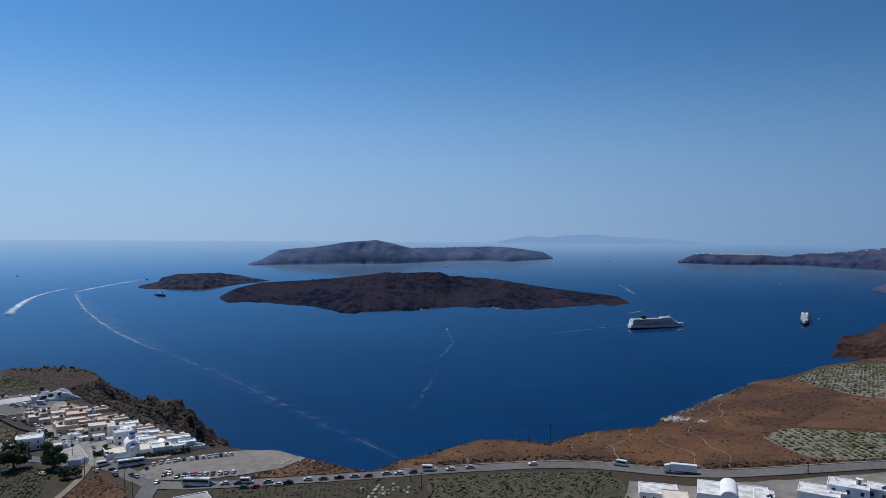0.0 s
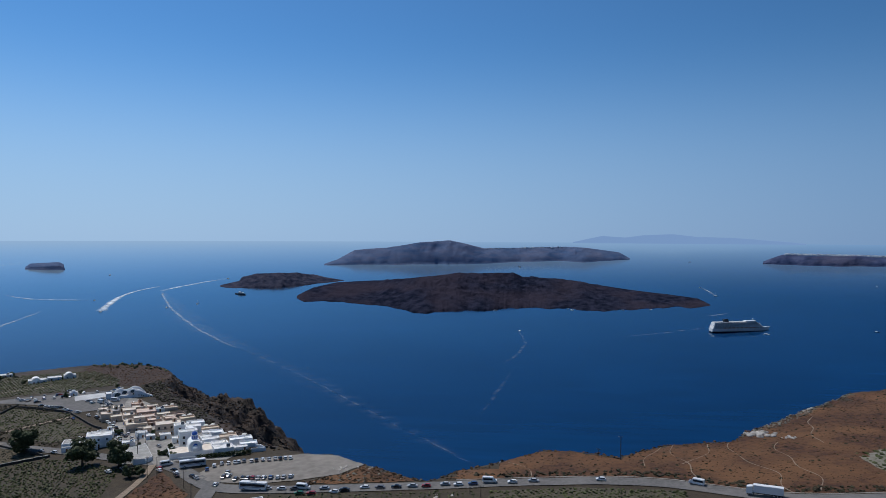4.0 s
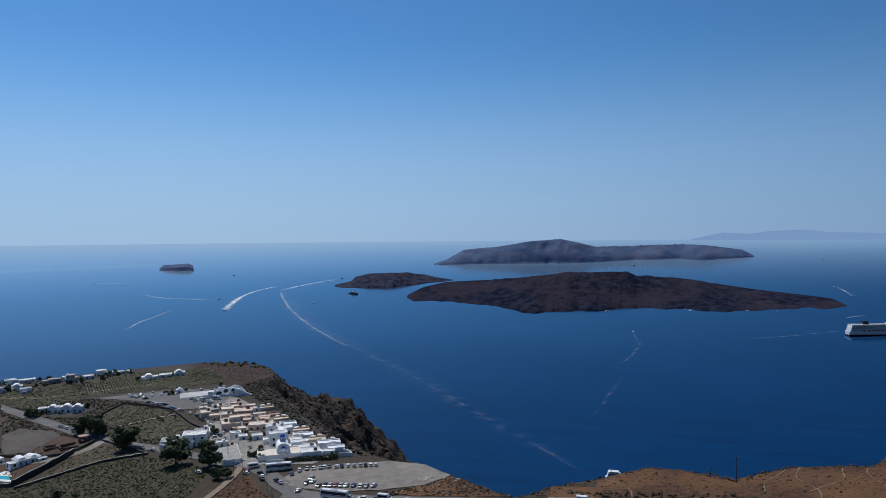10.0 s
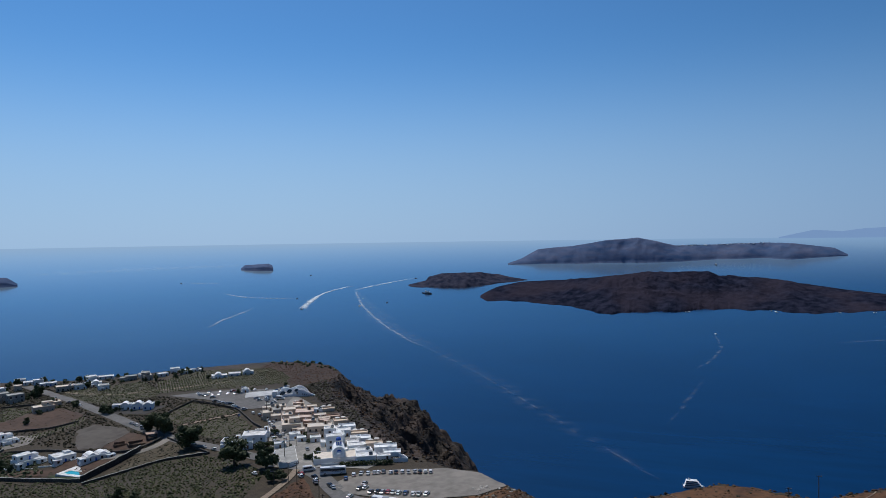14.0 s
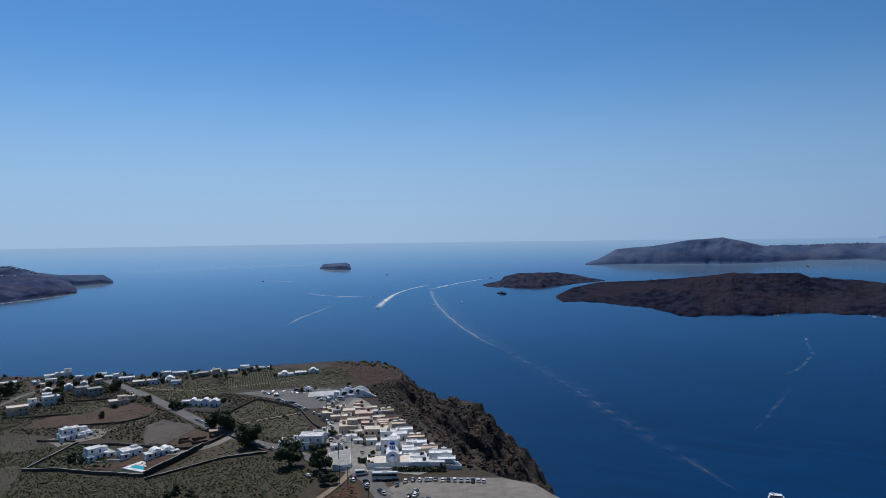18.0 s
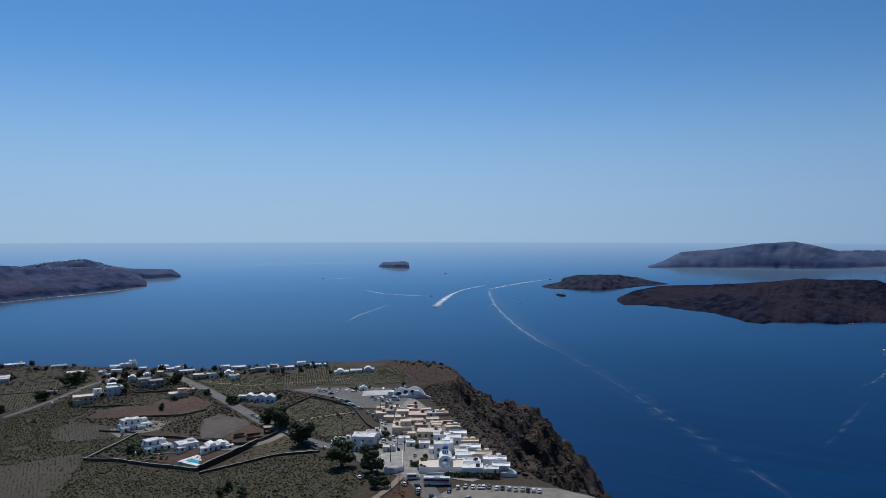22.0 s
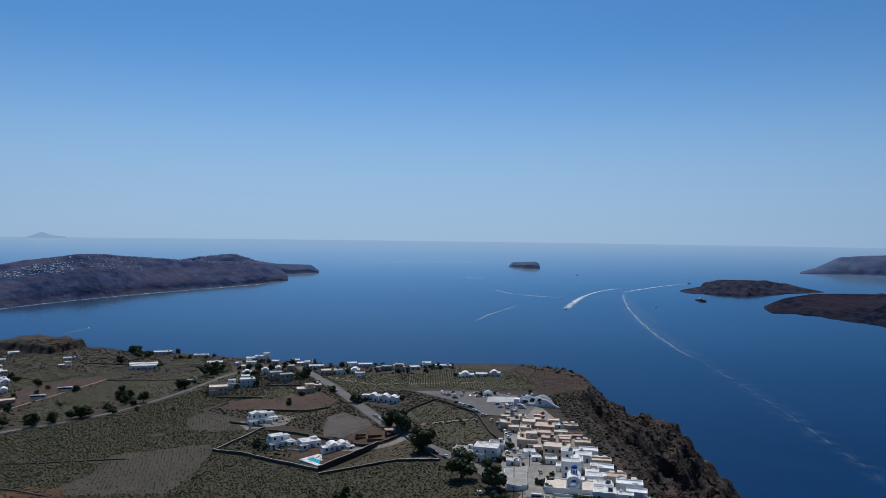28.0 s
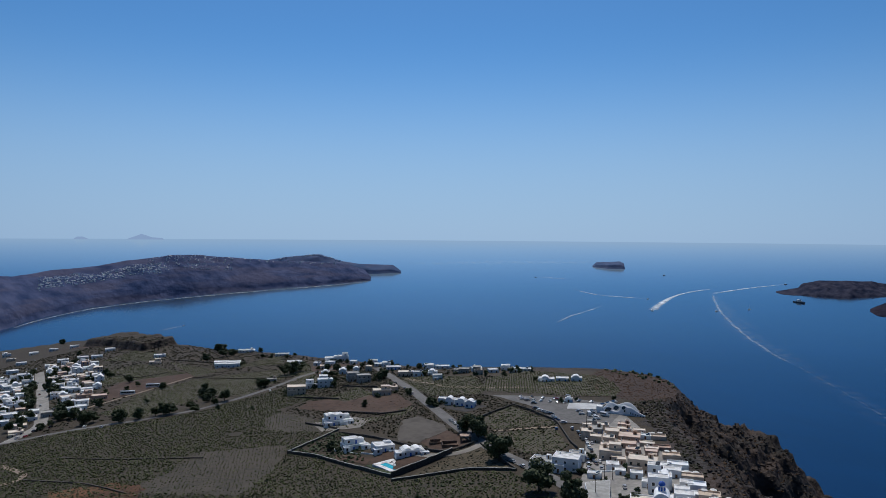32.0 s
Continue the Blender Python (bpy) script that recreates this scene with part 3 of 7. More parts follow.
NORTH = [
    (-527.8, 386.4, 15.1, 10.0, 7.2, 61, 'B2'), (-539.9, 407.6, 10.4, 8.0, 6.7, 68, 'W2'), (-533.0, 416.3, 12.5, 8.0, 7.2, 67, 'W2'), (-649.6, 448.0, 15.9, 9.0, 5.9, 61, 'W2'),
    (-537.3, 446.6, 10.7, 9.0, 7.2, 67, 'C2'), (-522.4, 447.9, 11.6, 9.0, 6.7, 66, 'C2'), (-463.5, 427.1, 14.3, 9.0, 6.9, 60, 'B2'), (-469.1, 439.7, 10.7, 8.0, 4.3, 60, 'B'),
    (-642.9, 486.2, 12.4, 8.0, 4.3, 59, 'W'), (-636.9, 495.1, 14.9, 8.0, 5.0, 58, 'W2'), (-792.5, 462.6, 21.5, 9.0, 2.9, 65, 'W'), (-740.6, 408.6, 18.6, 9.0, 4.3, 67, 'W'),
    (-724.4, 415.6, 17.0, 9.0, 4.3, 66, 'W'),
]
NORTH_B = [
    (-724.9, 472.3, 29.6, 9.0, 2.8, 62, 'G'), (-513.9, 487.3, 14.0, 9.0, 4.3, 53, 'B'), (-549.0, 499.2, 13.6, 8.0, 3.2, 54, 'W'), (-505.9, 498.1, 9.7, 7.0, 3.4, 51, 'W'),
    (-576.3, 502.1, 10.5, 8.0, 2.8, 55, 'W'), (-595.2, 506.3, 9.6, 7.0, 3.4, 55, 'W'), (-517.3, 532.7, 13.5, 8.0, 2.8, 50, 'W'), (-599.4, 398.7, 9.0, 5.0, 3.1, 63, 'C'),
]
TOWN = [
    (-1708.0, 348.3, 36.0, 9.0, 4.3, 87, 'W'), (-1445.9, 305.0, 28.2, 9.0, 7.2, 82, 'W2'), (-1148.1, 282.8, 22.4, 9.0, 4.3, 82, 'W'), (-1062.0, 259.8, 24.2, 9.0, 4.3, 90, 'W'),
    (-967.8, 258.1, 18.9, 9.0, 6.3, 81, 'W2'), (-926.0, 234.1, 16.6, 9.0, 4.3, 82, 'W'), (-1019.9, 296.3, 25.0, 9.0, 4.3, 80, 'W'), (-972.9, 306.4, 27.1, 9.0, 6.4, 79, 'B2'),
    (-1060.5, 318.6, 26.1, 9.0, 3.5, 79, 'W'), (-1033.6, 337.0, 23.8, 9.0, 4.1, 83, 'W'), (-1017.3, 350.5, 21.8, 9.0, 3.4, 77, 'W'), (-1062.8, 378.1, 21.1, 9.0, 4.2, 76, 'W'),
    (-834.3, 282.9, 17.8, 9.0, 4.3, 78, 'B'),
]
TOWN_B = [
    (-774.8, 271.6, 15.3, 9.0, 4.3, 78, 'W'), (-719.1, 269.5, 21.4, 10.0, 6.7, 88, 'P2'), (-694.0, 276.2, 12.7, 9.0, 4.3, 77, 'P'), (-799.9, 222.0, 22.2, 9.0, 4.3, 82, 'W'),
    (-742.2, 223.8, 15.8, 9.0, 4.4, 81, 'W2'), (-703.8, 207.8, 17.3, 9.0, 4.3, 82, 'W'), (-668.1, 215.7, 13.2, 9.0, 3.9, 81, 'W'), (-667.2, 231.3, 13.2, 8.0, 4.3, 80, 'C'),
    (-619.6, 199.9, 10.2, 8.0, 3.3, 82, 'B'), (-1299.9, 351.4, 27.6, 8.0, 4.2, 80, 'W'), (-1264.7, 375.1, 22.8, 8.0, 4.2, 78, 'W'), (-1288.8, 290.0, 20.9, 8.0, 4.3, 82, 'B'),
    (-1328.4, 327.6, 15.1, 8.0, 4.3, 81, 'W'),
]
TOWN_C = [
    (-843.2, 371.5, 21.3, 9.0, 5.7, 73, 'B2'), (-891.2, 391.7, 19.5, 8.0, 3.6, 72, 'W'), (-713.0, 410.3, 21.1, 9.0, 4.3, 67, 'W'), (-725.9, 403.4, 15.1, 9.0, 4.3, 68, 'W'),
    (-799.7, 460.1, 16.8, 9.0, 2.8, 66, 'W'), (-859.5, 222.7, 12.6, 8.0, 4.3, 83, 'W'), (-694.1, 224.1, 8.0, 8.0, 4.1, 81, 'W'), (-675.7, 198.8, 8.8, 8.0, 4.0, 83, 'W'),
]
NEAR = [
    (77.9, 273.9, 14.6, 12.0, 3.6, -12, 'W'), (81.7, 264.8, 9.5, 10.0, 4.2, -13, 'B'), (103.3, 265.6, 25.2, 16.0, 4.4, -19, 'Wv'), (113.1, 261.5, 7.3, 12.0, 3.4, -21, 'W'),
    (131.8, 258.7, 13.7, 12.0, 5.2, -29, 'W'), (142.9, 259.7, 13.5, 10.0, 6.4, -31, 'W'), (155.1, 262.0, 7.7, 9.0, 3.6, -33, 'W'), (-111.9, 293.7, 13.9, 9.0, 2.8, 33, 'G'),
]
VINES_WEST = [(-349, 455), (-303, 446), (-294, 442), (-318, 411), (-340, 416)]
VINES_MID = [(-313, 405), (-291, 436), (-264, 417), (-261, 404), (-269, 390), (-302, 398)]
VINES_ARCH = [(-506, 484), (-463, 525), (-409, 489), (-396, 470), (-421, 446), (-494, 462)]
VINES_KNOLL = [(-405, 480), (-372, 492), (-338, 511), (-322, 536), (-335, 560), (-360, 585), (-387, 605), (-448, 577), (-446, 524)]
VINES_FAR = [(-687, 360), (-644, 432), (-611, 430), (-562, 355), (-597, 340), (-564, 275), (-619, 258), (-669, 303)]
VINES_FAR_B = [(-830, 383), (-718, 392), (-674, 447), (-732, 476), (-705, 399), (-700, 365)]
VINES_RIDGE = [(236, 506), (280, 555), (330, 600), (352, 588), (250, 415), (240, 433)]
VINES_FRONT = [(-12, 309), (23, 312), (66, 306), (68, 262), (-11, 265)]
VINES_TOWN = [(-769, 281), (-764, 306), (-730, 367), (-863, 362), (-863, 319)]
VINES_EDGE = [(-551, 391), (-520, 411), (-666, 469), (-614, 428)]
VINES_MESA = [(-966, 344), (-877, 372), (-895, 405), (-1000, 394)]
VINES_LOT = [(-416, 368), (-404, 387), (-411, 416), (-404, 414), (-394, 399), (-400, 361)]
VINES_GREEN = [(-490, 392), (-504, 431), (-450, 420), (-470, 424), (-466, 396)]
BROWN_A = [(-477, 361), (-492, 378), (-468, 421), (-455, 436), (-416, 421), (-398, 405), (-406, 390), (-427, 385), (-460, 367)]
BROWN_B = [(-737, 287), (-779, 337), (-733, 371), (-702, 365), (-676, 300), (-679, 276)]
BARE_LOT = [(-361, 369), (-384, 389), (-382, 402), (-352, 399), (-341, 394), (-341, 380), (-338, 367), (-351, 362)]
BROWN_PERGOLA = [(-338, 368), (-340, 381), (-341, 393), (-316, 388), (-309, 381), (-309, 369), (-324, 365)]
BROWN_BANK = [(-294, 324), (-303, 364), (-300, 383), (-257, 367), (-276, 353)]
BROWN_FAR = [(-1309, 357), (-1254, 379), (-1124, 390)]
BROWN_YARD = [(-363, 329), (-340, 336), (-335, 329), (-359, 319)]
BROWN_TOP = [(-562, 409), (-596, 468), (-594, 498), (-640, 465)]
QUEUE = [(-67.3, 314.6), (-60.3, 314.3), (-53.2, 314.6), (-46.2, 315.3), (-40.1, 315.1), (-32.1, 316.8), (-26.4, 316.3), (-20.1, 316.9), (-3.2, 318.4), (5.8, 319.7), (34.2, 319.8), (-111.7, 314.8), (-104.9, 314.3), (-98.6, 314.0), (-79.6, 309.6), (-75.6, 311.9), (-94.9, 308.5), (-89.2, 308.0), (-85.1, 314.0)]
BACK_ROW = [(-152.7, 341.4), (-151.4, 346.6), (-148.8, 349.3), (-145.6, 350.3), (-142.9, 351.6), (-141.2, 352.5), (-139.0, 353.6), (-135.0, 353.5), (-132.6, 354.1), (-129.6, 354.9), (-126.4, 355.0), (-123.6, 356.2), (-120.9, 356.2), (-118.6, 357.1), (-116.0, 357.5)]
FRONT_ROW = [(-131.8, 327.5), (-128.8, 328.4), (-126.3, 328.3), (-124.0, 328.8), (-121.4, 328.7), (-118.7, 328.7), (-115.4, 328.9), (-111.8, 328.7), (-109.2, 329.1), (-106.0, 329.9), (-140.1, 337.0), (-137.3, 332.5), (-139.4, 330.8), (-138.6, 320.8)]
JUNCTION = [(-169.2, 340.3), (-177.0, 340.3), (-165.9, 336.3), (-164.5, 333.7), (-155.4, 331.6), (-152.4, 329.4), (-178.6, 343.4), (-198.1, 343.6), (-203.7, 339.7)]
WEST_ROAD_CARS = [(-289.7, 384.0), (-278.2, 379.4), (-266.1, 374.7), (-256.4, 372.2), (-353.9, 406.1), (-347.0, 403.6), (-463.0, 448.9), (-443.2, 441.9), (-490.0, 459.2), (-559.5, 378.2)]
UPPER_LOT = [(-330.6, 461.0), (-325.6, 459.5), (-320.7, 458.6), (-316.9, 458.2), (-313.7, 457.3), (-307.8, 453.5), (-356.6, 475.2), (-351.6, 474.6), (-340.8, 470.1), (-340.5, 505.3), (-339.1, 491.6), (-305.9, 476.2), (-300.1, 472.1), (-302.3, 449.9), (-295.1, 448.6)]
LANE_CARS = [(-229.0, 391.0), (-224.6, 395.6), (-247.0, 415.6), (-251.6, 419.4), (-256.6, 424.0), (-268.6, 432.6), (-274.0, 437.4), (-199.4, 380.0), (-206.0, 375.6), (-193.0, 360.5), (-233.6, 396.4), (-288.5, 434.3), (-283.0, 442.1), (-275.4, 438.7), (-261.4, 428.9), (-255.4, 426.4), (-236.5, 404.1), (-231.7, 400.0), (-232.2, 403.9), (-237.2, 400.7)]
TOWN_CARS = [(-1157.2, 301.1), (-1037.3, 282.7), (-889.9, 259.9), (-800.6, 246.4), (-727.7, 234.9), (-679.8, 228.0), (-614.1, 211.0), (-613.6, 222.4), (-601.1, 198.0), (-599.9, 203.2), (-565.9, 247.1), (-583.4, 239.5)]
TREES = [
    (-224.5, 350.0, 16.5), (-203.4, 348.4, 16.0), (-183.6, 334.4, 6.5),
    (-188.6, 332.6, 7.1), (-329.9, 395.6, 10.0), (-323.0, 397.5, 15.0), (-314.0, 394.0, 15.5),
    (-276.0, 374.5, 16.5), (-400.5, 425.1, 7.9), (-393.5, 424.1, 7.0), (-393.2, 437.8, 5.3),
    (-444.1, 438.4, 6.6), (-391.4, 432.9, 4.4), (-615.5, 420.1, 13.9), (-615.7, 429.4, 14.0),
    (-618.6, 438.2, 10.6), (-580.9, 380.5, 10.8), (-580.9, 384.4, 8.7), (-597.4, 335.3, 13.0),
    (-588.5, 338.0, 9.6), (-560.5, 338.6, 11.3), (-505.6, 338.0, 3.8), (-535.8, 323.6, 3.9),
    (-560.7, 310.4, 7.1), (-519.8, 467.5, 10.7), (-516.7, 461.1, 8.5), (-523.5, 418.8, 7.2),
    (-840.1, 444.1, 12.0), (-830.4, 447.3, 11.9), (-773.4, 469.0, 7.1), (-538.0, 409.5, 6.3),
]
VILLAGE_GREEN = [(-228.0, 386.0, 2.4), (-225.4, 389.6, 2.0), (-230.6, 393.0, 2.6), (-213.0, 384.0, 2.2), (-211.0, 379.0, 2.6), (-190.6, 366.0, 3.4), (-192.8, 380.4, 2.4), (-206.8, 392.2, 2.8), (-239.0, 408.0, 2.6), (-196.4, 357.6, 2.0), (-181.2, 361.0, 4.0), (-184.0, 364.5, 3.2), (-214.6, 402.2, 4.6), (-210.0, 401.0, 4.0), (-186.0, 369.0, 4.4), (-188.4, 373.6, 3.0), (-222.5, 421.0, 3.0), (-168.0, 398.4, 3.2), (-160.0, 391.6, 3.0), (-242.6, 393.0, 3.0)]
TREES_B = [
    (-590.4, 461.6, 8.1), (-579.5, 469.5, 6.9), (-373.1, 328.5, 6.1), (-365.0, 328.3, 4.5),
    (-255.7, 303.4, 5.9), (-241.6, 300.1, 5.1), (-252.7, 296.0, 5.2), (-471.5, 443.7, 6.9),
    (-180.7, 360.3, 4.0), (-188.3, 366.1, 3.5), (-210.7, 405.8, 3.9), (-314.6, 525.0, 3.6),
    (-440.4, 573.3, 3.3), (-471.9, 563.5, 2.8), (-476.9, 553.5, 3.3),
]
FAR_TREES = [
    (-628.5, 241.2, 11.5), (-594.3, 242.0, 12.9), (-594.3, 247.9, 10.0), (-650.2, 237.3, 11.9),
    (-571.5, 260.4, 12.5), (-566.6, 273.3, 10.6), (-562.9, 284.7, 8.7), (-560.2, 290.2, 11.5),
    (-557.4, 293.6, 10.5), (-543.9, 308.3, 7.6), (-572.1, 327.9, 9.0), (-555.7, 328.6, 6.8),
    (-842.8, 248.4, 11.1), (-826.3, 258.5, 13.6), (-778.1, 254.8, 12.8), (-666.6, 217.5, 9.9),
    (-912.2, 282.5, 12.0), (-923.9, 293.6, 10.7), (-653.3, 207.5, 9.7), (-639.8, 197.9, 9.5),
    (-979.4, 270.7, 9.6), (-1091.0, 344.5, 9.0), (-1449.5, 393.0, 11.9), (-895.7, 235.4, 8.8),
    (-784.3, 408.7, 10.8), (-792.4, 431.6, 12.4), (-789.0, 440.3, 9.7), (-733.5, 452.8, 5.9),
    (-723.7, 458.2, 5.2), (-439.9, 395.5, 6.0), (-734.1, 204.7, 8.4), (-824.1, 237.8, 9.5),
]
FAR_TREES_B = [
    (-811.9, 306.5, 6.8), (-809.5, 317.1, 5.4),
]
WALLS = {
    'ring_a': [(-385.8, 305.8), (-400.7, 350.4)],
    'ring_b': [(-385.8, 305.8), (-367.3, 315.1), (-329.4, 321.8), (-303.9, 323.5)],
    'ring_c': [(-303.9, 323.5), (-304.3, 341.5), (-305.9, 359.7), (-306.2, 366.9)],
    'wall_d': [(-297.9, 319.2), (-287.2, 335.7), (-276.5, 353.4), (-255.3, 365.9)],
    'wall_e': [(-304.3, 386.6), (-279.1, 376.0), (-254.9, 366.3)],
    'wall_f': [(-351.8, 459.1), (-326.4, 454.8), (-300.7, 448.2), (-265.6, 420.4), (-256.1, 414.9)],
    'wall_g': [(-341.4, 413.1), (-346.3, 435.2), (-349.5, 460.7)],
    'wall_h': [(-394.8, 346.8), (-370.6, 356.7), (-340.3, 360.5), (-312.3, 363.7), (-308.4, 368.8), (-308.7, 388.5)],
    'wall_i': [(-441.7, 375.0), (-406.5, 390.0), (-401.7, 405.9)],
    'wall_j': [(-515.1, 377.4), (-477.4, 396.4)],
    'wall_k': [(-847.7, 389.0), (-739.3, 413.2)],
    'wall_l': [(-853.3, 322.4), (-768.4, 328.5), (-758.5, 359.7)],
    'wall_m': [(-505.1, 205.8), (-462.4, 228.5), (-431.5, 252.2), (-414.9, 266.4)],
    'wall_n': [(-470.3, 181.8), (-425.6, 204.7), (-387.9, 214.9)],
    'wall_o': [(-519.1, 424.9), (-490.6, 440.9)],
    'wall_p': [(-432.2, 343.1), (-402.8, 350.6)],
    'wall_q': [(-696.6, 361.2), (-630.0, 390.3), (-598.2, 420.5)],
}
POLES = [
    (45.9, 348.6, 11.4), (36.2, 354.8, 4.2), (-15.1, 296.2, 7.6), (55.9, 284.2, 6.4),
    (-152.7, 318.3, 8.9), (-172.9, 331.0, 10.6), (-210.5, 385.9, 8.0), (-142.6, 305.2, 7.1),
    (142.7, 289.1, 5.4), (-20.4, 306.3, 3.1), (-273.1, 443.5, 12), (-199.7, 359.5, 11.8),
    (-184.0, 328.2, 7.0), (-179.0, 332.9, 10.2), (-213.9, 384.1, 7.6),
]
WAKES = {
    'broad': (1.0, [(-1670, 2578, 22), (-1723, 2706, 17), (-1777, 2896, 9.6), (-1775, 3024, 6.0), (-1737, 3140, 3.6)]),
    'second': (0.8, [(-1538, 3432, 4.2), (-1589, 3339, 6.0), (-1651, 3174, 8.4), (-1679, 3049, 9.6)]),
    'second_tail': (0.075, [(-1679, 3049, 16.0), (-1503, 2806, 34.0), (-1363, 2626, 52.0), (-1214, 2447, 60.0), (-1064, 2264, 55.0), (-949, 2131, 50.0), (-866, 2052, 40.0), (-797, 1976, 20.0)]),
    'second_edge': (0.32, [(-1666, 3026, 8.0), (-1513, 2797, 6.0), (-1359, 2601, 6.0), (-1210, 2423, 6.0), (-1086, 2276, 5.0), (-949, 2101, 6.0), (-862, 2014, 4.0)]),
    'second_end': (0.16, [(-862, 2014, 3.0), (-727, 1869, 2.5), (-549, 1653, 3), (-386, 1447, 2.5), (-257, 1275, 3), (-156, 1140, 2.5), (-104, 1086, 2)]),
    'second_haze': (0.03, [(-797, 1976, 30), (-727, 1869, 40), (-549, 1653, 40), (-386, 1447, 36), (-257, 1275, 30), (-156, 1140, 24), (-104, 1086, 12)]),
    'third': (0.7, [(-1825, 2762, 4.8), (-1979, 2693, 5.4), (-2067, 2673, 4.8), (-2192, 2709, 1.8)]),
    'fourth': (0.4, [(-1865, 2503, 4.0), (-1848, 2416, 4.5), (-1828, 2318, 5.0), (-1826, 2252, 4.5), (-1776, 2137, 7.0), (-1762, 2105, 2.0)]),
    'sixth': (0.5, [(-2530, 2810, 6.0), (-2453, 2856, 6.0), (-2369, 2891, 6.0)]),
    'seventh': (0.14, [(-41, 2515, 3.0), (-15, 2214, 5.0), (-42, 2002, 6.0), (-70, 1892, 3.0)]),
    'eighth': (0.06, [(-50, 1752, 6.0), (-60, 1629, 6.0), (-79, 1490, 5.0), (-93, 1312, 2.0)]),
    'ninth': (0.5, [(821, 3335, 8.0), (817, 3452, 6.0), (802, 3525, 4.0)]),
    'tenth': (0.6, [(696, 2898, 8.0), (774, 2948, 4.0)]),
    'eleventh': (0.15, [(304, 2442, 6.0), (383, 2501, 8.0), (468, 2557, 10.0), (559, 2624, 8.0), (652, 2680, 6.0)]),
    'left': (0.6, [(-2495, 975, 4.0), (-2472, 926, 6.0), (-2448, 881, 3.0)]),
    'lower': (0.14, [(-167, 1163, 4.0), (-141, 1125, 4.0), (-112, 1085, 4.0), (-79, 1051, 3.0)]),
    'streak': (0.12, [(-3270, 2527, 40.0), (-2979, 2949, 60.0), (-2588, 3362, 40.0)]),
}
BOATS = [
    ('speedboat', -1667, 2567, 21.5, 'white'),
    ('speedboat', -1535, 3434, 17.2, 'dark'),
    ('speedboat', -1818, 2761, 14.8, 'white'),
    ('sailing_boat', -1477, 2724, 18, 'white'),
    ('sailing_boat', -1401, 2838, 18, 'white'),
    ('ferry', -1321, 3088, 53.3, 'dark'),
    ('speedboat', -41, 2530, 18.0, 'white'),
    ('sailing_boat', 819, 3325, 17.4, 'white'),
    ('speedboat', 801, 3531, 11.5, 'white'),
    ('cargo_ship', -73, 4100, 31.8, 'dark'),
    ('ferry', 897, 4228, 17.3, 'white'),
    ('speedboat', 798, 2547, 21.7, 'white'),
    ('speedboat', 1368, 2710, 18.2, 'white'),
    ('speedboat', 1169, 2587, 15.3, 'dark'),
    ('speedboat', 1555, 3450, 11.9, 'white'),
    ('speedboat', -2528, 2803, 11.8, 'dark'),
    ('speedboat', -2088, 3294, 14.5, 'dark'),
    ('speedboat', -2498, 979, 15.6, 'white'),
    ('speedboat', -151, 2960, 20.4, 'white'),
    ('speedboat', 148, 3026, 18.2, 'white'),
    ('speedboat', 164, 3001, 22.0, 'white'),
    ('speedboat', 376, 3015, 12.7, 'white'),
    ('speedboat', 491, 3026, 12.6, 'white'),
]

# ---- builders ----
def part(name, me, parent, label="", at=None):
    ob = new(name, me)
    ob.parent = parent
    if at is not None:
        ob.matrix_basis = at
    return tagged(ob, label) if label else ob


def thing(name, label, category, group="", at=None):
    ob = new(name)
    if at is not None:
        ob.matrix_basis = at
    return tagged(ob, label, category, group)


def box(x0, y0, z0, x1, y1, z1):
    v = [(x0, y0, z0), (x1, y0, z0), (x1, y1, z0), (x0, y1, z0), (x0, y0, z1), (x1, y0, z1), (x1, y1, z1), (x0, y1, z1)]
    return v, [(0, 3, 2, 1), (4, 5, 6, 7), (0, 1, 5, 4), (1, 2, 6, 5), (2, 3, 7, 6), (3, 0, 4, 7)]


def join(*pieces):
    V, F = [], []
    for v, f in pieces:
        F += [tuple(i + len(V) for i in q) for q in f]
        V += list(v)
    return V, F


def lathe(profile, n=12, x=0, y=0):
    """A turned shape from (radius, height) pairs."""
    V, F = [], []
    for r, z in profile:
        V += [(x + r * math.cos(2 * math.pi * k / n), y + r * math.sin(2 * math.pi * k / n), z) for k in range(n)]
    for i in range(len(profile) - 1):
        F += [(i * n + k, i * n + (k + 1) % n, (i + 1) * n + (k + 1) % n, (i + 1) * n + k) for k in range(n)]
    F += [tuple(range(n))[::-1], tuple((len(profile) - 1) * n + k for k in range(n))]
    return V, F


def prism(outline, y0, y1):
    """A side outline of (x, z) drawn across from y0 to y1."""
    n = len(outline)
    V = [(x, y0, z) for x, z in outline] + [(x, y1, z) for x, z in outline]
    F = [tuple(range(n)), tuple(range(n, 2 * n))[::-1]] + [(k, n + k, n + (k + 1) % n, (k + 1) % n) for k in range(n)]
    return V, F


def vault_shape(w, y0, y1, z, rise, n=10):
    arc = [(w / 2 * math.cos(math.pi * k / n), z + rise * math.sin(math.pi * k / n)) for k in range(n + 1)]
    return prism(arc[::-1], y0, y1)


SHARED = {}


def shared(key, make, material, smooth=False):
    if key not in SHARED:
        v, f = make()
        SHARED[key] = mesh_of(key[0] if isinstance(key, tuple) else key, v, f, material, smooth)
    return SHARED[key]


def beveled(name, v, f, material, width=0.08, segments=2):
    me = mesh_of(name, v, f, material)
    bm = bmesh.new()
    bm.from_mesh(me)
    bmesh.ops.bevel(bm, geom=bm.edges[:], offset=width, segments=segments, affect="EDGES", clamp_overlap=True)
    bm.to_mesh(me)
    bm.free()
    return me


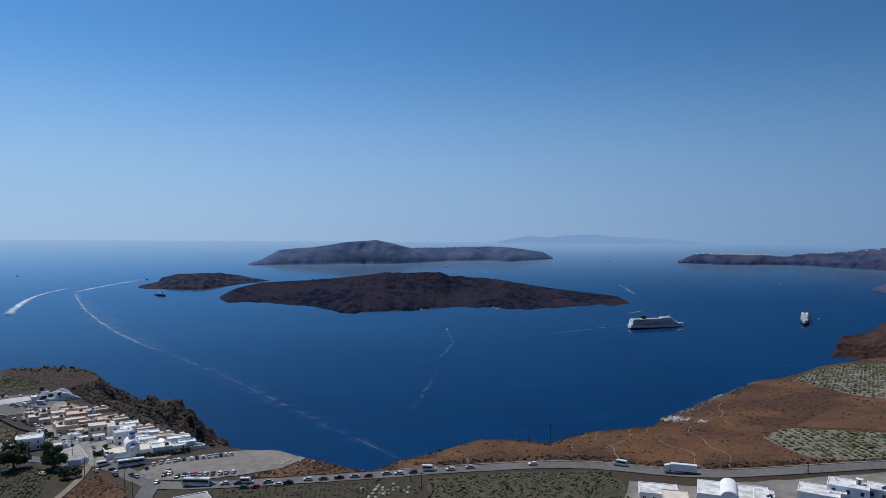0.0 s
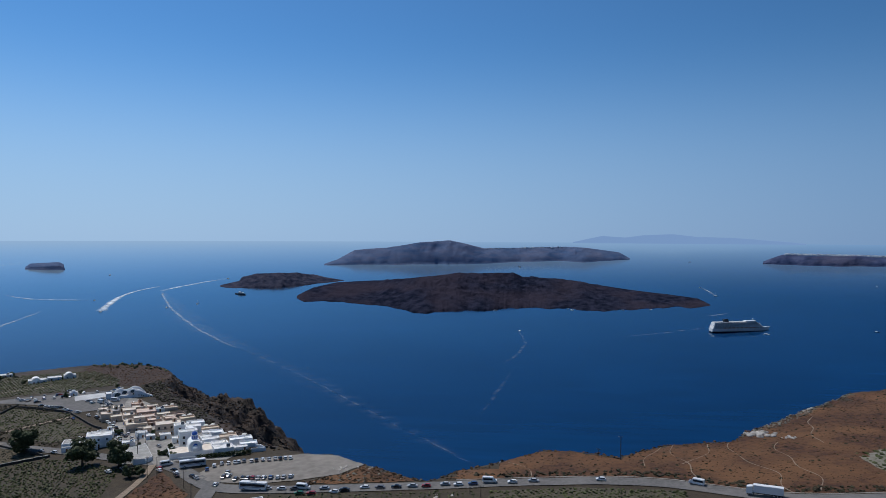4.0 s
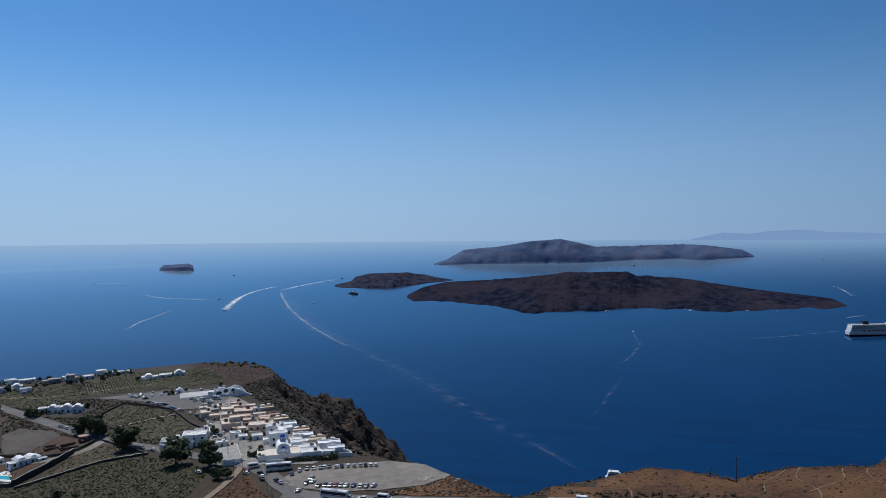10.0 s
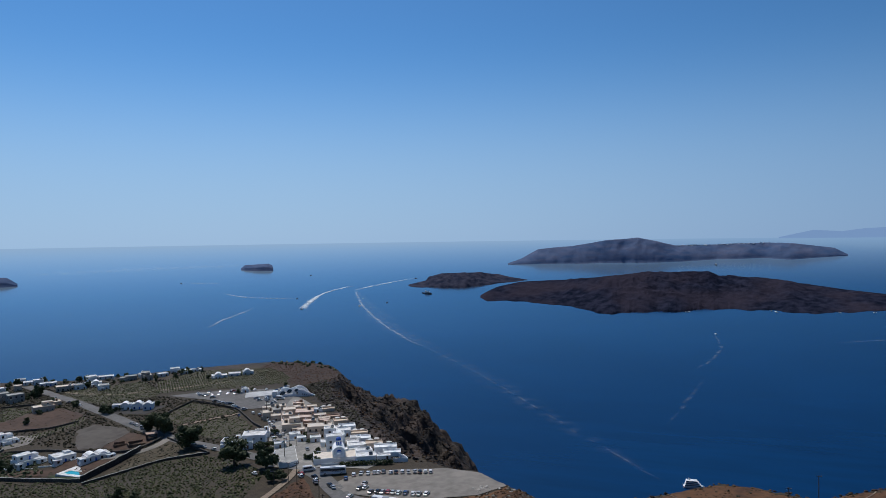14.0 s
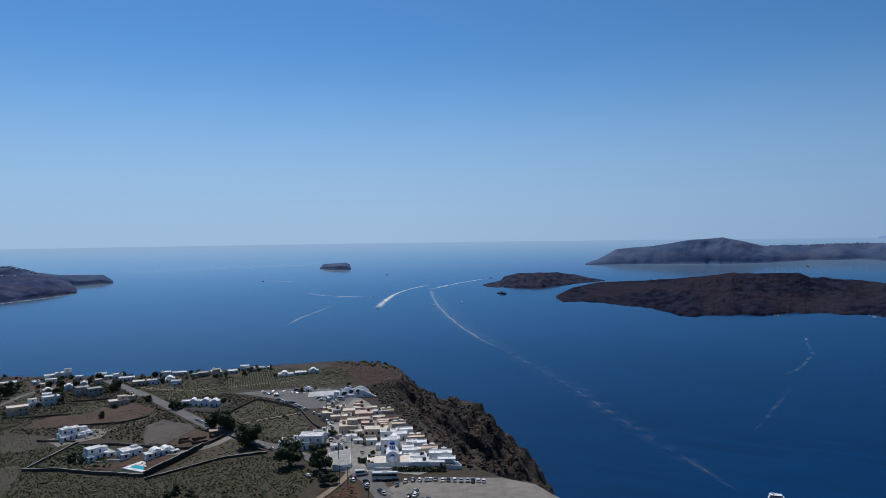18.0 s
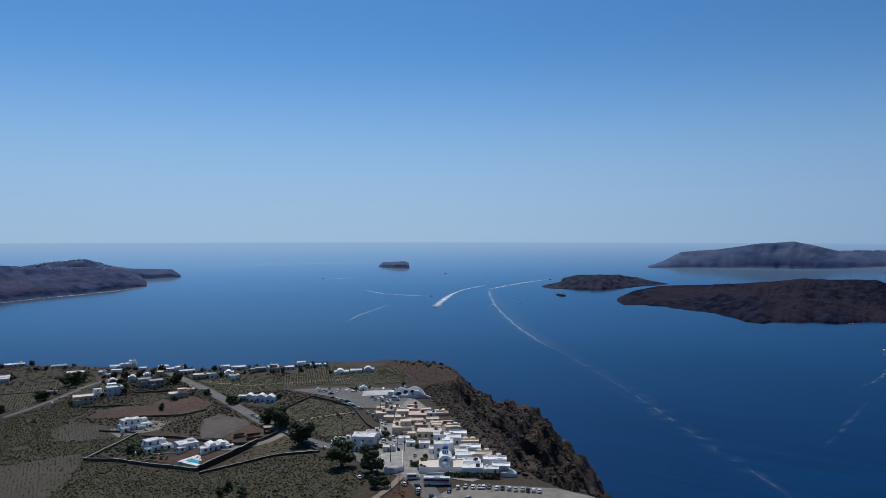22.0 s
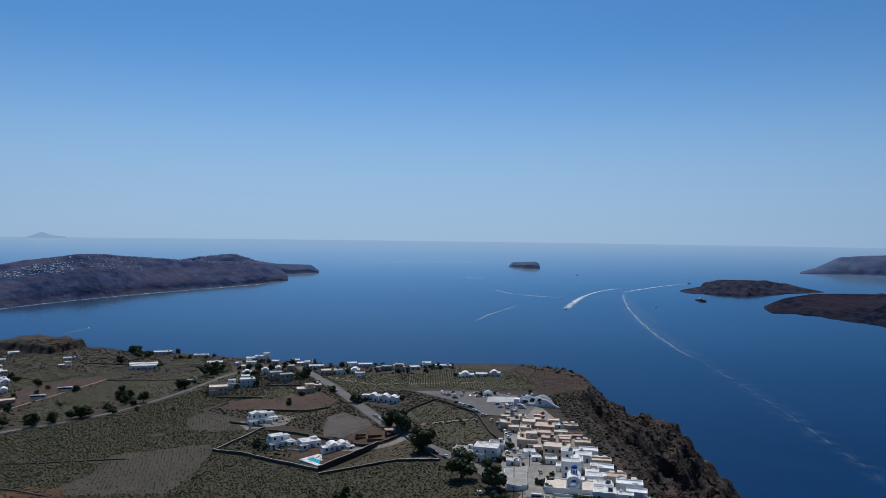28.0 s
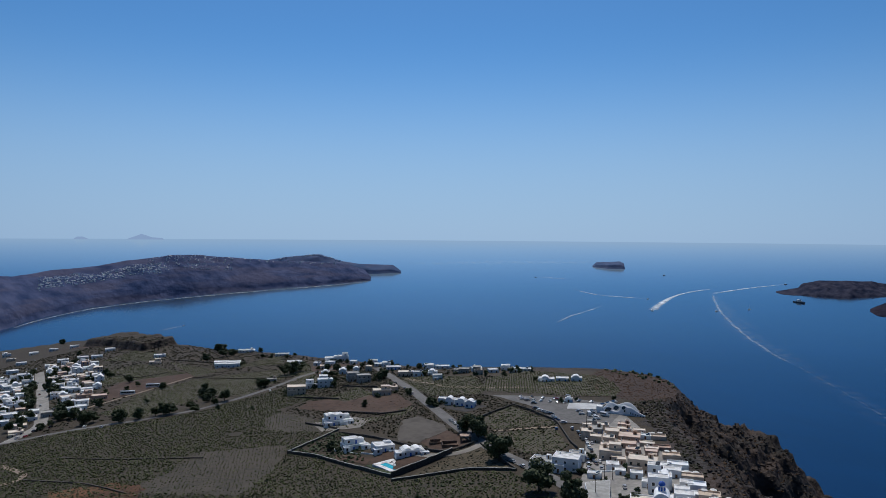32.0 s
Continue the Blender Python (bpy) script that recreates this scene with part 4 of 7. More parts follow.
white = mat("white_plaster", (0.80, 0.80, 0.80), (0.88, 0.88, 0.87), scale=0.5, rough=0.8, c=(0.70, 0.69, 0.67), c_scale=0.25, c_mix=0.5, bump=0.02, bump_scale=4)
roof_white = mat("white_roof", (0.66, 0.65, 0.63), (0.80, 0.79, 0.77), scale=0.7, rough=0.85, c=(0.38, 0.36, 0.33), c_scale=0.3, c_mix=0.7)
beige = mat("beige_plaster", (0.56, 0.45, 0.35), (0.66, 0.54, 0.43), scale=0.5, c=(0.48, 0.38, 0.30), c_scale=0.2, bump=0.02, bump_scale=4)
pink = mat("pinkish_stone", (0.38, 0.26, 0.20), (0.52, 0.38, 0.30), scale=0.8, detail=8, c=(0.32, 0.22, 0.17), c_scale=0.3, bump=0.08, bump_scale=2)
concrete = mat("grey_concrete", (0.30, 0.29, 0.27), (0.40, 0.39, 0.36), scale=0.5, c=(0.24, 0.23, 0.21), c_scale=0.2, bump=0.02)
brown_stone = mat("brown_stone", (0.12, 0.075, 0.05), (0.22, 0.14, 0.095), scale=0.9, detail=8, bump=0.1, bump_scale=2)
wall_stone = mat("dark_dry_stone", (0.035, 0.03, 0.026), (0.11, 0.095, 0.08), scale=1.6, detail=8, bump=0.15, bump_scale=3, rand=0.25)
glass = mat("dark_window_glass", (0.015, 0.02, 0.03), (0.03, 0.04, 0.05), rough=0.08, spec=0.6)
blue_paint = mat("blue_paint", (0.03, 0.10, 0.42), (0.04, 0.13, 0.50), rough=0.45, scale=2)
brown_wood = mat("brown_wood", (0.12, 0.06, 0.03), (0.18, 0.10, 0.05), rough=0.6, scale=4)
WALLMAT = {"W": white, "B": beige, "P": pink, "G": white, "C": concrete, "S": brown_stone}
ROOFMAT = {"W": roof_white, "B": mat("beige_roof", (0.64, 0.56, 0.47), (0.76, 0.68, 0.58), scale=0.6, c=(0.52, 0.44, 0.36), c_scale=0.3), "P": mat("rosy_roof", (0.58, 0.45, 0.36), (0.68, 0.55, 0.46), scale=0.6, c=(0.44, 0.32, 0.26), c_scale=0.3), "G": concrete, "C": concrete, "S": brown_stone}
WORDS = {"W": "white cubic plastered", "B": "beige plastered", "P": "pinkish stone", "G": "white walled grey-roofed", "C": "grey concrete", "S": "unfinished brown stone"}


def window_mesh():
    return join(box(-0.62, -0.10, -0.72, -0.5, 0.02, 0.72), box(0.5, -0.10, -0.72, 0.62, 0.02, 0.72), box(-0.5, -0.10, 0.6, 0.5, 0.02, 0.72), box(-0.5, -0.13, -0.74, 0.5, 0.02, -0.6), box(-0.03, -0.07, -0.6, 0.03, 0.0, 0.6))


def add_window(house, m, frame_mat, key):
    w = part("window", shared(("window", key), window_mesh, frame_mat), house, at=m)
    part("pane", shared("pane", lambda: box(-0.5, -0.035, -0.6, 0.5, 0.0, 0.6), glass), w)


def add_door(house, m, paint, key):
    d = part("door", shared(("door", key), lambda: box(-0.5, -0.07, 0, 0.5, 0.0, 2.05), paint), house, at=m)
    part("door_frame", shared(("door_frame", key), lambda: join(box(-0.62, -0.11, 0, -0.51, 0.0, 2.17), box(0.51, -0.11, 0, 0.62, 0.0, 2.17), box(-0.51, -0.11, 2.06, 0.51, 0.0, 2.17)), white), d)


def block(w, d, z0, z1, rim=0.3, lip=0.35):
    """A flat-roofed block with a parapet."""
    a, b = w / 2, d / 2
    i, j = a - rim, b - rim
    V = [(-a, -b, z0), (a, -b, z0), (a, b, z0), (-a, b, z0), (-a, -b, z1), (a, -b, z1), (a, b, z1), (-a, b, z1),
         (-i, -j, z1), (i, -j, z1), (i, j, z1), (-i, j, z1), (-i, -j, z1 - lip), (i, -j, z1 - lip), (i, j, z1 - lip), (-i, j, z1 - lip)]
    F = [(0, 3, 2, 1)]
    for k in range(4):
        m = (k + 1) % 4
        F += [(k, m, 4 + m, 4 + k), (4 + k, 4 + m, 8 + m, 8 + k), (8 + k, 8 + m, 12 + m, 12 + k)]
    return V, F + [(12, 13, 14, 15)]


def house(x, y, w, d, h, turn, style, rnd):
    kind, two, vault, dome = style[0], "2" in style, "v" in style, "d" in style
    z = ground_z(x, y)
    words = WORDS[kind] + (" two-storey house" if two else " low house") + (" with a barrel vault" if vault else " with a dome" if dome else " with flat parapet roof")
    ob = thing("house", words, "house", "island houses", pose(x, y, z, 0, 0, turn))
    wm = WALLMAT[kind]
    upper = two and w > 7 and rnd.random() < 0.55
    h = h - 2.4 if upper and h > 5.4 else h
    body = join(block(w, d, -4.0, h))
    part("wall", mesh_of("wall", *body, wm), ob)
    part("roof", mesh_of("roof", *box(-w / 2 + 0.32, -d / 2 + 0.32, h - 0.5, w / 2 - 0.32, d / 2 - 0.32, h - 0.3), ROOFMAT[kind]), ob)
    if vault:
        vw = min(w * 0.62, d * 0.8, 6)
        v = mesh_of("vault", *vault_shape(vw, -d / 2 - 0.05, d / 2 - 0.4, h - 0.35, vw * 0.38), white)
        part("vault", v, ob, at=pose(rnd.uniform(-0.1, 0.1) * w, 0, 0))
    if dome:
        part("dome", mesh_of("dome", *lathe([(1.7 * math.cos(a), h - 0.3 + 1.7 * math.sin(a)) for a in np.linspace(0, 1.5, 7)], 16), white, True), ob)
    if upper:
        uw, ud = w * rnd.uniform(0.4, 0.6), d * 0.6
        ux, uy = rnd.choice((-1, 1)) * (w - uw) / 2 * 0.85, (d - ud) / 2 * 0.85
        u = part("upper_storey", mesh_of("upper_storey", *block(uw, ud, h - 0.36, h + 2.6, 0.25, 0.3), wm), ob, at=pose(ux, uy, 0))
        part("upper_roof", mesh_of("upper_roof", *box(-uw / 2 + 0.27, -ud / 2 + 0.27, h + 2.2, uw / 2 - 0.27, ud / 2 - 0.27, h + 2.34), ROOFMAT[kind]), u)
        add_window(ob, pose(ux, uy - ud / 2, h + 1.1), white, "white")
    top = h - 0.3
    free = -0.25 * w if upper and ux > 0 else 0.25 * w
    if not vault and not dome and w > 5.5:
        pick = rnd.random()
        if pick < 0.14:
            bulk = part("stair_head", mesh_of("stair_head", *block(2.3, 2.2, top - 0.2, top + 2.0, 0.2, 0.15), wm), ob, at=pose(free, d * 0.18, 0))
            part("stair_door", shared("stair_door", lambda: box(-0.42, -0.05, 0, 0.42, 0.0, 1.8), brown_wood), bulk, at=pose(0, -1.1, top))
        elif pick < 0.38:
            rack = part("solar_heater", shared("solar_rack", lambda: prism([(-0.9, 0.0), (0.9, 0.0), (0.9, 1.1), (0.82, 1.1), (0.82, 0.12), (-0.9, 0.08)], -0.9, 0.9), concrete), ob, at=pose(free, -d * 0.1, top, 0, 0, rnd.uniform(0, 90)))
            part("panel", shared("solar_panel", lambda: prism([(-0.92, 0.1), (0.8, 1.0), (0.78, 1.07), (-0.94, 0.17)], -0.92, 0.92), glass), rack)
            part("tank", shared("solar_tank", lambda: prism([(0.95 + 0.28 * math.cos(a), 1.25 + 0.28 * math.sin(a)) for a in np.linspace(0, 2 * math.pi, 11)[:-1]], -0.75, 0.75), roof_white), rack)
        if rnd.random() < 0.25:
            part("chimney", shared("chimney", lambda: join(box(-0.3, -0.3, -0.2, 0.3, 0.3, 1.0), box(-0.38, -0.38, 1.0, 0.38, 0.38, 1.12)), white), ob, at=pose(-free * 1.2, d * 0.22, top))
    if w > 7 and h > 3.1 and rnd.random() < 0.5:
        aw, ad, ah = w * rnd.uniform(0.35, 0.5), rnd.uniform(2.2, 3.4), h * rnd.uniform(0.55, 0.75)
        an = part("annex", mesh_of("annex", *block(aw, ad, -4.0, ah, 0.22, 0.25), wm), ob, at=pose(-free * 0.9, -d / 2 - ad / 2 + 0.02, 0))
        part("annex_roof", mesh_of("annex_roof", *box(-aw / 2 + 0.24, -ad / 2 + 0.24, ah - 0.4, aw / 2 - 0.24, ad / 2 - 0.24, ah - 0.22), ROOFMAT[kind]), an)
        add_door(ob, pose(-free * 0.9, -d / 2 - ad + 0.02, 0), brown_wood, "wood")
    fk = rnd.choice(("white", "white", "white", "wood", "wood", "blue"))
    fm = {"white": white, "blue": blue_paint, "wood": brown_wood}[fk]
    floors = [1.55] + ([4.6] if h > 5.4 else [])
    for fz in floors:
        n = max(1, int(w / 3.4))
        for k in range(n):
            px = -w / 2 + (k + 0.5) * w / n
            if fz < 2 and k == n // 2:
                add_door(ob, pose(px, -d / 2, 0), blue_paint if fk == "blue" else brown_wood, fk)
            elif h > 2.4:
                add_window(ob, pose(px, -d / 2, min(fz, h - 1.2)), fm, fk)
        for side in (-1, 1):
            for py in ((-d / 4, d / 4) if d > 8 else (0,)):
                add_window(ob, pose(side * w / 2, py, min(fz, h - 1.2), 0, 0, 90 * side), fm, fk)
    return ob


# ---- vehicles ----
PAINT = {k: mat("car_paint_" + k, c, c, rough=0.25, spec=0.6) for k, c in
         {"white": (0.75, 0.75, 0.74), "silver": (0.38, 0.39, 0.40), "black": (0.02, 0.02, 0.022), "red": (0.30, 0.03, 0.03), "blue": (0.05, 0.09, 0.2), "green": (0.03, 0.14, 0.06), "grey": (0.12, 0.12, 0.13)}.items()}
tyre = mat("tyre_rubber", (0.012, 0.012, 0.012), (0.02, 0.02, 0.02), rough=0.9, scale=5)
rim_metal = mat("wheel_rim", (0.45, 0.45, 0.46), rough=0.35, metal=0.9)
lamp_red = mat("tail_light", (0.35, 0.02, 0.02), rough=0.3)
lamp_clear = mat("head_light", (0.7, 0.7, 0.68), rough=0.15)


def wheel_onto(ob, x, y, r):
    side = 1 if y > 0 else -1
    m = pose(x, y, r, 90, 0, 0)
    w = part("wheel", shared(("tyre", r), lambda: lathe([(r * 0.9, -0.11), (r, -0.08), (r, 0.08), (r * 0.9, 0.11)], 14), tyre), ob, at=m)
    part("wheel_rim", shared(("wheel_rim", r), lambda: lathe([(r * 0.6, -0.125), (r * 0.6, 0.125)], 10), rim_metal), w)


def make_car(colour, boxy=False):
    ob = thing("car", f"{colour} {'hatchback' if boxy else 'saloon'} car parked or queueing on the road", "car", "cars")
    L = 4.1 if boxy else 4.5
    side = [(-L / 2, 0.32), (L / 2, 0.32), (L / 2 + 0.05, 0.62), (L / 2 - 0.1, 0.8), (L / 2 - 1.05, 0.95), (-L / 2 + 0.25, 0.98), (-L / 2 - 0.03, 0.85)]
    part("body", beveled("body", *prism(side, -0.86, 0.86), PAINT[colour], 0.07), ob)
    rear = -L / 2 + (0.2 if boxy else 0.75)
    cab = [(rear, 0.95), (L / 2 - 1.0, 0.95), (L / 2 - 1.75, 1.42), (rear + 0.35, 1.42)]
    part("cabin_glass", beveled("cabin_glass", *prism(cab, -0.76, 0.76), glass, 0.05), ob)
    part("car_roof", beveled("car_roof", *box(rear + 0.3, -0.68, 1.40, L / 2 - 1.7, 0.68, 1.47), PAINT[colour], 0.03), ob)
    for x in (-L / 2 + 0.8, L / 2 - 0.85):
        for y in (-0.8, 0.8):
            wheel_onto(ob, x, y, 0.31)
    for y in (-0.62, 0.62):
        part("headlight", shared("headlight", lambda: box(-0.04, -0.17, -0.07, 0.04, 0.17, 0.07), lamp_clear), ob, at=pose(L / 2 + 0.0, y, 0.68))
        part("tail_light", shared("tail_light", lambda: box(-0.04, -0.14, -0.09, 0.04, 0.14, 0.09), lamp_red), ob, at=pose(-L / 2 - 0.0, y, 0.78))
    return ob


def make_bus(name, colour, L, Hh, label, stripe=None):
    ob = thing(name, label, "bus" if L > 7 else "van", "buses and vans")
    W = 1.25 if L > 7 else 0.98
    side = [(-L / 2, 0.4), (L / 2, 0.4), (L / 2 + 0.03, 1.2), (L / 2 - (0.25 if L > 7 else 1.1), Hh if L > 7 else Hh * 0.62), (L / 2 - (0.5 if L > 7 else 1.7), Hh), (-L / 2 + 0.1, Hh), (-L / 2, Hh - 0.3)]
    part("body", beveled("body", *prism(side, -W, W), PAINT[colour], 0.1), ob)
    for s in (-1, 1):
        y = s * (W + 0.004)
        part("side_window", mesh_of("side_window", *box(-L / 2 + 0.35, min(y, y - s * 0.02), Hh * 0.52, L / 2 - (0.6 if L > 7 else 1.75), max(y, y - s * 0.02), Hh * 0.83), glass), ob)
        if stripe:
            part("stripe", mesh_of("stripe", *box(-L / 2 + 0.3, min(y, y - s * 0.02), Hh * 0.40, L / 2 - 0.6, max(y, y - s * 0.02), Hh * 0.46), stripe), ob)
    part("windscreen", mesh_of("windscreen", [(L / 2 + 0.045, -W + 0.12, Hh * 0.42), (L / 2 + 0.045, W - 0.12, Hh * 0.42), (L / 2 - (0.2 if L > 7 else 1.1), W - 0.2, Hh * (0.9 if L > 7 else 0.66)), (L / 2 - (0.2 if L > 7 else 1.1), -W + 0.2, Hh * (0.9 if L > 7 else 0.66)),
                                              (L / 2 - 0.3, -W + 0.12, Hh * 0.42), (L / 2 - 0.3, W - 0.12, Hh * 0.42), (L / 2 - 1.4, W - 0.2, Hh * 0.66), (L / 2 - 1.4, -W + 0.2, Hh * 0.66)],
                                [(0, 1, 2, 3), (4, 7, 6, 5), (0, 4, 5, 1), (1, 5, 6, 2), (2, 6, 7, 3), (3, 7, 4, 0)], glass), ob)
    if L > 7:
        part("air_conditioner", beveled("air_conditioner", *box(-1.5, -0.8, Hh - 0.02, 1.2, 0.8, Hh + 0.2), PAINT["silver"], 0.06), ob)
    for x in (-L / 2 + L * 0.2, L / 2 - L * 0.18):
        for y in (-W + 0.05, W - 0.05):
            wheel_onto(ob, x, y, 0.48 if L > 7 else 0.34)
    return ob


# ---- trees ----
bark = mat("tree_bark", (0.06, 0.045, 0.035), (0.11, 0.085, 0.06), scale=3, detail=6, bump=0.05)
leaf = mat("dark_green_leaves", (0.026, 0.038, 0.012), (0.060, 0.080, 0.028), scale=0.9, detail=5, rough=0.7, c=(0.085, 0.09, 0.04), c_scale=0.4)
vine_leaf = mat("vine_leaves", (0.036, 0.042, 0.010), (0.082, 0.092, 0.026), scale=0.5, rough=0.7, c=(0.07, 0.07, 0.03), c_scale=0.03)


def tree_meshes(seed, slim=False):
    """A unit-high tree: tapered trunk with limbs, and a crown of small leaf clumps with gaps."""
    r = np.random.RandomState(seed)
    pieces = [lathe([(0.035, -0.08), (0.03, 0.12), (0.022, 0.3), (0.012, 0.5)], 7)]
    lobes = []
    for k in range(13 if not slim else 7):
        a = k * 2.4 + r.uniform(-0.4, 0.4)
        rad = (0.27 if not slim else 0.07) * r.uniform(0.35, 1.2)
        h = (0.20 + 0.56 * r.rand()) if not slim else 0.25 + 0.6 * k / 6
        c = np.array([rad * math.cos(a), rad * math.sin(a), h])
        lobes.append((c, (0.19 if not slim else 0.14) * r.uniform(0.65, 1.2)))
        b = np.array([0, 0, 0.22 + 0.1 * r.rand()])
        v = []
        for t, w in ((0, 0.014), (1, 0.005)):
            p = b + (c - b) * t
            v += [tuple(p + (w, 0, 0)), tuple(p + (-w * 0.5, w * 0.87, 0)), tuple(p + (-w * 0.5, -w * 0.87, 0))]
        pieces.append((v, [(0, 1, 4, 3), (1, 2, 5, 4), (2, 0, 3, 5)]))
    V, F = [], []
    for c, s in lobes:
        for k in range(170):
            d = r.normal(size=3)
            d /= np.linalg.norm(d)
            p = c + d * s * (0.35 + 0.7 * r.rand() ** 0.5) * (1, 1, 0.8)
            q = 0.03 + 0.03 * r.rand()
            t1 = r.normal(size=3)
            t1 -= d * t1.dot(d) * 0.7
            t1 /= np.linalg.norm(t1)
            t2 = np.cross(d, t1) + d * 0.4 * r.normal()
            i = len(V)
            V += [tuple(p - t1 * q), tuple(p - t2 * q * 0.8), tuple(p + t1 * q + d * q * 0.5), tuple(p + t2 * q * 0.8)]
            F.append((i, i + 1, i + 2, i + 3))
    tv, tf = join(*pieces)
    return mesh_of("trunk", tv, tf, bark), mesh_of("crown", V, F, leaf)


TREE_KINDS = [tree_meshes(s) for s in (1, 2, 3)] + [tree_meshes(s, True) for s in (4, 5)]


def tree(x, y, h, rnd, slim=False):
    tr, cr = TREE_KINDS[rnd.choice((3, 4)) if slim else rnd.choice((0, 1, 2))]
    words = "small dark green bush" if h < 4.5 else "tall slim dark green tree" if slim else "broad dark green tree with dense crown"
    ob = thing("tree" if h >= 4.5 else "bush", words, "tree" if h >= 4.5 else "bush", "trees and bushes", pose(x, y, ground_z(x, y), 0, 0, rnd.uniform(0, 360)))
    sx = h * (1.0 if h >= 4.5 else 1.25) * rnd.uniform(0.9, 1.15)
    for nm, me in (("trunk", tr), ("crown", cr)):
        p = part(nm, me, ob)
        p.scale = (sx, sx, h)
    return ob

# ---- roads, lots and fields ----
from mathutils import geometry

asphalt = mat("grey_asphalt", (0.098, 0.093, 0.088), (0.145, 0.137, 0.130), scale=0.6, detail=6, c=(0.185, 0.174, 0.162), c_scale=0.06, rough=0.85)
dirt_lot = mat("pale_gravel", (0.15, 0.133, 0.114), (0.225, 0.202, 0.176), scale=0.25, detail=10, c=(0.28, 0.25, 0.215), c_scale=0.04, bump=0.03, bump_scale=2)
paving = mat("light_paving", (0.22, 0.205, 0.185), (0.32, 0.30, 0.27), scale=0.4, detail=6, c=(0.16, 0.145, 0.13), c_scale=0.08)
dry_grass = mat("dry_brown_scrub", (0.034, 0.014, 0.006), (0.098, 0.041, 0.015), scale=0.35, detail=12, c=(0.150, 0.070, 0.026), c_scale=0.03, c_mix=0.75, bump=0.25, bump_scale=0.8)
red_soil = mat("reddish_bare_soil", (0.042, 0.022, 0.012), (0.078, 0.041, 0.023), scale=0.3, detail=8, c=(0.098, 0.062, 0.043), c_scale=0.05, bump=0.1)
vine_soil = mat("pumice_vineyard_soil", (0.030, 0.0225, 0.0125), (0.056, 0.042, 0.025), scale=0.3, detail=9, c=(0.046, 0.037, 0.0175), c_scale=0.02, bump=0.1, bump_scale=1)
pale_soil = mat("pale_pumice_soil", (0.15, 0.135, 0.105), (0.22, 0.20, 0.16), scale=0.4, detail=8, c=(0.12, 0.11, 0.08), c_scale=0.04, bump=0.1)
trail = mat("worn_dirt_trail", (0.19, 0.14, 0.10), (0.27, 0.21, 0.15), scale=0.8)


def resample(pts, step):
    out = [np.array(pts[0], float)]
    for a, b in zip(pts, pts[1:]):
        a, b = np.array(a, float), np.array(b, float)
        k = max(1, int(np.hypot(*(b - a)) / step))
        out += [a + (b - a) * (i + 1) / k for i in range(k)]
    p = np.array(out)
    for _ in range(6):
        p[1:-1] = p[1:-1] * 0.5 + (p[:-2] + p[2:]) * 0.25
    return p


def ribbon(name, pts, width, material, lift, label, cat, cross=4, kind="structure", jitter=0.0):
    """A strip laid on the ground along a line."""
    p = resample(pts, 4.0)
    t = np.gradient(p, axis=0)
    t /= np.hypot(t[:, 0], t[:, 1])[:, None]
    nrm = np.stack([-t[:, 1], t[:, 0]], 1)
    s = np.linspace(-0.5, 0.5, cross)
    wd = width * (1 + jitter * value_noise(np.arange(len(p)) * 0.7, np.zeros(len(p)), 3))
    X, Y = p[:, :1] + nrm[:, :1] * s * wd[:, None], p[:, 1:] + nrm[:, 1:] * s * wd[:, None]
    Z = land(X, Y) + lift
    ob = new(name, grid_mesh(name, X, Y, Z, material))
    return tagged(ob, label, cat, kind=kind)


def inside_poly(x, y, poly):
    c = np.zeros(np.shape(x), bool)
    for (ax, ay), (bx, by) in zip(poly, poly[1:] + poly[:1]):
        c ^= ((ay > y) != (by > y)) & (x < ax + (y - ay) * (bx - ax) / ((by - ay) or 1e-9))
    return c


def patch(name, poly, material, rise, label, cat, rag=1.5):
    """A field laid over the ground: its edge wanders a little, its inside follows the land."""
    ring = []
    for (ax, ay), (bx, by) in zip(poly, poly[1:] + poly[:1]):
        k = max(1, int(math.hypot(bx - ax, by - ay) / 3))
        ring += [(ax + (bx - ax) * i / k, ay + (by - ay) * i / k) for i in range(k)]
    R = np.array(ring)
    R = R + rag * np.stack([value_noise(R[:, 0] / 6, R[:, 1] / 6, 1), value_noise(R[:, 0] / 6, R[:, 1] / 6, 2)], 1)
    R = R[outside(R[:, 0], R[:, 1]) < 0.5]
    x0, y0 = R.min(0)
    x1, y1 = R.max(0)
    step = max(3.0, math.sqrt((x1 - x0) * (y1 - y0) / 2500))
    X, Y = np.meshgrid(np.arange(x0, x1, step), np.arange(y0, y1, step))
    X, Y = X.ravel(), Y.ravel()
    k = inside_poly(X, Y, [tuple(q) for q in R])
    P = [Vector(q) for q in R] + [Vector(q) for q in zip(X[k], Y[k])]
    n = len(R)
    co, _, faces, *_ = geometry.delaunay_2d_cdt(P, [], [list(range(n))], 1, 1e-3)
    C = np.array([tuple(c) for c in co])
    Z = land(C[:, 0], C[:, 1]) + rise
    me = mesh_of(name, [(a, b, c) for (a, b), c in zip(C, Z)], [tuple(f) for f in faces], material, True)
    bm = bmesh.new()
    bm.from_mesh(me)
    bmesh.ops.recalc_face_normals(bm, faces=bm.faces[:])
    for f in bm.faces:
        if f.normal.z < 0:
            f.normal_flip()
    bm.to_mesh(me)
    bm.free()
    ob = new(name, me)
    return tagged(ob, label, cat, kind="structure")


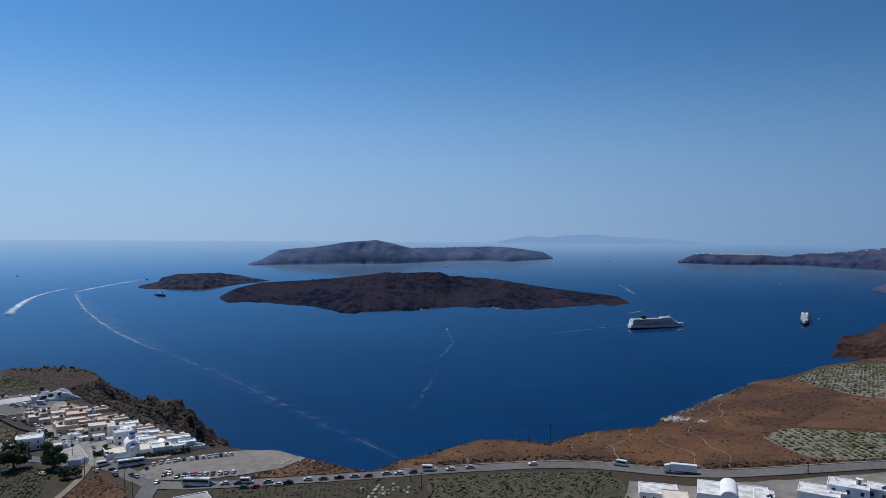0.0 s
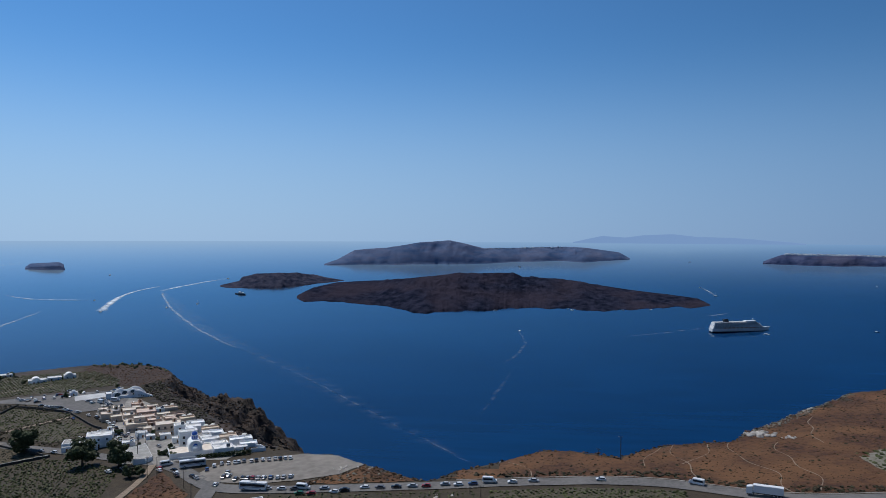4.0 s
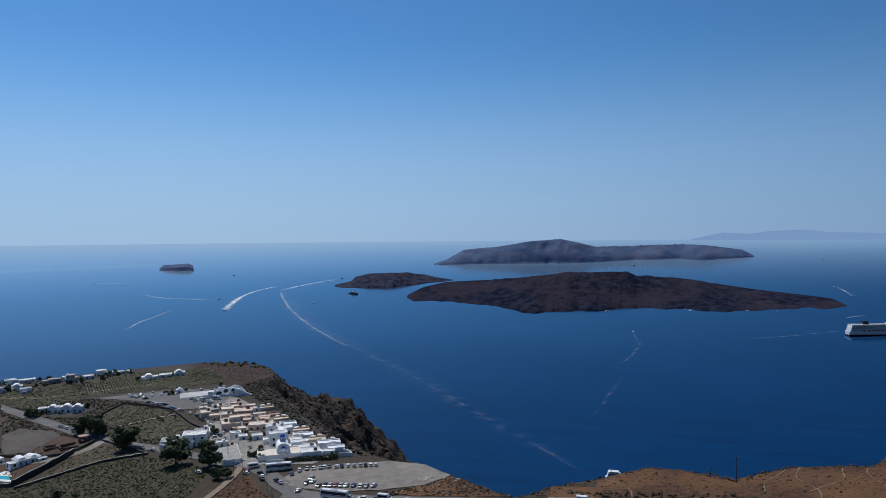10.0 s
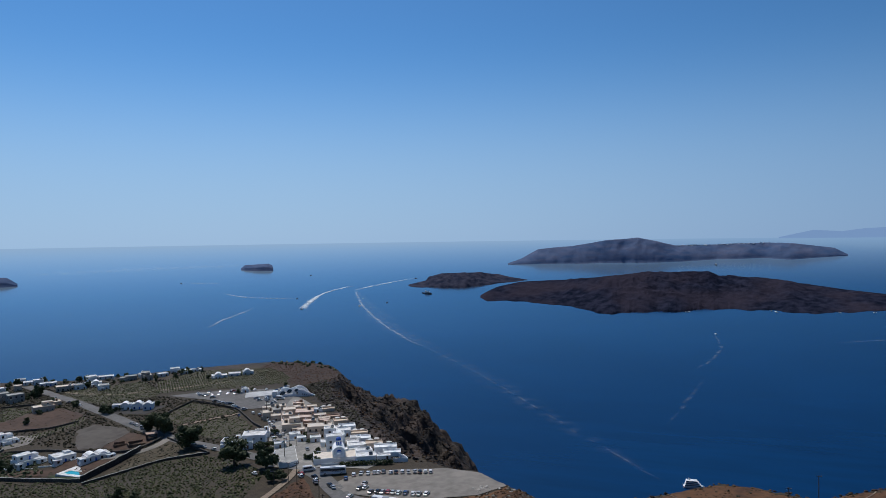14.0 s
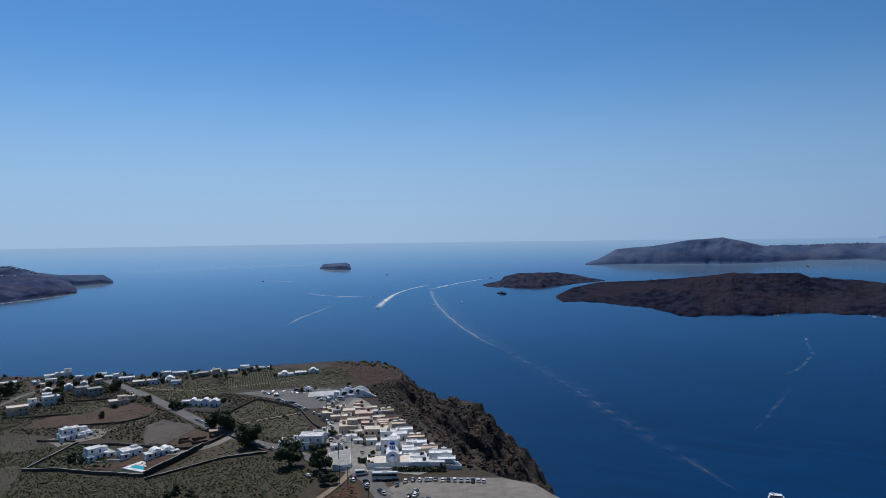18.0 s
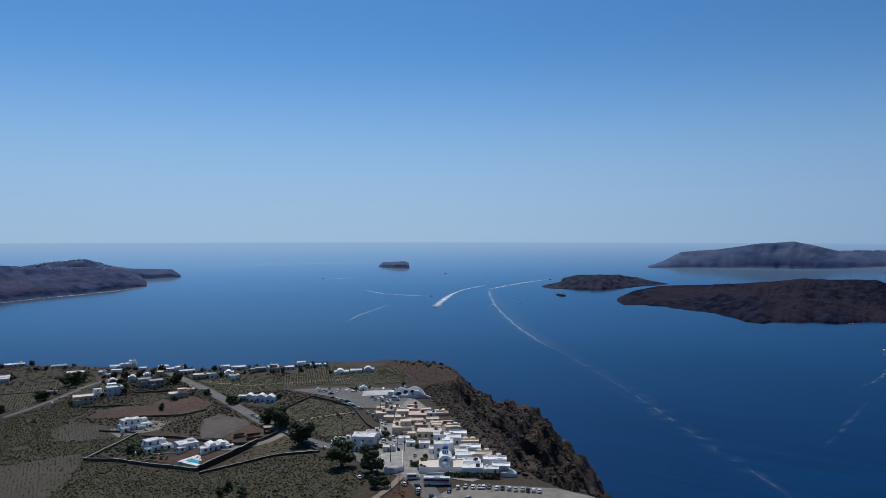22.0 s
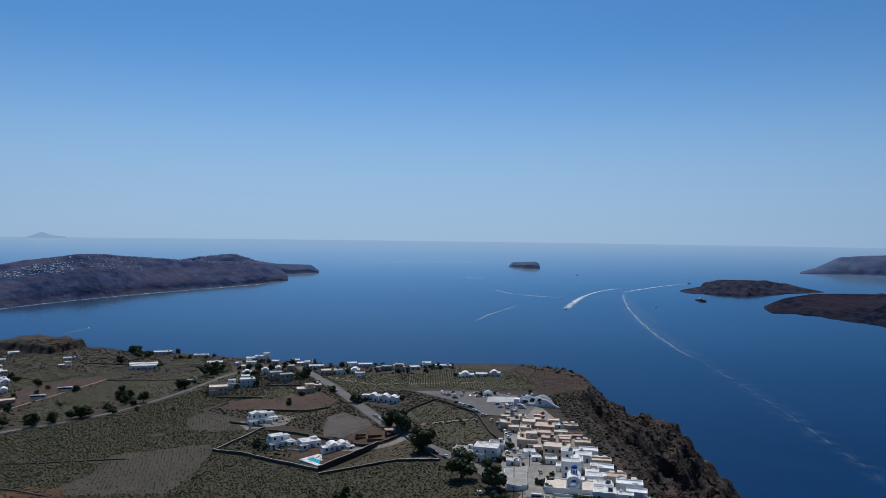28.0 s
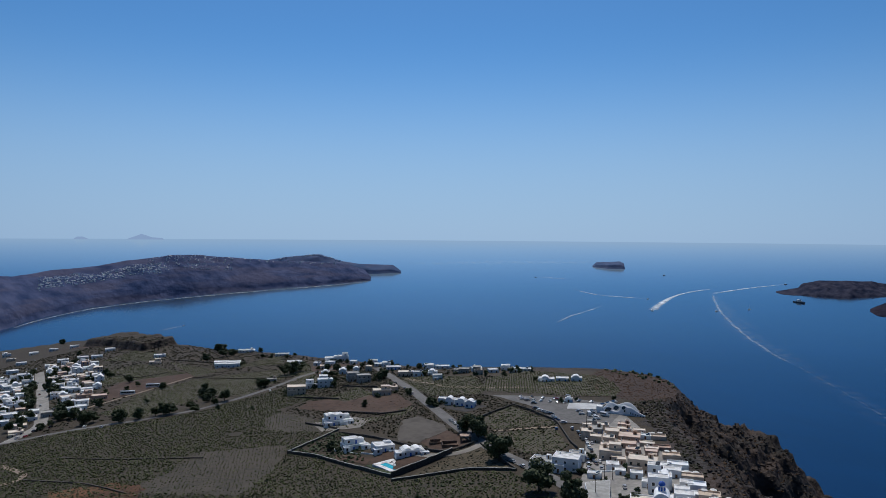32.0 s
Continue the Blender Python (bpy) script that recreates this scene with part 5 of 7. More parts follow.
MAIN_ROAD = [(330, 270), (240, 285), (177, 294), (138, 294), (120, 294), (104, 295), (93, 298), (83, 304), (61, 316), (36, 320), (5, 320), (-28, 317.5), (-64, 316), (-99, 314.5), (-123, 315), (-140, 318), (-151, 328), (-167, 343), (-181, 352)]
WEST_ROAD = [(-181, 352), (-194, 355), (-208, 359.5), (-231, 368), (-254, 375), (-288, 383), (-320, 393), (-354, 406), (-405, 427.5), (-454, 450), (-500, 468), (-534, 481), (-569, 493)]
STREET = [(-181, 352), (-190, 361), (-199, 372), (-212, 387), (-222, 399), (-241, 416), (-262, 436), (-280, 452)]
SOUTH_ROAD = [(-140, 318), (-137, 303), (-130, 270), (-120, 220)]
NORTH_ROAD = [(-640, 160), (-596, 187), (-585, 230), (-560, 272), (-549, 312), (-556, 346), (-570, 384), (-597, 432), (-604, 473), (-589, 490)]
TOWN_STREET = [(-596, 190), (-630, 218), (-700, 232), (-796, 248), (-900, 264), (-995, 279)]
FIELD_PATH = [(-660, 250), (-676, 300), (-703, 363)]
DRIVE = [(-304, 389), (-300, 375), (-306, 360), (-330, 352)]
ribbon("road", MAIN_ROAD, 9.0, asphalt, 0.30, "grey asphalt main road along the cliff", "road")
ribbon("road", WEST_ROAD, 7.5, asphalt, 0.34, "grey asphalt road through the vineyards", "road")
ribbon("road", STREET, 8.5, paving, 0.38, "light paved village street", "road")
ribbon("road", SOUTH_ROAD, 8.0, asphalt, 0.42, "grey asphalt side road at the junction", "road")
ribbon("road", NORTH_ROAD, 5.5, asphalt, 0.26, "narrow grey country road between fields", "road")
ribbon("road", TOWN_STREET, 10.0, paving, 0.30, "straight pale town street lined by houses", "road")
ribbon("path", FIELD_PATH, 4.0, trail, 0.30, "pale dirt track between fields", "path")
ribbon("path", DRIVE, 6.0, dirt_lot, 0.46, "pale gravel drive to the villas", "path")
ribbon("path", [(-505, 480), (-440, 475), (-400, 500), (-372, 528)], 4.0, trail, 0.3, "pale dirt track to the vaulted houses", "path")
ribbon("path", [(-316, 408), (-304, 424), (-293, 440)], 3.0, trail, 0.3, "pale path between two vineyards", "path")
ribbon("path", [(-474, 165), (-470, 180), (-482, 186), (-525, 178)], 4.0, trail, 0.3, "pale bend of a dirt track", "path")
ribbon("path", [(-186, 350), (-181, 336), (-178, 315), (-175, 280)], 3.5, trail, 0.44, "pale dirt track by the junction", "path")
for line in ([(165, 448), (154, 417), (146, 395), (141, 370)], [(71, 371), (70, 355), (75, 339), (74, 322)], [(66, 367), (58, 350), (54, 338)], [(100, 372), (96, 350), (108, 330), (104, 302)], [(74, 340), (84, 352), (92, 372)], [(-10, 352), (2, 338), (8, 326)], [(120, 372), (118, 345), (122, 318), (118, 303)]):
    line = [(x + 2.6 * math.sin(0.22 * y + line[0][0]) + 1.2 * math.sin(0.61 * y), y) for x, y in resample(line, 3.0)]
    ribbon("trail", line, 0.38, trail, 0.45, "thin worn trail through dry scrub", "path", cross=3, jitter=0.6)
# kerb-side walls of the main road: pale concrete edge
edge = [(x, y + 5.2) for x, y in MAIN_ROAD[1:12]]
ribbon("kerb", edge, 0.7, paving, 0.5, "low pale concrete road edge", "kerb", cross=2)

PARK = [(-155, 334), (-153, 346), (-146, 354), (-134, 360), (-111, 365), (-92, 361), (-76, 347), (-84, 334), (-102, 326), (-123, 322), (-142, 325)]
BROWN_KNOLL = [(-395, 588), (-412, 638), (-373, 648), (-345, 638), (-320, 614), (-300, 575), (-290, 552), (-305, 532), (-343, 540)]
patch("parking_lot", PARK, dirt_lot, 0.30, "pale gravel car park on the cliff edge", "car park", rag=0.8)
UPPER = [(-385, 472), (-366, 484), (-335, 502), (-310, 510), (-284, 490), (-272, 462), (-303, 447), (-327, 462), (-345, 466)]
patch("upper_car_park", UPPER, asphalt, 0.32, "grey asphalt car park above the village", "car park", rag=0.5)
patch("paved_yard", [(-205, 352), (-150, 358), (-146, 372), (-172, 392), (-203, 424), (-243, 464), (-285, 495), (-300, 470), (-262, 430), (-235, 395)], paving, 0.24, "pale paved ground between village houses", "pavement", rag=0.6)
patch("town_ground", [(-620, 190), (-660, 300), (-760, 300), (-900, 350), (-1000, 330), (-1000, 230), (-760, 190)], vine_soil, 0.12, "dusty ground between the town houses", "ground")
HILL = [(-38, 327), (-28, 323), (5, 326), (36, 326), (61, 322), (83, 310), (104, 301), (146, 300), (260, 292), (420, 270), (520, 640), (420, 684), (344, 628), (294, 578), (234, 514), (208, 503), (167, 450), (124, 400), (103, 376), (69, 373), (47, 350), (26, 362), (11, 364), (-3, 354), (-30, 336)]
patch("dry_hillside", HILL, dry_grass, 0.20, "reddish brown dry scrub on the cliff-top slope", "hillside", rag=2.5)
VINES_HILL = [(150, 352), (169, 358), (206, 340), (185, 303), (155, 304), (149, 331)]
patch("bare_slope", [(172, 362), (206, 346), (260, 330), (330, 420), (262, 412), (240, 402), (210, 398)], mat("orange_bare_slope", (0.075, 0.032, 0.013), (0.120, 0.054, 0.023), scale=0.12, detail=9, c=(0.145, 0.070, 0.032), c_scale=0.02, bump=0.1), 0.27, "smooth reddish bare field on the hill", "field")
patch("house_yard", [(60, 262), (70, 292), (92, 283), (140, 284), (195, 286), (195, 240), (60, 240)], dirt_lot, 0.26, "pale gravel yards of roadside houses", "yard")
patch("dry_verge", [(-80, 336), (-76, 346), (-58, 335), (-41, 325), (-60, 322), (-100, 321)], dry_grass, 0.22, "dry rocky verge beside the car park", "verge")
for nm, poly, m, words in (("brown_field", BROWN_A, red_soil, "bare reddish brown field"), ("brown_field", BROWN_B, red_soil, "bare brown ploughed field"), ("brown_slope", BROWN_KNOLL, mat("dark_knoll_scrub", (0.022, 0.0105, 0.006), (0.046, 0.022, 0.012), scale=0.3, detail=9, c=(0.056, 0.029, 0.016), c_scale=0.03, bump=0.3, bump_scale=0.6), "brown scrub on the headland's knoll"),
                           ("brown_corner", [(-148, 312), (-160, 322), (-176, 340), (-174, 300), (-168, 240), (-140, 240), (-143, 300)], dry_grass, "dry brown grass corner at the junction"), ("bare_lot", BARE_LOT, mat("levelled_grey_earth", (0.064, 0.053, 0.043), (0.095, 0.080, 0.066), scale=0.2, detail=8, c=(0.115, 0.098, 0.080), c_scale=0.05, bump=0.06), "bare grey levelled lot"), ("brown_yard", BROWN_PERGOLA, red_soil, "brown earth round an unfinished building"),
                           ("dry_bank", BROWN_BANK, mat("olive_dry_bank", (0.045, 0.034, 0.017), (0.085, 0.064, 0.034), scale=0.4, detail=9, c=(0.10, 0.082, 0.052), c_scale=0.05, bump=0.2, bump_scale=0.8), "dry brown bank beside the road"), ("brown_yard", BROWN_YARD, red_soil, "brown earth yard of a villa"), ("brown_field", BROWN_FAR, red_soil, "far brown field"), ("brown_field", BROWN_TOP, red_soil, "brown strip of field by the road")):
    patch(nm, poly, m, 0.22, words, "field")

# ---- vines and scrub ----
BIG = [(-590, 215), (-600, 190), (-470, 140), (-205, 140), (-183, 300), (-200, 345), (-240, 360), (-255, 362), (-276, 350), (-297, 317), (-304, 321.5), (-329, 319.5), (-367, 313), (-387, 303.5), (-408, 352), (-398, 360), (-470, 345), (-488, 352), (-500, 390), (-560, 392), (-550, 340), (-541, 312), (-552, 275)]
blob = []
for k, (r_, z_) in enumerate(((0.55, 0.0), (1.0, 0.32), (0.75, 0.75))):
    for j in range(5):
        a_ = 2 * math.pi * (j + 0.5 * k) / 5
        blob.append((r_ * math.cos(a_), r_ * math.sin(a_), z_))
blob = np.array(blob + [(0, 0, 0.98)])
BF = [(j, (j + 1) % 5, 5 + (j + 1) % 5, 5 + j) for j in range(5)] + [(5 + j, 5 + (j + 1) % 5, 10 + (j + 1) % 5, 10 + j) for j in range(5)] + [(10 + j, 10 + (j + 1) % 5, 15) for j in range(5)]


LANES = [(MAIN_ROAD, 6.5), (WEST_ROAD, 5.2), (STREET, 6.0), (SOUTH_ROAD, 5.0), (NORTH_ROAD, 4.0), (TOWN_STREET, 6.0), (FIELD_PATH, 3.0), (DRIVE, 4.0)]


def scatter(name, poly, spacing, size, height, material, label, cat, seed, bearing=0.0, loose=0.35, gaps=0.15, skip=(), rim=0.0):
    """Many low plants in rough rows over a field, as one object."""
    r = np.random.RandomState(seed)
    xs, ys = [q[0] for q in poly], [q[1] for q in poly]
    mx, my, span = (min(xs) + max(xs)) / 2, (min(ys) + max(ys)) / 2, math.hypot(max(xs) - min(xs), max(ys) - min(ys)) / 2
    u = np.arange(-span, span, spacing)
    U, V = np.meshgrid(u, u * 1.0, indexing="ij")
    U, V = U.ravel() + r.normal(0, loose, U.size), V.ravel() + r.normal(0, loose, U.size)
    c, s = math.cos(radians(bearing)), math.sin(radians(bearing))
    x, y = mx + c * U - s * V, my + s * U + c * V
    k = inside_poly(x, y, poly) & (r.rand(x.size) > gaps) & (outside(x, y) < rim) & (fractal(x, y, 30, 2, seed) > -1.15)
    for line, gap in LANES:
        way = resample(line, 4.0)
        box_ = (x > way[:, 0].min() - gap) & (x < way[:, 0].max() + gap) & (y > way[:, 1].min() - gap) & (y < way[:, 1].max() + gap) & k
        i_ = np.flatnonzero(box_)
        if len(i_):
            k[i_[(np.hypot(x[i_, None] - way[None, :, 0], y[i_, None] - way[None, :, 1]) < gap).any(1)]] = False
    for other in skip:
        k &= ~inside_poly(x, y, other)
    x, y = x[k], y[k]
    n = len(x)
    z = land(x, y)
    sz = size * (0.65 + 0.7 * r.rand(n))
    a = r.rand(n) * 6.28
    B = blob[None] * (1 + 0.28 * r.normal(size=(n, 16, 1)))
    P = np.empty((n, 16, 3))
    P[..., 0] = x[:, None] + sz[:, None] * (B[..., 0] * np.cos(a)[:, None] - B[..., 1] * np.sin(a)[:, None])
    P[..., 1] = y[:, None] + sz[:, None] * (B[..., 0] * np.sin(a)[:, None] + B[..., 1] * np.cos(a)[:, None])
    P[..., 2] = z[:, None] - 0.05 + height * (sz / size)[:, None] * B[..., 2]
    quads = np.array([f for f in BF if len(f) == 4])
    tris = np.array([f for f in BF if len(f) == 3])
    off = (np.arange(n) * 16)[:, None, None]
    faces = (quads[None] + off).reshape(-1, 4).tolist() + (tris[None] + off).reshape(-1, 3).tolist()
    ob = new(name, mesh_of(name, P.reshape(-1, 3).tolist(), faces, material))
    return tagged(ob, label, cat, kind="stuff")


row_soil = mat("pale_row_soil", (0.052, 0.042, 0.026), (0.092, 0.076, 0.050), scale=0.4, detail=8, c=(0.062, 0.058, 0.032), c_scale=0.04, bump=0.1, bump_scale=1)
patch("vineyard_ground", BIG, vine_soil, 0.10, "grey pumice soil of the vineyards", "field")
PLOUGHED = [(-431, 265), (-413, 290), (-400, 312), (-382, 300), (-365, 287), (-338, 254), (-393, 212), (-404, 243)]
PLOUGHED_TOP = [(-470, 332), (-440, 318), (-405, 340), (-412, 350), (-440, 352), (-478, 350)]
for poly in (PLOUGHED, PLOUGHED_TOP):
    patch("ploughed_field", poly, mat("pale_ploughed_soil", (0.036, 0.029, 0.019), (0.066, 0.053, 0.037), scale=0.4, detail=9, c=(0.078, 0.063, 0.045), c_scale=0.05, bump=0.12, bump_scale=1.2), 0.18, "pale grey ploughed soil among the vineyards", "field", 4.0)
    scatter("vineyard", poly, 2.0, 0.42, 0.5, vine_leaf, "small young vines in rows on pale soil", "vineyard", 5, 62, 0.25, 0.35)
scatter("vineyard", BIG, 1.85, 0.62, 0.75, vine_leaf, "low green basket vines in loose rows on grey soil", "vineyard", 1, 20, 0.3, 0.15, (PLOUGHED, PLOUGHED_TOP))
for k, (poly, sp, words) in enumerate(((VINES_WEST, 2.8, "vineyard beside the upper car park"), (VINES_MID, 2.8, "vineyard below the car park wall"), (VINES_ARCH, 2.7, "vineyard behind the vaulted houses"), (VINES_KNOLL, 2.7, "vineyard on the headland"),
                                       (VINES_FAR, 2.9, "far vineyard beside the country road"), (VINES_FAR_B, 3.0, "far vineyard near the cliff"), (VINES_HILL, 4.0, "sparse vineyard on the hill beside the road"), (VINES_RIDGE, 4.6, "sparse vineyard on pale soil of the ridge"),
                                       (VINES_FRONT, 2.6, "green vineyard below the main road"), (VINES_LOT, 2.8, "small vineyard by the villas"), (VINES_TOWN, 2.9, "vineyard near the town"), (VINES_EDGE, 2.9, "vineyard near the plateau's edge"), (VINES_MESA, 3.0, "vineyard under the far mesa"), (VINES_GREEN, 2.6, "green vineyard by the grey house"))):
    patch("vineyard_ground", poly, pale_soil if poly in (VINES_HILL, VINES_RIDGE) else row_soil, 0.24, "grey pumice soil of a " + words, "field")
    scatter("vineyard", poly, sp * 0.76, 0.68 if poly not in (VINES_HILL, VINES_RIDGE) else 1.1, 0.75, vine_leaf, "low green " + words, "vineyard", 20 + k, 15 * k, 0.22, 0.1)
scrub = mat("dry_scrub_tufts", (0.045, 0.022, 0.010), (0.105, 0.054, 0.023), scale=0.4, c=(0.03, 0.03, 0.014), c_scale=0.1)
scatter("scrub", HILL, 1.7, 0.42, 0.32, scrub, "dry brown scrub tufts on the cliff-top slope", "scrub", 50, 33, 1.2, 0.35, (VINES_HILL, VINES_RIDGE))
scatter("scrub", BROWN_KNOLL, 2.2, 0.7, 0.5, scrub, "dry scrub tufts on the headland", "scrub", 51, 10, 1.2, 0.3)

# crumbling outcrops and dry tufts on the headland's cliff
CLIFF = [(-132, 372), (-163, 402), (-190, 432), (-222, 474), (-258, 506), (-285, 543), (-302, 585), (-330, 640), (-230, 650), (-150, 560), (-80, 470), (-60, 395), (-90, 372)]
scatter("rock_outcrops", CLIFF, 3.0, 1.0, 1.1, rock, "dark broken lava outcrops on the cliff", "rocks", 60, 25, 1.6, 0.55, (), 150)
scatter("rock_outcrops", CLIFF, 9.0, 1.6, 1.3, rock, "large dark lava crags on the cliff", "rocks", 61, 55, 2.5, 0.5, (), 150)
scatter("scrub", CLIFF, 3.2, 0.8, 0.7, scrub, "dry brown tufts clinging to the cliff", "scrub", 62, 5, 1.5, 0.45, (), 150)
RIM_HILL = [(-75, 345), (-41, 322), (-3, 352), (11, 362), (26, 360), (47, 348), (69, 370), (103, 373), (124, 397), (167, 447), (210, 500), (190, 520), (150, 460), (110, 410), (60, 400), (20, 385), (-30, 360), (-60, 356)]
scatter("rock_outcrops", RIM_HILL, 3.6, 0.6, 0.6, rock, "dark stones along the cliff's rim", "rocks", 63, 15, 1.5, 0.6, (), 40)
scatter("scrub", RIM_HILL, 2.4, 0.7, 0.55, scrub, "dry tufts along the cliff's rim", "scrub", 64, 40, 1.0, 0.4, (), 25)
green_scrub = mat("olive_scrub", (0.020, 0.020, 0.010), (0.045, 0.043, 0.020), scale=0.5, c=(0.06, 0.045, 0.025), c_scale=0.08)
VERGE = [(-20, 326), (36, 327), (61, 323), (83, 311), (104, 302), (140, 301), (230, 294), (230, 299), (140, 307), (104, 309), (85, 318), (62, 330), (36, 333), (-20, 331)]
scatter("scrub", VERGE, 1.7, 0.75, 0.8, green_scrub, "olive-green scrub along the roadside", "scrub", 65, 12, 0.8, 0.35)
scatter("scrub", HILL, 5.0, 0.6, 0.5, green_scrub, "scattered olive-brown bushes on the slope", "scrub", 66, 20, 3.0, 0.45, (VINES_HILL, VINES_RIDGE))
GARDEN = [(-399, 349), (-387, 310), (-367, 318), (-345, 323), (-341, 330), (-353, 338), (-373, 352)]
scatter("garden_shrubs", GARDEN, 2.2, 0.9, 1.0, leaf, "green shrubs of the villa's walled garden", "shrubs", 67, 30, 0.8, 0.3)
KNOLL_EDGE = [(-420, 640), (-373, 652), (-345, 640), (-320, 616), (-312, 600), (-350, 622), (-400, 628)]
scatter("scrub", KNOLL_EDGE, 3.5, 1.3, 1.6, leaf, "dark bushes on the knoll's crest", "scrub", 68, 30, 2.0, 0.6)
patch("bare_mound", [(-430, 188), (-405, 182), (-372, 216), (-384, 226), (-408, 218)], dry_grass, 0.3, "orange-brown bare mound among vineyards", "mound", 3.0)
STRIP = [(-140, 378), (-163, 400), (-190, 430), (-222, 472), (-258, 504), (-285, 541), (-300, 560), (-300, 520), (-262, 490), (-228, 462), (-196, 430), (-160, 394)]
scatter("scrub", STRIP, 1.8, 0.8, 0.7, green_scrub, "olive and brown scrub between the village and the cliff", "scrub", 69, 30, 0.9, 0.4, (), 6)
scatter("rock_outcrops", STRIP, 3.2, 0.9, 0.9, rock, "dark stones between the village and the cliff", "rocks", 70, 60, 1.5, 0.5, (), 6)
NORTHLAND = [(-600, 200), (-560, 400), (-500, 470), (-460, 570), (-570, 505), (-640, 490), (-960, 440), (-1180, 400), (-1180, 230), (-1000, 215), (-800, 200)]
scatter("scrub", NORTHLAND, 4.2, 1.1, 0.9, green_scrub, "dull green scrub and garden plants between the fields", "scrub", 71, 18, 2.2, 0.3, (VINES_FAR, VINES_FAR_B, VINES_TOWN, VINES_MESA, VINES_EDGE, VINES_GREEN, BROWN_FAR, BROWN_TOP, BROWN_B))
VERGE_ROCKS = [(-82, 334), (-76, 348), (-58, 337), (-41, 326), (-38, 322), (-60, 320.5), (-100, 320.5), (-100, 324)]
scatter("scrub", VERGE_ROCKS, 1.5, 0.6, 0.6, scrub, "dry tufts on the rocky verge", "scrub", 75, 15, 0.7, 0.25, (), 3)
scatter("rock_outcrops", VERGE_ROCKS, 3.0, 0.7, 0.7, pale_soil, "pale stones on the rocky verge", "rocks", 76, 40, 1.2, 0.45, (), 3)
CORNER = [(-148, 312), (-160, 322), (-176, 338), (-174, 300), (-168, 240), (-140, 240), (-143, 300)]
scatter("scrub", CORNER, 1.6, 0.55, 0.5, scrub, "dry grass tufts at the junction", "scrub", 77, 15, 0.7, 0.25)
PALE_RIM = [(118, 388), (140, 412), (167, 444), (196, 484), (212, 498), (206, 506), (164, 454), (122, 402), (108, 384)]
scatter("rock_outcrops", PALE_RIM, 1.3, 0.6, 0.55, pale_soil, "pale weathered rock along the cliff rim", "rocks", 78, 40, 0.9, 0.4, (), 12)
FRONT_FALLOW = [(-112, 309), (-60, 309), (-20, 311), (-14, 300), (-18, 262), (-100, 262), (-128, 290)]
patch("fallow_field", FRONT_FALLOW, vine_soil, 0.2, "grey-brown fallow field below the main road", "field")
scatter("vineyard", FRONT_FALLOW, 2.0, 0.55, 0.6, vine_leaf, "sparse vines below the main road", "vineyard", 79, 8, 0.3, 0.25)
MIDLAND = [(-500, 392), (-480, 352), (-440, 352), (-398, 362), (-309, 366), (-303, 392), (-258, 372), (-262, 405), (-300, 447), (-350, 465), (-398, 470), (-450, 535), (-510, 486), (-560, 490), (-600, 432), (-560, 392)]
FIELDS = (VINES_WEST, VINES_MID, VINES_ARCH, VINES_KNOLL, VINES_LOT, VINES_EDGE, VINES_GREEN, BROWN_A, BARE_LOT, BROWN_PERGOLA, BROWN_BANK, BROWN_TOP)
scatter("scrub", MIDLAND, 2.3, 0.8, 0.75, green_scrub, "olive weeds and low scrub on fallow ground", "scrub", 72, 24, 0.8, 0.25, FIELDS + ([(-430, 346), (-407, 341), (-394, 362), (-404, 377), (-424, 372)], [(-404, 424), (-362, 426), (-362, 446), (-404, 448)]))
scatter("scrub", BROWN_BANK, 2.0, 0.6, 0.6, green_scrub, "dry olive tufts on the roadside bank", "scrub", 73, 10, 0.8, 0.35)
scatter("scrub", BROWN_A, 3.0, 0.5, 0.4, scrub, "dry tufts on the bare field", "scrub", 74, 10, 1.2, 0.5)
patch("villa_yard", [(-430, 346), (-407, 341), (-394, 362), (-404, 377), (-424, 372)], dirt_lot, 0.28, "pale gravel yard round a two-storey villa", "yard", 1.0)
patch("villa_yard", [(-338, 334), (-326, 328), (-308, 334), (-309, 358), (-334, 360), (-345, 346)], red_soil, 0.27, "brown garden earth round the villas and pool", "yard", 1.0)
patch("house_yard", [(-404, 424), (-362, 426), (-362, 446), (-404, 448)], mat("dark_gravel", (0.03, 0.028, 0.026), (0.055, 0.05, 0.046), scale=0.5, detail=7), 0.27, "dark gravel yard of the vaulted houses", "yard", 1.0)

# ---- houses ----
rnd = random.Random(11)


def clear_of(x, y, line, gap):
    p = resample(line, 6.0)
    return bool((np.hypot(p[:, 0] - x, p[:, 1] - y) > gap).all())


for rows in (VILLAGE, VILLAGE_B, VILLAGE_C, WEST, WEST_B, NORTH, NORTH_B, TOWN, TOWN_B, TOWN_C, NEAR):
    for row in rows:
        if rows in (TOWN, TOWN_B, TOWN_C):
            row = (row[0], row[1], min(row[2], 13.5), *row[3:])
        elif rows in (NORTH, NORTH_B):
            row = (row[0], row[1], min(row[2], 15.0), *row[3:])
        house(*row, rnd)

# smaller houses of the town along its street
TOWN_AREA = [(-620, 195), (-650, 250), (-760, 290), (-900, 330), (-1000, 330), (-1000, 225), (-800, 205)]
built = [(r_[0], r_[1], 10) for rows in (TOWN, TOWN_B, TOWN_C, NORTH) for r_ in rows]


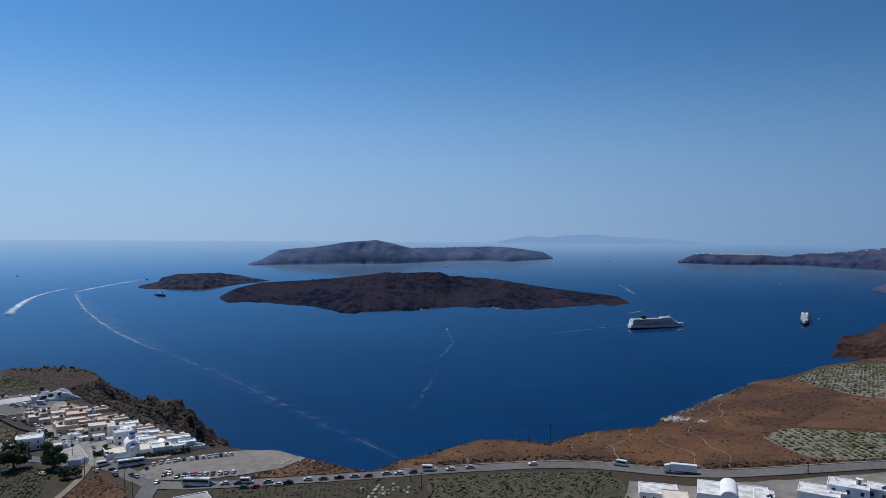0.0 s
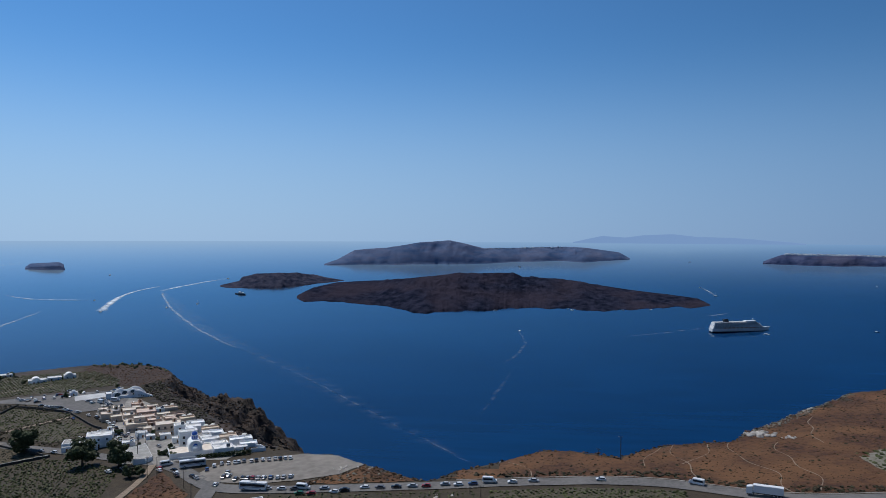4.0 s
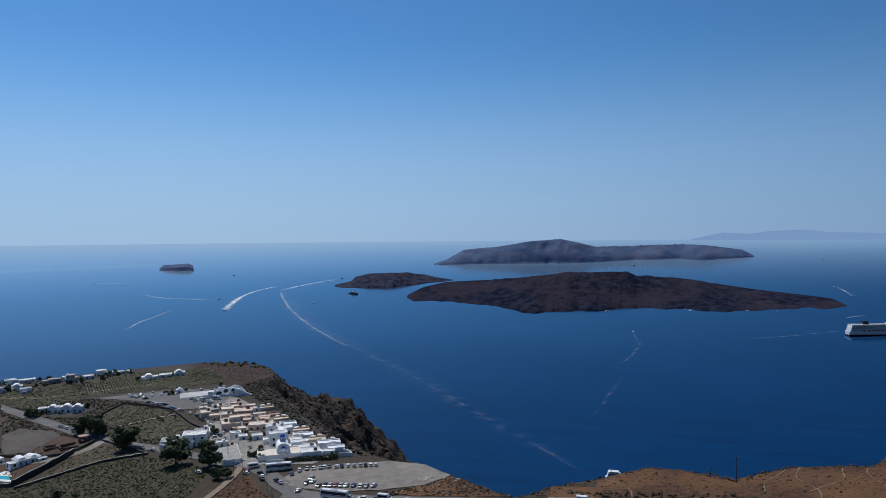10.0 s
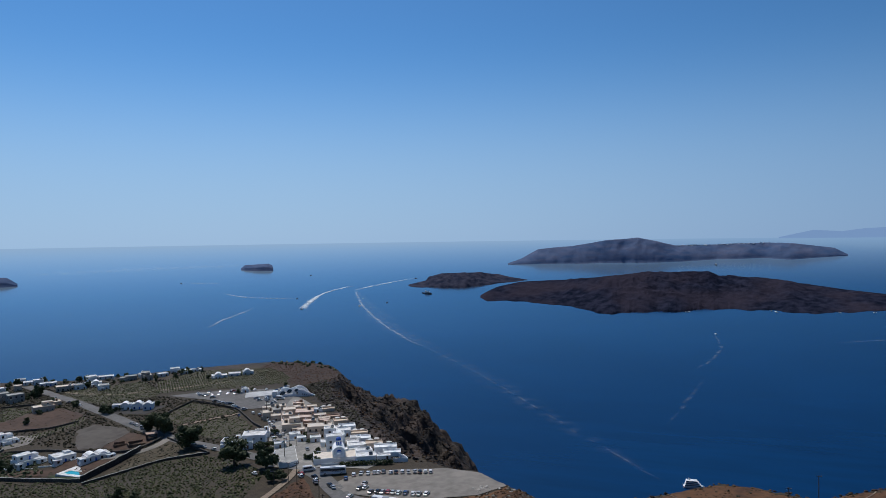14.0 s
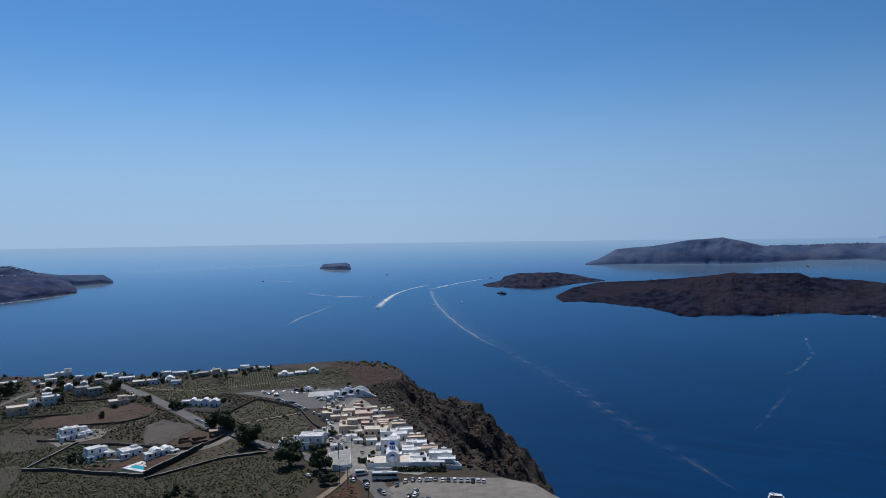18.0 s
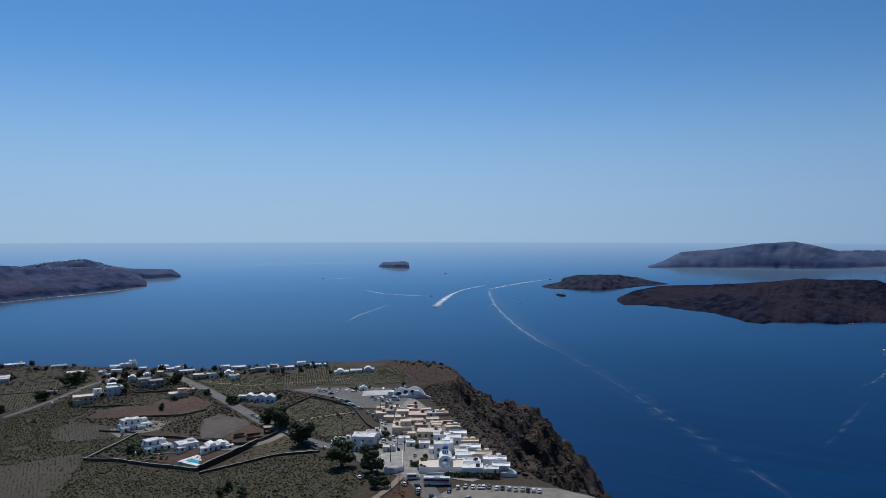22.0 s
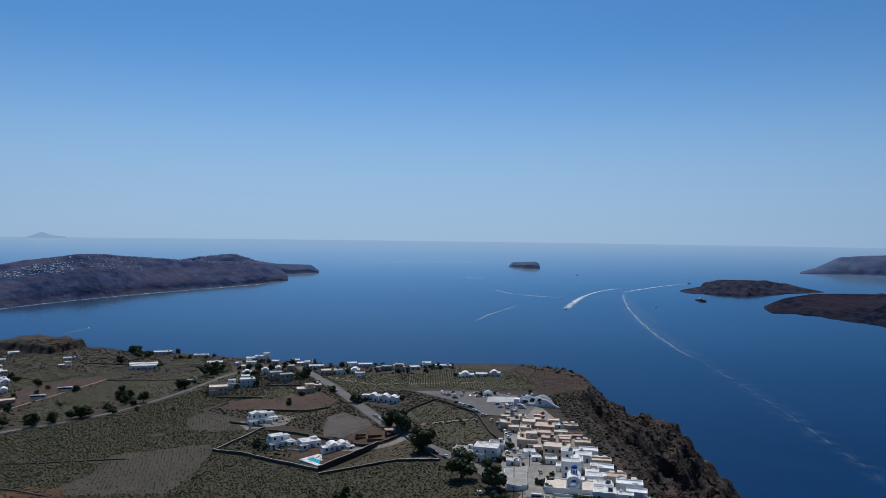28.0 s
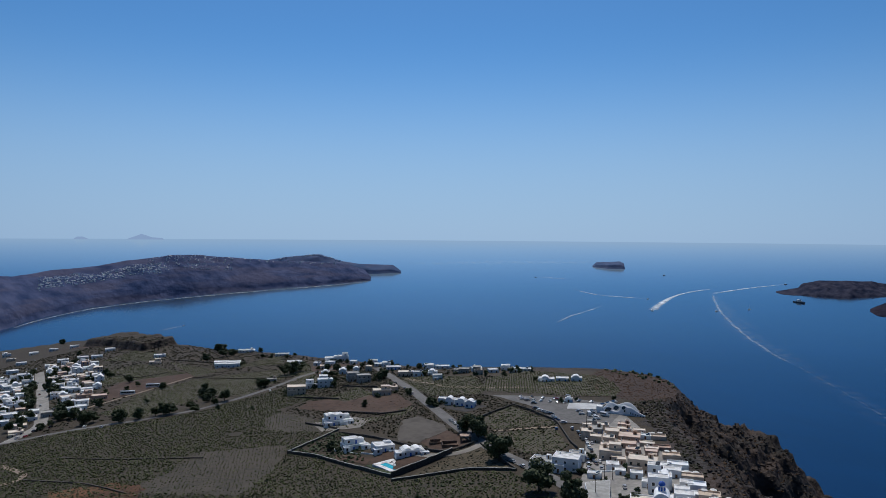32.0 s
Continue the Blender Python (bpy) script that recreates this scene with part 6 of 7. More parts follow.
town_left, tries = 92, 0
while town_left and tries < 2500:
    tries += 1
    x, y, w = rnd.uniform(-1060, -620), rnd.uniform(195, 345), rnd.uniform(7, 12)
    if inside_poly(np.array(x), np.array(y), TOWN_AREA) and clear_of(x, y, TOWN_STREET, 11) and clear_of(x, y, NORTH_ROAD, 9) and all(math.hypot(x - a, y - b) > c + w * 0.6 for a, b, c in built):
        built.append((x, y, w * 0.6))
        town_left -= 1
        house(round(x, 1), round(y, 1), round(w, 1), round(rnd.uniform(7, 9), 1), round(rnd.uniform(3.0, 6.6), 1), 80 + rnd.choice((0, 4, -6)), rnd.choice(("W", "W2", "W", "B", "Wv", "P", "G")), rnd)
trees_left, tries = 95, 0
while trees_left and tries < 3000:
    tries += 1
    if trees_left > 50:
        k = rnd.randrange(len(TOWN_STREET) - 1)
        u = rnd.random()
        (ax, ay), (bx, by) = TOWN_STREET[k], TOWN_STREET[k + 1]
        x, y = ax + (bx - ax) * u + rnd.gauss(0, 3), ay + (by - ay) * u + rnd.choice((-1, 1)) * rnd.uniform(8, 20)
    else:
        x, y = rnd.uniform(-1000, -615), rnd.uniform(195, 330)
    if clear_of(x, y, TOWN_STREET, 8) and clear_of(x, y, NORTH_ROAD, 6) and all(math.hypot(x - a, y - b) > c * 0.75 for a, b, c in built):
        trees_left -= 1
        tree(x, y, rnd.uniform(4.5, 10), rnd)

# houses, bushes and trees strewn along the headland's far edge
EDGE = [(-650, 440), (-620, 492), (-520, 530), (-470, 575), (-425, 560), (-470, 500), (-560, 420)]
left_, tries = 20, 0
while left_ and tries < 1500:
    tries += 1
    x, y, w = rnd.uniform(-650, -425), rnd.uniform(420, 575), rnd.uniform(6, 10)
    if inside_poly(np.array(x), np.array(y), EDGE) and outside(np.array([x]), np.array([y]))[0] < -8 and clear_of(x, y, WEST_ROAD, 10) and clear_of(x, y, NORTH_ROAD, 9) and all(math.hypot(x - a, y - b) > c + w * 0.6 for a, b, c in built):
        built.append((x, y, w * 0.6))
        left_ -= 1
        house(round(x, 1), round(y, 1), round(w, 1), round(rnd.uniform(6, 8), 1), round(rnd.uniform(2.8, 5), 1), 55 + rnd.choice((0, 6, -8)), rnd.choice(("W", "W", "C", "B", "Wv", "G")), rnd)
left_, tries = 62, 0
while left_ and tries < 1500:
    tries += 1
    x, y = rnd.uniform(-650, -425), rnd.uniform(420, 575)
    if inside_poly(np.array(x), np.array(y), EDGE) and outside(np.array([x]), np.array([y]))[0] < -3 and clear_of(x, y, WEST_ROAD, 6) and clear_of(x, y, NORTH_ROAD, 5) and all(math.hypot(x - a, y - b) > c * 0.8 for a, b, c in built):
        left_ -= 1
        tree(x, y, rnd.choice((2.2, 3, 3.6, 5, 6.5)), rnd)
for rows in (NORTH, NORTH_B, WEST):
    for row in rows:
        for _ in range(4 if rows is not WEST else 2):
            a = rnd.uniform(0, 6.28)
            x, y = row[0] + math.cos(a) * (row[2] * 0.5 + 3.5), row[1] + math.sin(a) * (row[2] * 0.5 + 3.5)
            if outside(np.array([x]), np.array([y]))[0] < -3 and clear_of(x, y, WEST_ROAD, 6) and clear_of(x, y, STREET, 6) and all(math.hypot(x - q[0], y - q[1]) > q[2] * 0.55 for q in NORTH + NORTH_B + WEST):
                tree(x, y, rnd.uniform(1.6, 5.2), rnd)

# ---- villas ----
def villa(x, y, turn, words, wings, steps=()):
    """A white villa of stepped wings: middle, size, foot and top of each, and the rise of its vault."""
    ob = thing("villa", words, "villa", "white villas", pose(x, y, ground_z(x, y), 0, 0, turn))
    for cx, cy, w, d, z0, z1, rise in wings:
        cx, cy, w, d = cx * 1.13, cy * 1.13, w * 1.13, d * 1.13
        wing = part("wing", beveled("wing", *block(w, d, z0, z1, 0.28, 0.3), white, 0.09, 1), ob, at=pose(cx, cy, 0))
        part("wing_roof", mesh_of("wing_roof", *box(-w / 2 + 0.32, -d / 2 + 0.32, z1 - 0.45, w / 2 - 0.32, d / 2 - 0.32, z1 - 0.26), roof_white), wing)
        if rise:
            part("vault", mesh_of("vault", *vault_shape(min(w, d) * 0.8, -max(w, d) * 0.46, max(w, d) * 0.46, z1 - 0.28, rise, 12), white), wing, at=pose(0, 0, 0, 0, 0, 90 if w > d else 0))
        foot = max(z0, 0.0)
        if z1 - foot > 2.6:
            n_ = max(1, int(w / 3.2))
            for k in range(n_):
                px = -w / 2 + (k + 0.5) * w / n_
                if k % 3 == 1:
                    add_door(ob, pose(cx + px, cy - d / 2, foot + 0.05), blue_paint, "blue")
                else:
                    add_window(ob, pose(cx + px, cy - d / 2, foot + 1.55), brown_wood, "wood")
            add_window(ob, pose(cx - w / 2, cy, foot + 1.55, 0, 0, -90), brown_wood, "wood")
            add_window(ob, pose(cx + w / 2, cy, foot + 1.55, 0, 0, 90), brown_wood, "wood")
    for sx, sy, n_ in steps:
        V, F = join(*[box(-0.7, k * 0.3, -1.0, 0.7, (k + 1) * 0.3, 3.3 * (k + 1) / n_) for k in range(n_)])
        part("stair", mesh_of("stair", V, F, white), ob, at=pose(sx, sy, 0))
    return ob


villa(-364.5, 339.0, 77, "white two-storey villa with stepped flat roofs in a walled garden", ((0, 0, 12.5, 8.5, -3, 3.3, 0), (-1.6, 1.0, 8.0, 6.0, 3.1, 6.3, 0), (4.6, -4.2, 5.0, 4.0, -3, 3.0, 0), (3.9, 1.6, 3.0, 4.2, 3.1, 5.4, 0), (-5.6, -4.0, 3.0, 3.2, -3, 2.7, 0)))
villa(-347.5, 348.5, 72, "white single-storey villa with parapet roof and patio walls", ((0, 0, 10.5, 8.5, -3, 3.9, 0), (-4.4, -5.0, 4.2, 3.0, -3, 2.8, 0), (3.2, -4.9, 3.4, 2.8, -3, 1.3, 0), (2.6, 1.4, 3.4, 3.0, 3.6, 4.8, 0)))
villa(-326.5, 354.0, 66, "white single-storey villa with rounded vaults beside a pool", ((0, 0, 11.5, 7.5, -3, 3.3, 0), (-2.8, 0.4, 4.4, 7.0, 3.0, 3.5, 1.2), (2.4, 0.6, 4.0, 6.6, 3.0, 3.5, 1.0), (-6.9, -2.0, 4.6, 5.0, -3, 2.9, 0), (5.4, -4.6, 4.4, 3.0, -3, 2.7, 0)))
villa(-415.5, 358.0, 75, "large white two-storey villa with outside stair and terraces", ((0, 0, 16.5, 8.5, -3, 3.5, 0), (-2.0, 1.0, 10.5, 6.2, 3.3, 6.7, 0), (-3.6, 1.2, 3.6, 4.6, 6.4, 6.9, 0.7), (5.8, 1.8, 3.4, 3.8, 3.3, 5.7, 0), (-7.0, -4.6, 4.4, 3.4, -3, 3.0, 0), (2.0, -4.8, 4.0, 3.0, -3, 2.6, 0), (6.9, -4.4, 3.2, 3.4, -3, 2.9, 0)), ((4.6, -8.6, 12),))
for x, y, w, d in ((-318.4, 375.5, 9.5, 7.5), (-329.0, 373.0, 7.0, 5.0)):
    z = ground_z(x, y)
    shell_ = thing("unfinished_building", "unfinished low brown stone walls without a roof", "ruin", "unfinished walls", pose(x, y, z, 0, 0, 55))
    for bx in (box(-w / 2, -d / 2, -1.5, w / 2, -d / 2 + 0.45, 1.5), box(-w / 2, d / 2 - 0.45, -1.5, w / 2, d / 2, 1.9), box(-w / 2, -d / 2 + 0.45, -1.5, -w / 2 + 0.45, d / 2 - 0.45, 1.7), box(w / 2 - 0.45, -d / 2 + 0.45, -1.5, w / 2, d / 2 - 0.45, 1.3)):
        part("stone_wall_run", beveled("stone_wall_run", *bx, brown_stone, 0.08, 1), shell_)
pv = thing("stone_pavilion", "open stone pavilion on four pillars with a flat roof", "pavilion", at=pose(-316.5, 386.0, ground_z(-316.5, 386.0), 0, 0, 55))
for px in (-2.6, 2.6):
    for py in (-2.0, 2.0):
        part("pillar", shared("pavilion_pillar", lambda: box(-0.35, -0.35, -1.0, 0.35, 0.35, 3.2), brown_stone), pv, at=pose(px, py, 0))
part("roof", beveled("roof", *box(-3.3, -2.7, 3.2, 3.3, 2.7, 3.6), pink, 0.06, 1), pv)
patch("lawn", [(-333, 327), (-329.5, 332), (-310, 328), (-306.5, 324.5)], mat("watered_lawn", (0.022, 0.036, 0.010), (0.040, 0.058, 0.018), scale=0.8, detail=7, c=(0.05, 0.05, 0.022), c_scale=0.2), 0.42, "dark green lawn beside the pool", "lawn", 0.3)
patch("white_plaza", [(-316, 476), (-326, 489), (-311, 504), (-299, 494)], mat("white_washed_paving", (0.42, 0.42, 0.42), (0.55, 0.55, 0.54), scale=0.4, detail=7, c=(0.34, 0.33, 0.32), c_scale=0.1), 0.46, "white-washed paved plaza beside the car park", "pavement", 0.4)

# flat terraces that step down to the cliff, with parasols
canvas = mat("parasol_canvas", (0.62, 0.60, 0.55), (0.72, 0.70, 0.66), scale=2, rough=0.9)
TERRACES = ((-155, 387, 12, 7, 2.6, 30, "W"), (-148, 381, 9, 6, 1.8, 28, "W"), (-165, 393, 9, 7, 2.4, 32, "B"), (-177, 403, 8, 7, 2.0, 32, "W"), (-186, 414, 10, 6, 1.4, 34, "B"),
            (-200, 424, 10, 7, 2.2, 34, "W"), (-212, 437, 9, 7, 1.6, 36, "B"), (-224, 447, 9, 6, 1.2, 38, "P"), (-238, 463, 10, 6, 1.4, 38, "B"), (-163, 378, 9, 7, 2.0, 32, "W"))
for k, (x, y, w, d, h, turn, kind) in enumerate(TERRACES):
    t_ = thing("roof_terrace", ("white" if kind == "W" else "beige") + " walled terrace stepping down to the cliff", "terrace", "cliff terraces", pose(x, y, ground_z(x, y), 0, 0, turn))
    part("wall", mesh_of("wall", *block(w, d, -6.0, h + 0.7, 0.25, 0.7), WALLMAT[kind]), t_)
    part("floor_slab", mesh_of("floor_slab", *box(-w / 2 + 0.27, -d / 2 + 0.27, h - 0.4, w / 2 - 0.27, d / 2 - 0.27, h - 0.02), ROOFMAT[kind]), t_)
    if k % 2 == 0:
        for j in range(2):
            m_ = pose(x, y, ground_z(x, y), 0, 0, turn) @ pose(-w / 4 + j * w / 2.4, rnd.uniform(-1, 1), h)
            um = thing("parasol", "pale canvas parasol open on a terrace", "parasol", "parasols", m_)
            part("pole", shared("parasol_pole", lambda: lathe([(0.03, -0.02), (0.03, 2.5)], 6), brown_wood), um)
            part("canopy", shared("parasol_canopy", lambda: lathe([(1.5, 2.05), (1.52, 2.1), (0.8, 2.4), (0.05, 2.62)], 8), canvas), um)


def garden_wall(pts, h, words):
    ob = thing("garden_wall", words, "wall", "white garden walls")
    for (ax, ay), (bx, by) in zip(pts, pts[1:]):
        L, a = math.hypot(bx - ax, by - ay), math.degrees(math.atan2(by - ay, bx - ax))
        z0 = min(ground_z(ax, ay), ground_z(bx, by))
        part("wall_run", beveled("wall_run", *box(0, -0.17, -2, L, 0.17, h), white, 0.05, 1), ob, at=pose(ax, ay, z0, 0, 0, a))
    return ob


garden_wall([(-150, 384), (-140, 377), (-135, 372.5), (-142, 370)], 2.2, "white plastered wall closing the terraces")
garden_wall([(-176, 357), (-166, 362), (-158, 365)], 1.6, "white wall in front of the church")
garden_wall([(-231, 384), (-222, 391), (-216, 398)], 1.2, "white wall before the grey-roofed house")
garden_wall([(-376, 332), (-368, 328), (-352, 336), (-340, 344)], 1.0, "low white wall round the villas")

hall_z = ground_z(-200, 362)
hall = thing("street_shed", "pale grey flat-roofed shed with rounded street corner", "shed", at=pose(0, 0, hall_z))
corner = [(-211, 366), (-197, 351), (-191.5, 352.5), (-190, 357), (-206, 378)]
n_ = len(corner)
part("wall", mesh_of("wall", [(x, y, -3) for x, y in corner] + [(x, y, 3.0) for x, y in corner], [(k, (k + 1) % n_, n_ + (k + 1) % n_, n_ + k) for k in range(n_)] + [tuple(range(n_))[::-1], tuple(range(n_, 2 * n_))], white), hall)
mid = (sum(c[0] for c in corner) / n_, sum(c[1] for c in corner) / n_)
inner = [(mid[0] + (x - mid[0]) * 0.96, mid[1] + (y - mid[1]) * 0.96) for x, y in corner]
part("roof", mesh_of("roof", [(x, y, 2.7) for x, y in inner] + [(x, y, 3.12) for x, y in inner], [(k, (k + 1) % n_, n_ + (k + 1) % n_, n_ + k) for k in range(n_)] + [tuple(range(n_))[::-1], tuple(range(n_, 2 * n_))], concrete), hall)

# ---- church with blue dome ----
cz = ground_z(-173, 368)
church = thing("church", "white church with barrel vault and small blue dome", "church", at=pose(-173.5, 370, cz, 0, 0, 33))
part("terrace", mesh_of("terrace", *block(26, 13, -4, 2.6, 0.3, 0.5), white), church)
part("terrace_floor", mesh_of("terrace_floor", *box(-12.6, -6.1, 1.9, 12.6, 6.1, 2.15), ROOFMAT["B"]), church)
part("nave", mesh_of("nave", *join(box(-3.3, -4.5, 2.1, 3.3, 5.5, 4.6), vault_shape(6.6, -4.5, 5.5, 4.6, 3.0, 16)), white), church)
part("arch", mesh_of("arch", *join(box(-1.15, -4.56, 3.6, 1.15, -4.4, 5.0), vault_shape(2.3, -4.56, -4.4, 5.0, 1.1, 14)), blue_paint), church, "deep blue arched front")
part("apse", mesh_of("apse", *lathe([(2.3, 2.1), (2.3, 4.0), (1.7, 4.7), (0.8, 5.1), (0.05, 5.2)], 18, 0, -4.6), white, True), church)
drum = part("drum", mesh_of("drum", *lathe([(1.5, 7.0), (1.5, 9.6), (1.62, 9.65), (1.62, 9.85), (1.4, 9.9)], 16), white), church)
for k in range(8):
    part("drum_window", shared("drum_window", lambda: box(-0.28, -1.56, 7.7, 0.28, -1.42, 9.3), blue_paint), drum, at=pose(0, 0, 0, 0, 0, 45 * k))
part("dome", mesh_of("dome", *lathe([(1.5 * math.cos(a), 9.88 + 1.6 * math.sin(a)) for a in np.linspace(0, 1.5, 8)], 18), blue_paint, True), church, "rounded blue dome")
part("cross", mesh_of("cross", *join(box(-0.06, -0.06, 11.4, 0.06, 0.06, 12.6), box(-0.4, -0.05, 12.0, -0.07, 0.05, 12.14), box(0.07, -0.05, 12.0, 0.4, 0.05, 12.14))[:2], white), church)

# ---- white cave-like building on the headland ----
qx, qy = -286.0, 493.0
cave = thing("cave_building", "white rounded cave-like building with dark openings", "building", at=pose(qx, qy, ground_z(qx, qy), 0, 0, 30) @ Matrix.Diagonal((0.74, 0.8, 0.72, 1)))


def swept_wall(profile, y0, y1, lean):
    """A thick plastered wall with a flowing top line; its back leans away."""
    c = np.array(profile, float)
    for _ in range(3):      # round the line
        q = np.empty((2 * len(c), 2))
        q[0::2], q[1::2] = c * 0.75 + np.vstack([c[1:], c[-1:]]) * 0.25, c * 0.25 + np.vstack([c[1:], c[-1:]]) * 0.75
        c = np.vstack([c[:1], q[:-2], c[-1:]])
    V, F = [], []
    for a, b in c:
        V += [(a, y0, -6), (a, y0 + 0.12 * b, b * 0.8), (a, y0 + 0.12 * b + 0.5, b), (a, y1 + lean * b * 0.3, b * 0.96), (a, y1 + lean * b, -6)]
    for i in range(len(c) - 1):
        F += [(5 * i + j, 5 * i + 5 + j, 5 * i + 6 + j, 5 * i + 1 + j) for j in range(4)]
    return V, F + [(0, 1, 2, 3, 4), tuple(5 * (len(c) - 1) + j for j in (4, 3, 2, 1, 0))]


part("front_wall", mesh_of("front_wall", *swept_wall([(-15, 2.0), (-14, 6.4), (-11, 7.4), (-8, 3.6), (-4, 2.8), (0, 3.4), (1.5, 8.4), (4, 9.6), (7, 7.2), (9, 8.2), (13, 5.6), (17, 3.4), (22, 1.0)], -3.4, -1.6, 0.1), white, True), cave)
part("rear_wall", mesh_of("rear_wall", *swept_wall([(-14, 4.0), (-11, 8.6), (-6, 8.8), (-3, 7.0), (1, 8.6), (5, 10.4), (9, 9.6), (13, 6.6), (16, 2.5)], 3.0, 5.2, 0.3), white, True), cave)
part("inner_floor", mesh_of("inner_floor", *box(-13, -1.4, -4, 11, 3.4, 1.6), brown_stone), cave)
# hollows drawn as dark glass plates: their shade is put into the colour
for x, z, w_, h_ in ((-9.5, 4.2, 2.6, 1.7), (-3.6, 4.6, 2.2, 1.9), (3.6, 6.6, 1.6, 1.5)):
    part("opening", mesh_of("opening", *prism([(w_ * math.cos(a) * (1 + 0.2 * math.sin(2 * a)), h_ * math.sin(a)) for a in np.linspace(0, 2 * math.pi, 17)[:-1]], -0.5, 0.5), glass), cave, "dark plate painted as a hollow's shade", at=pose(x, 2.95 if x == -3.6 else -2.75, z, -8, 0, 0))
part("entrance_block", beveled("entrance_block", *block(5, 7, -3, 6.2), white, 0.1, 1), cave, at=pose(-17.4, 0, 0))
for x, z, w_ in ((-11.5, 3.4, 0.8), (4.4, 4.2, 0.6)):
    part("opening", mesh_of("opening", *join(box(-w_, -0.5, 0, w_, 0.6, 1.3), vault_shape(2 * w_, -0.5, 0.6, 1.3, w_)), glass), cave, "dark arched opening", at=pose(x, -3.1, z - 1.2))
for k in range(5):
    part("opening", shared("slot", lambda: box(-0.3, -0.35, 0, 0.3, 0.5, 1.2), glass), cave, at=pose(9.5 + 2.1 * k, -3.2, 1.9 - 0.5 * k))
ruin = thing("stone_ramp", "grey sloping stone roof beside the cave building", "shed", at=pose(-304, 504, ground_z(-304, 504), 0, 0, 62))
part("wall", mesh_of("wall", *prism([(-6, -3), (6, -3), (6, 3.4), (-6, 1.0)], -1.9, 1.9), concrete), ruin)
part("roof", mesh_of("roof", *prism([(-6.3, 1.05), (6.2, 3.5), (6.2, 3.75), (-6.3, 1.3)], -2.2, 2.2), concrete), ruin)
for k in range(3):
    part("skylight", shared("skylight", lambda: prism([(-1.2, 0.0), (1.2, 0.47), (1.2, 0.55), (-1.2, 0.08)], -1.5, 1.5), glass), ruin, at=pose(-4.0 + 3.9 * k, 0, 1.75 + 0.765 * k))

# ---- villas' pool and terrace ----
pz = ground_z(-322, 335) + 0.5
pool = thing("swimming_pool", "turquoise swimming pool in a pale paved terrace", "pool", at=pose(-318.5, 333.5, pz, 0, 0, 3))
turq = mat("pool_water", (0.03, 0.36, 0.42), (0.05, 0.44, 0.50), rough=0.08, scale=0.8, spec=0.6)
part("terrace", mesh_of("terrace", *join(box(-10, -5, -3, 14, -2.2, 0.2), box(-10, 2.2, -3, 14, 9, 0.2), box(-10, -2.2, -3, -7, 2.2, 0.2), box(6, -2.2, -3, 14, 2.2, 0.2)), roof_white), pool)
part("water", mesh_of("water", *box(-7, -2.2, -1.2, 6, 2.2, 0.05), turq), pool)
for k in range(4):
    lounger = thing("sun_lounger", "dark sun lounger on the pool terrace", "sun lounger", "sun loungers", pool.matrix_basis @ pose(-5 + 3.2 * k, 4.2, 0.2, 0, 0, 90))
    part("frame", shared("lounger_frame", lambda: join(box(-0.95, -0.33, 0.22, 0.95, 0.33, 0.30), box(-0.9, -0.3, 0, -0.84, -0.24, 0.22), box(0.84, -0.3, 0, 0.9, -0.24, 0.22), box(-0.9, 0.24, 0, -0.84, 0.3, 0.22), box(0.84, 0.24, 0, 0.9, 0.3, 0.22)), brown_wood), lounger)
    part("backrest", shared("lounger_back", lambda: prism([(0.3, 0.31), (0.95, 0.75), (0.98, 0.83), (0.3, 0.39)], -0.31, 0.31), tyre), lounger)
terr = thing("pool_terrace", "pale terrace with two small turquoise pools on the cliff", "terrace", at=pose(-193, 414, ground_z(-193, 414), 0, 0, 32))
part("slab", mesh_of("slab", *box(-5, -4, -5, 8, 5, 1.0), white), terr)
for x in (-2.5, 3.5):
    part("pool_water", mesh_of("pool_water", *box(x - 2, -2, 0.9, x + 2, 1.6, 1.06), turq), terr)

# ---- stone walls ----
def stone_wall(pts, height, thick=0.6, pale=False):
    p = resample(pts, 2.5)
    t = np.gradient(p, axis=0)
    t /= np.hypot(t[:, 0], t[:, 1])[:, None]
    nx, ny = -t[:, 1], t[:, 0]
    r = np.random.RandomState(len(p))
    V, F = [], []
    for k in range(len(p)):
        z = ground_z(*p[k])
        h = height * (1 + 0.04 * r.normal())
        for s, zz in ((-1, z - 1), (-0.8, z + h), (0.8, z + h * 0.97), (1, z - 1)):
            V.append((p[k][0] + nx[k] * thick / 2 * s, p[k][1] + ny[k] * thick / 2 * s, zz))
    for k in range(len(p) - 1):
        F += [(4 * k + j, 4 * k + 4 + j, 4 * k + 5 + j, 4 * k + 1 + j) for j in range(3)]
    F += [(0, 1, 2, 3), tuple(len(V) - 4 + j for j in (3, 2, 1, 0))]
    ob = new("stone_wall", mesh_of("stone_wall", V, F, wall_stone))
    tagged(ob, "dark dry-stone field wall" if height < 2 else "tall dark stone retaining wall of the villa plot", "wall", "field walls")
    # pale coping
    C, G = [], []
    for k in range(len(p)):
        z = V[4 * k + 1][2] + 0.04
        for s, dz in ((-1, -0.06), (-1, 0.1), (1, 0.1), (1, -0.06)):
            C.append((p[k][0] + nx[k] * thick * 0.46 * s, p[k][1] + ny[k] * thick * 0.46 * s, z + dz))
    for k in range(len(p) - 1):
        G += [(4 * k + j, 4 * k + 4 + j, 4 * k + 4 + (j + 1) % 4, 4 * k + (j + 1) % 4) for j in range(4)]
    part("coping", mesh_of("coping", C, G, concrete if pale else wall_stone), ob)
    return ob


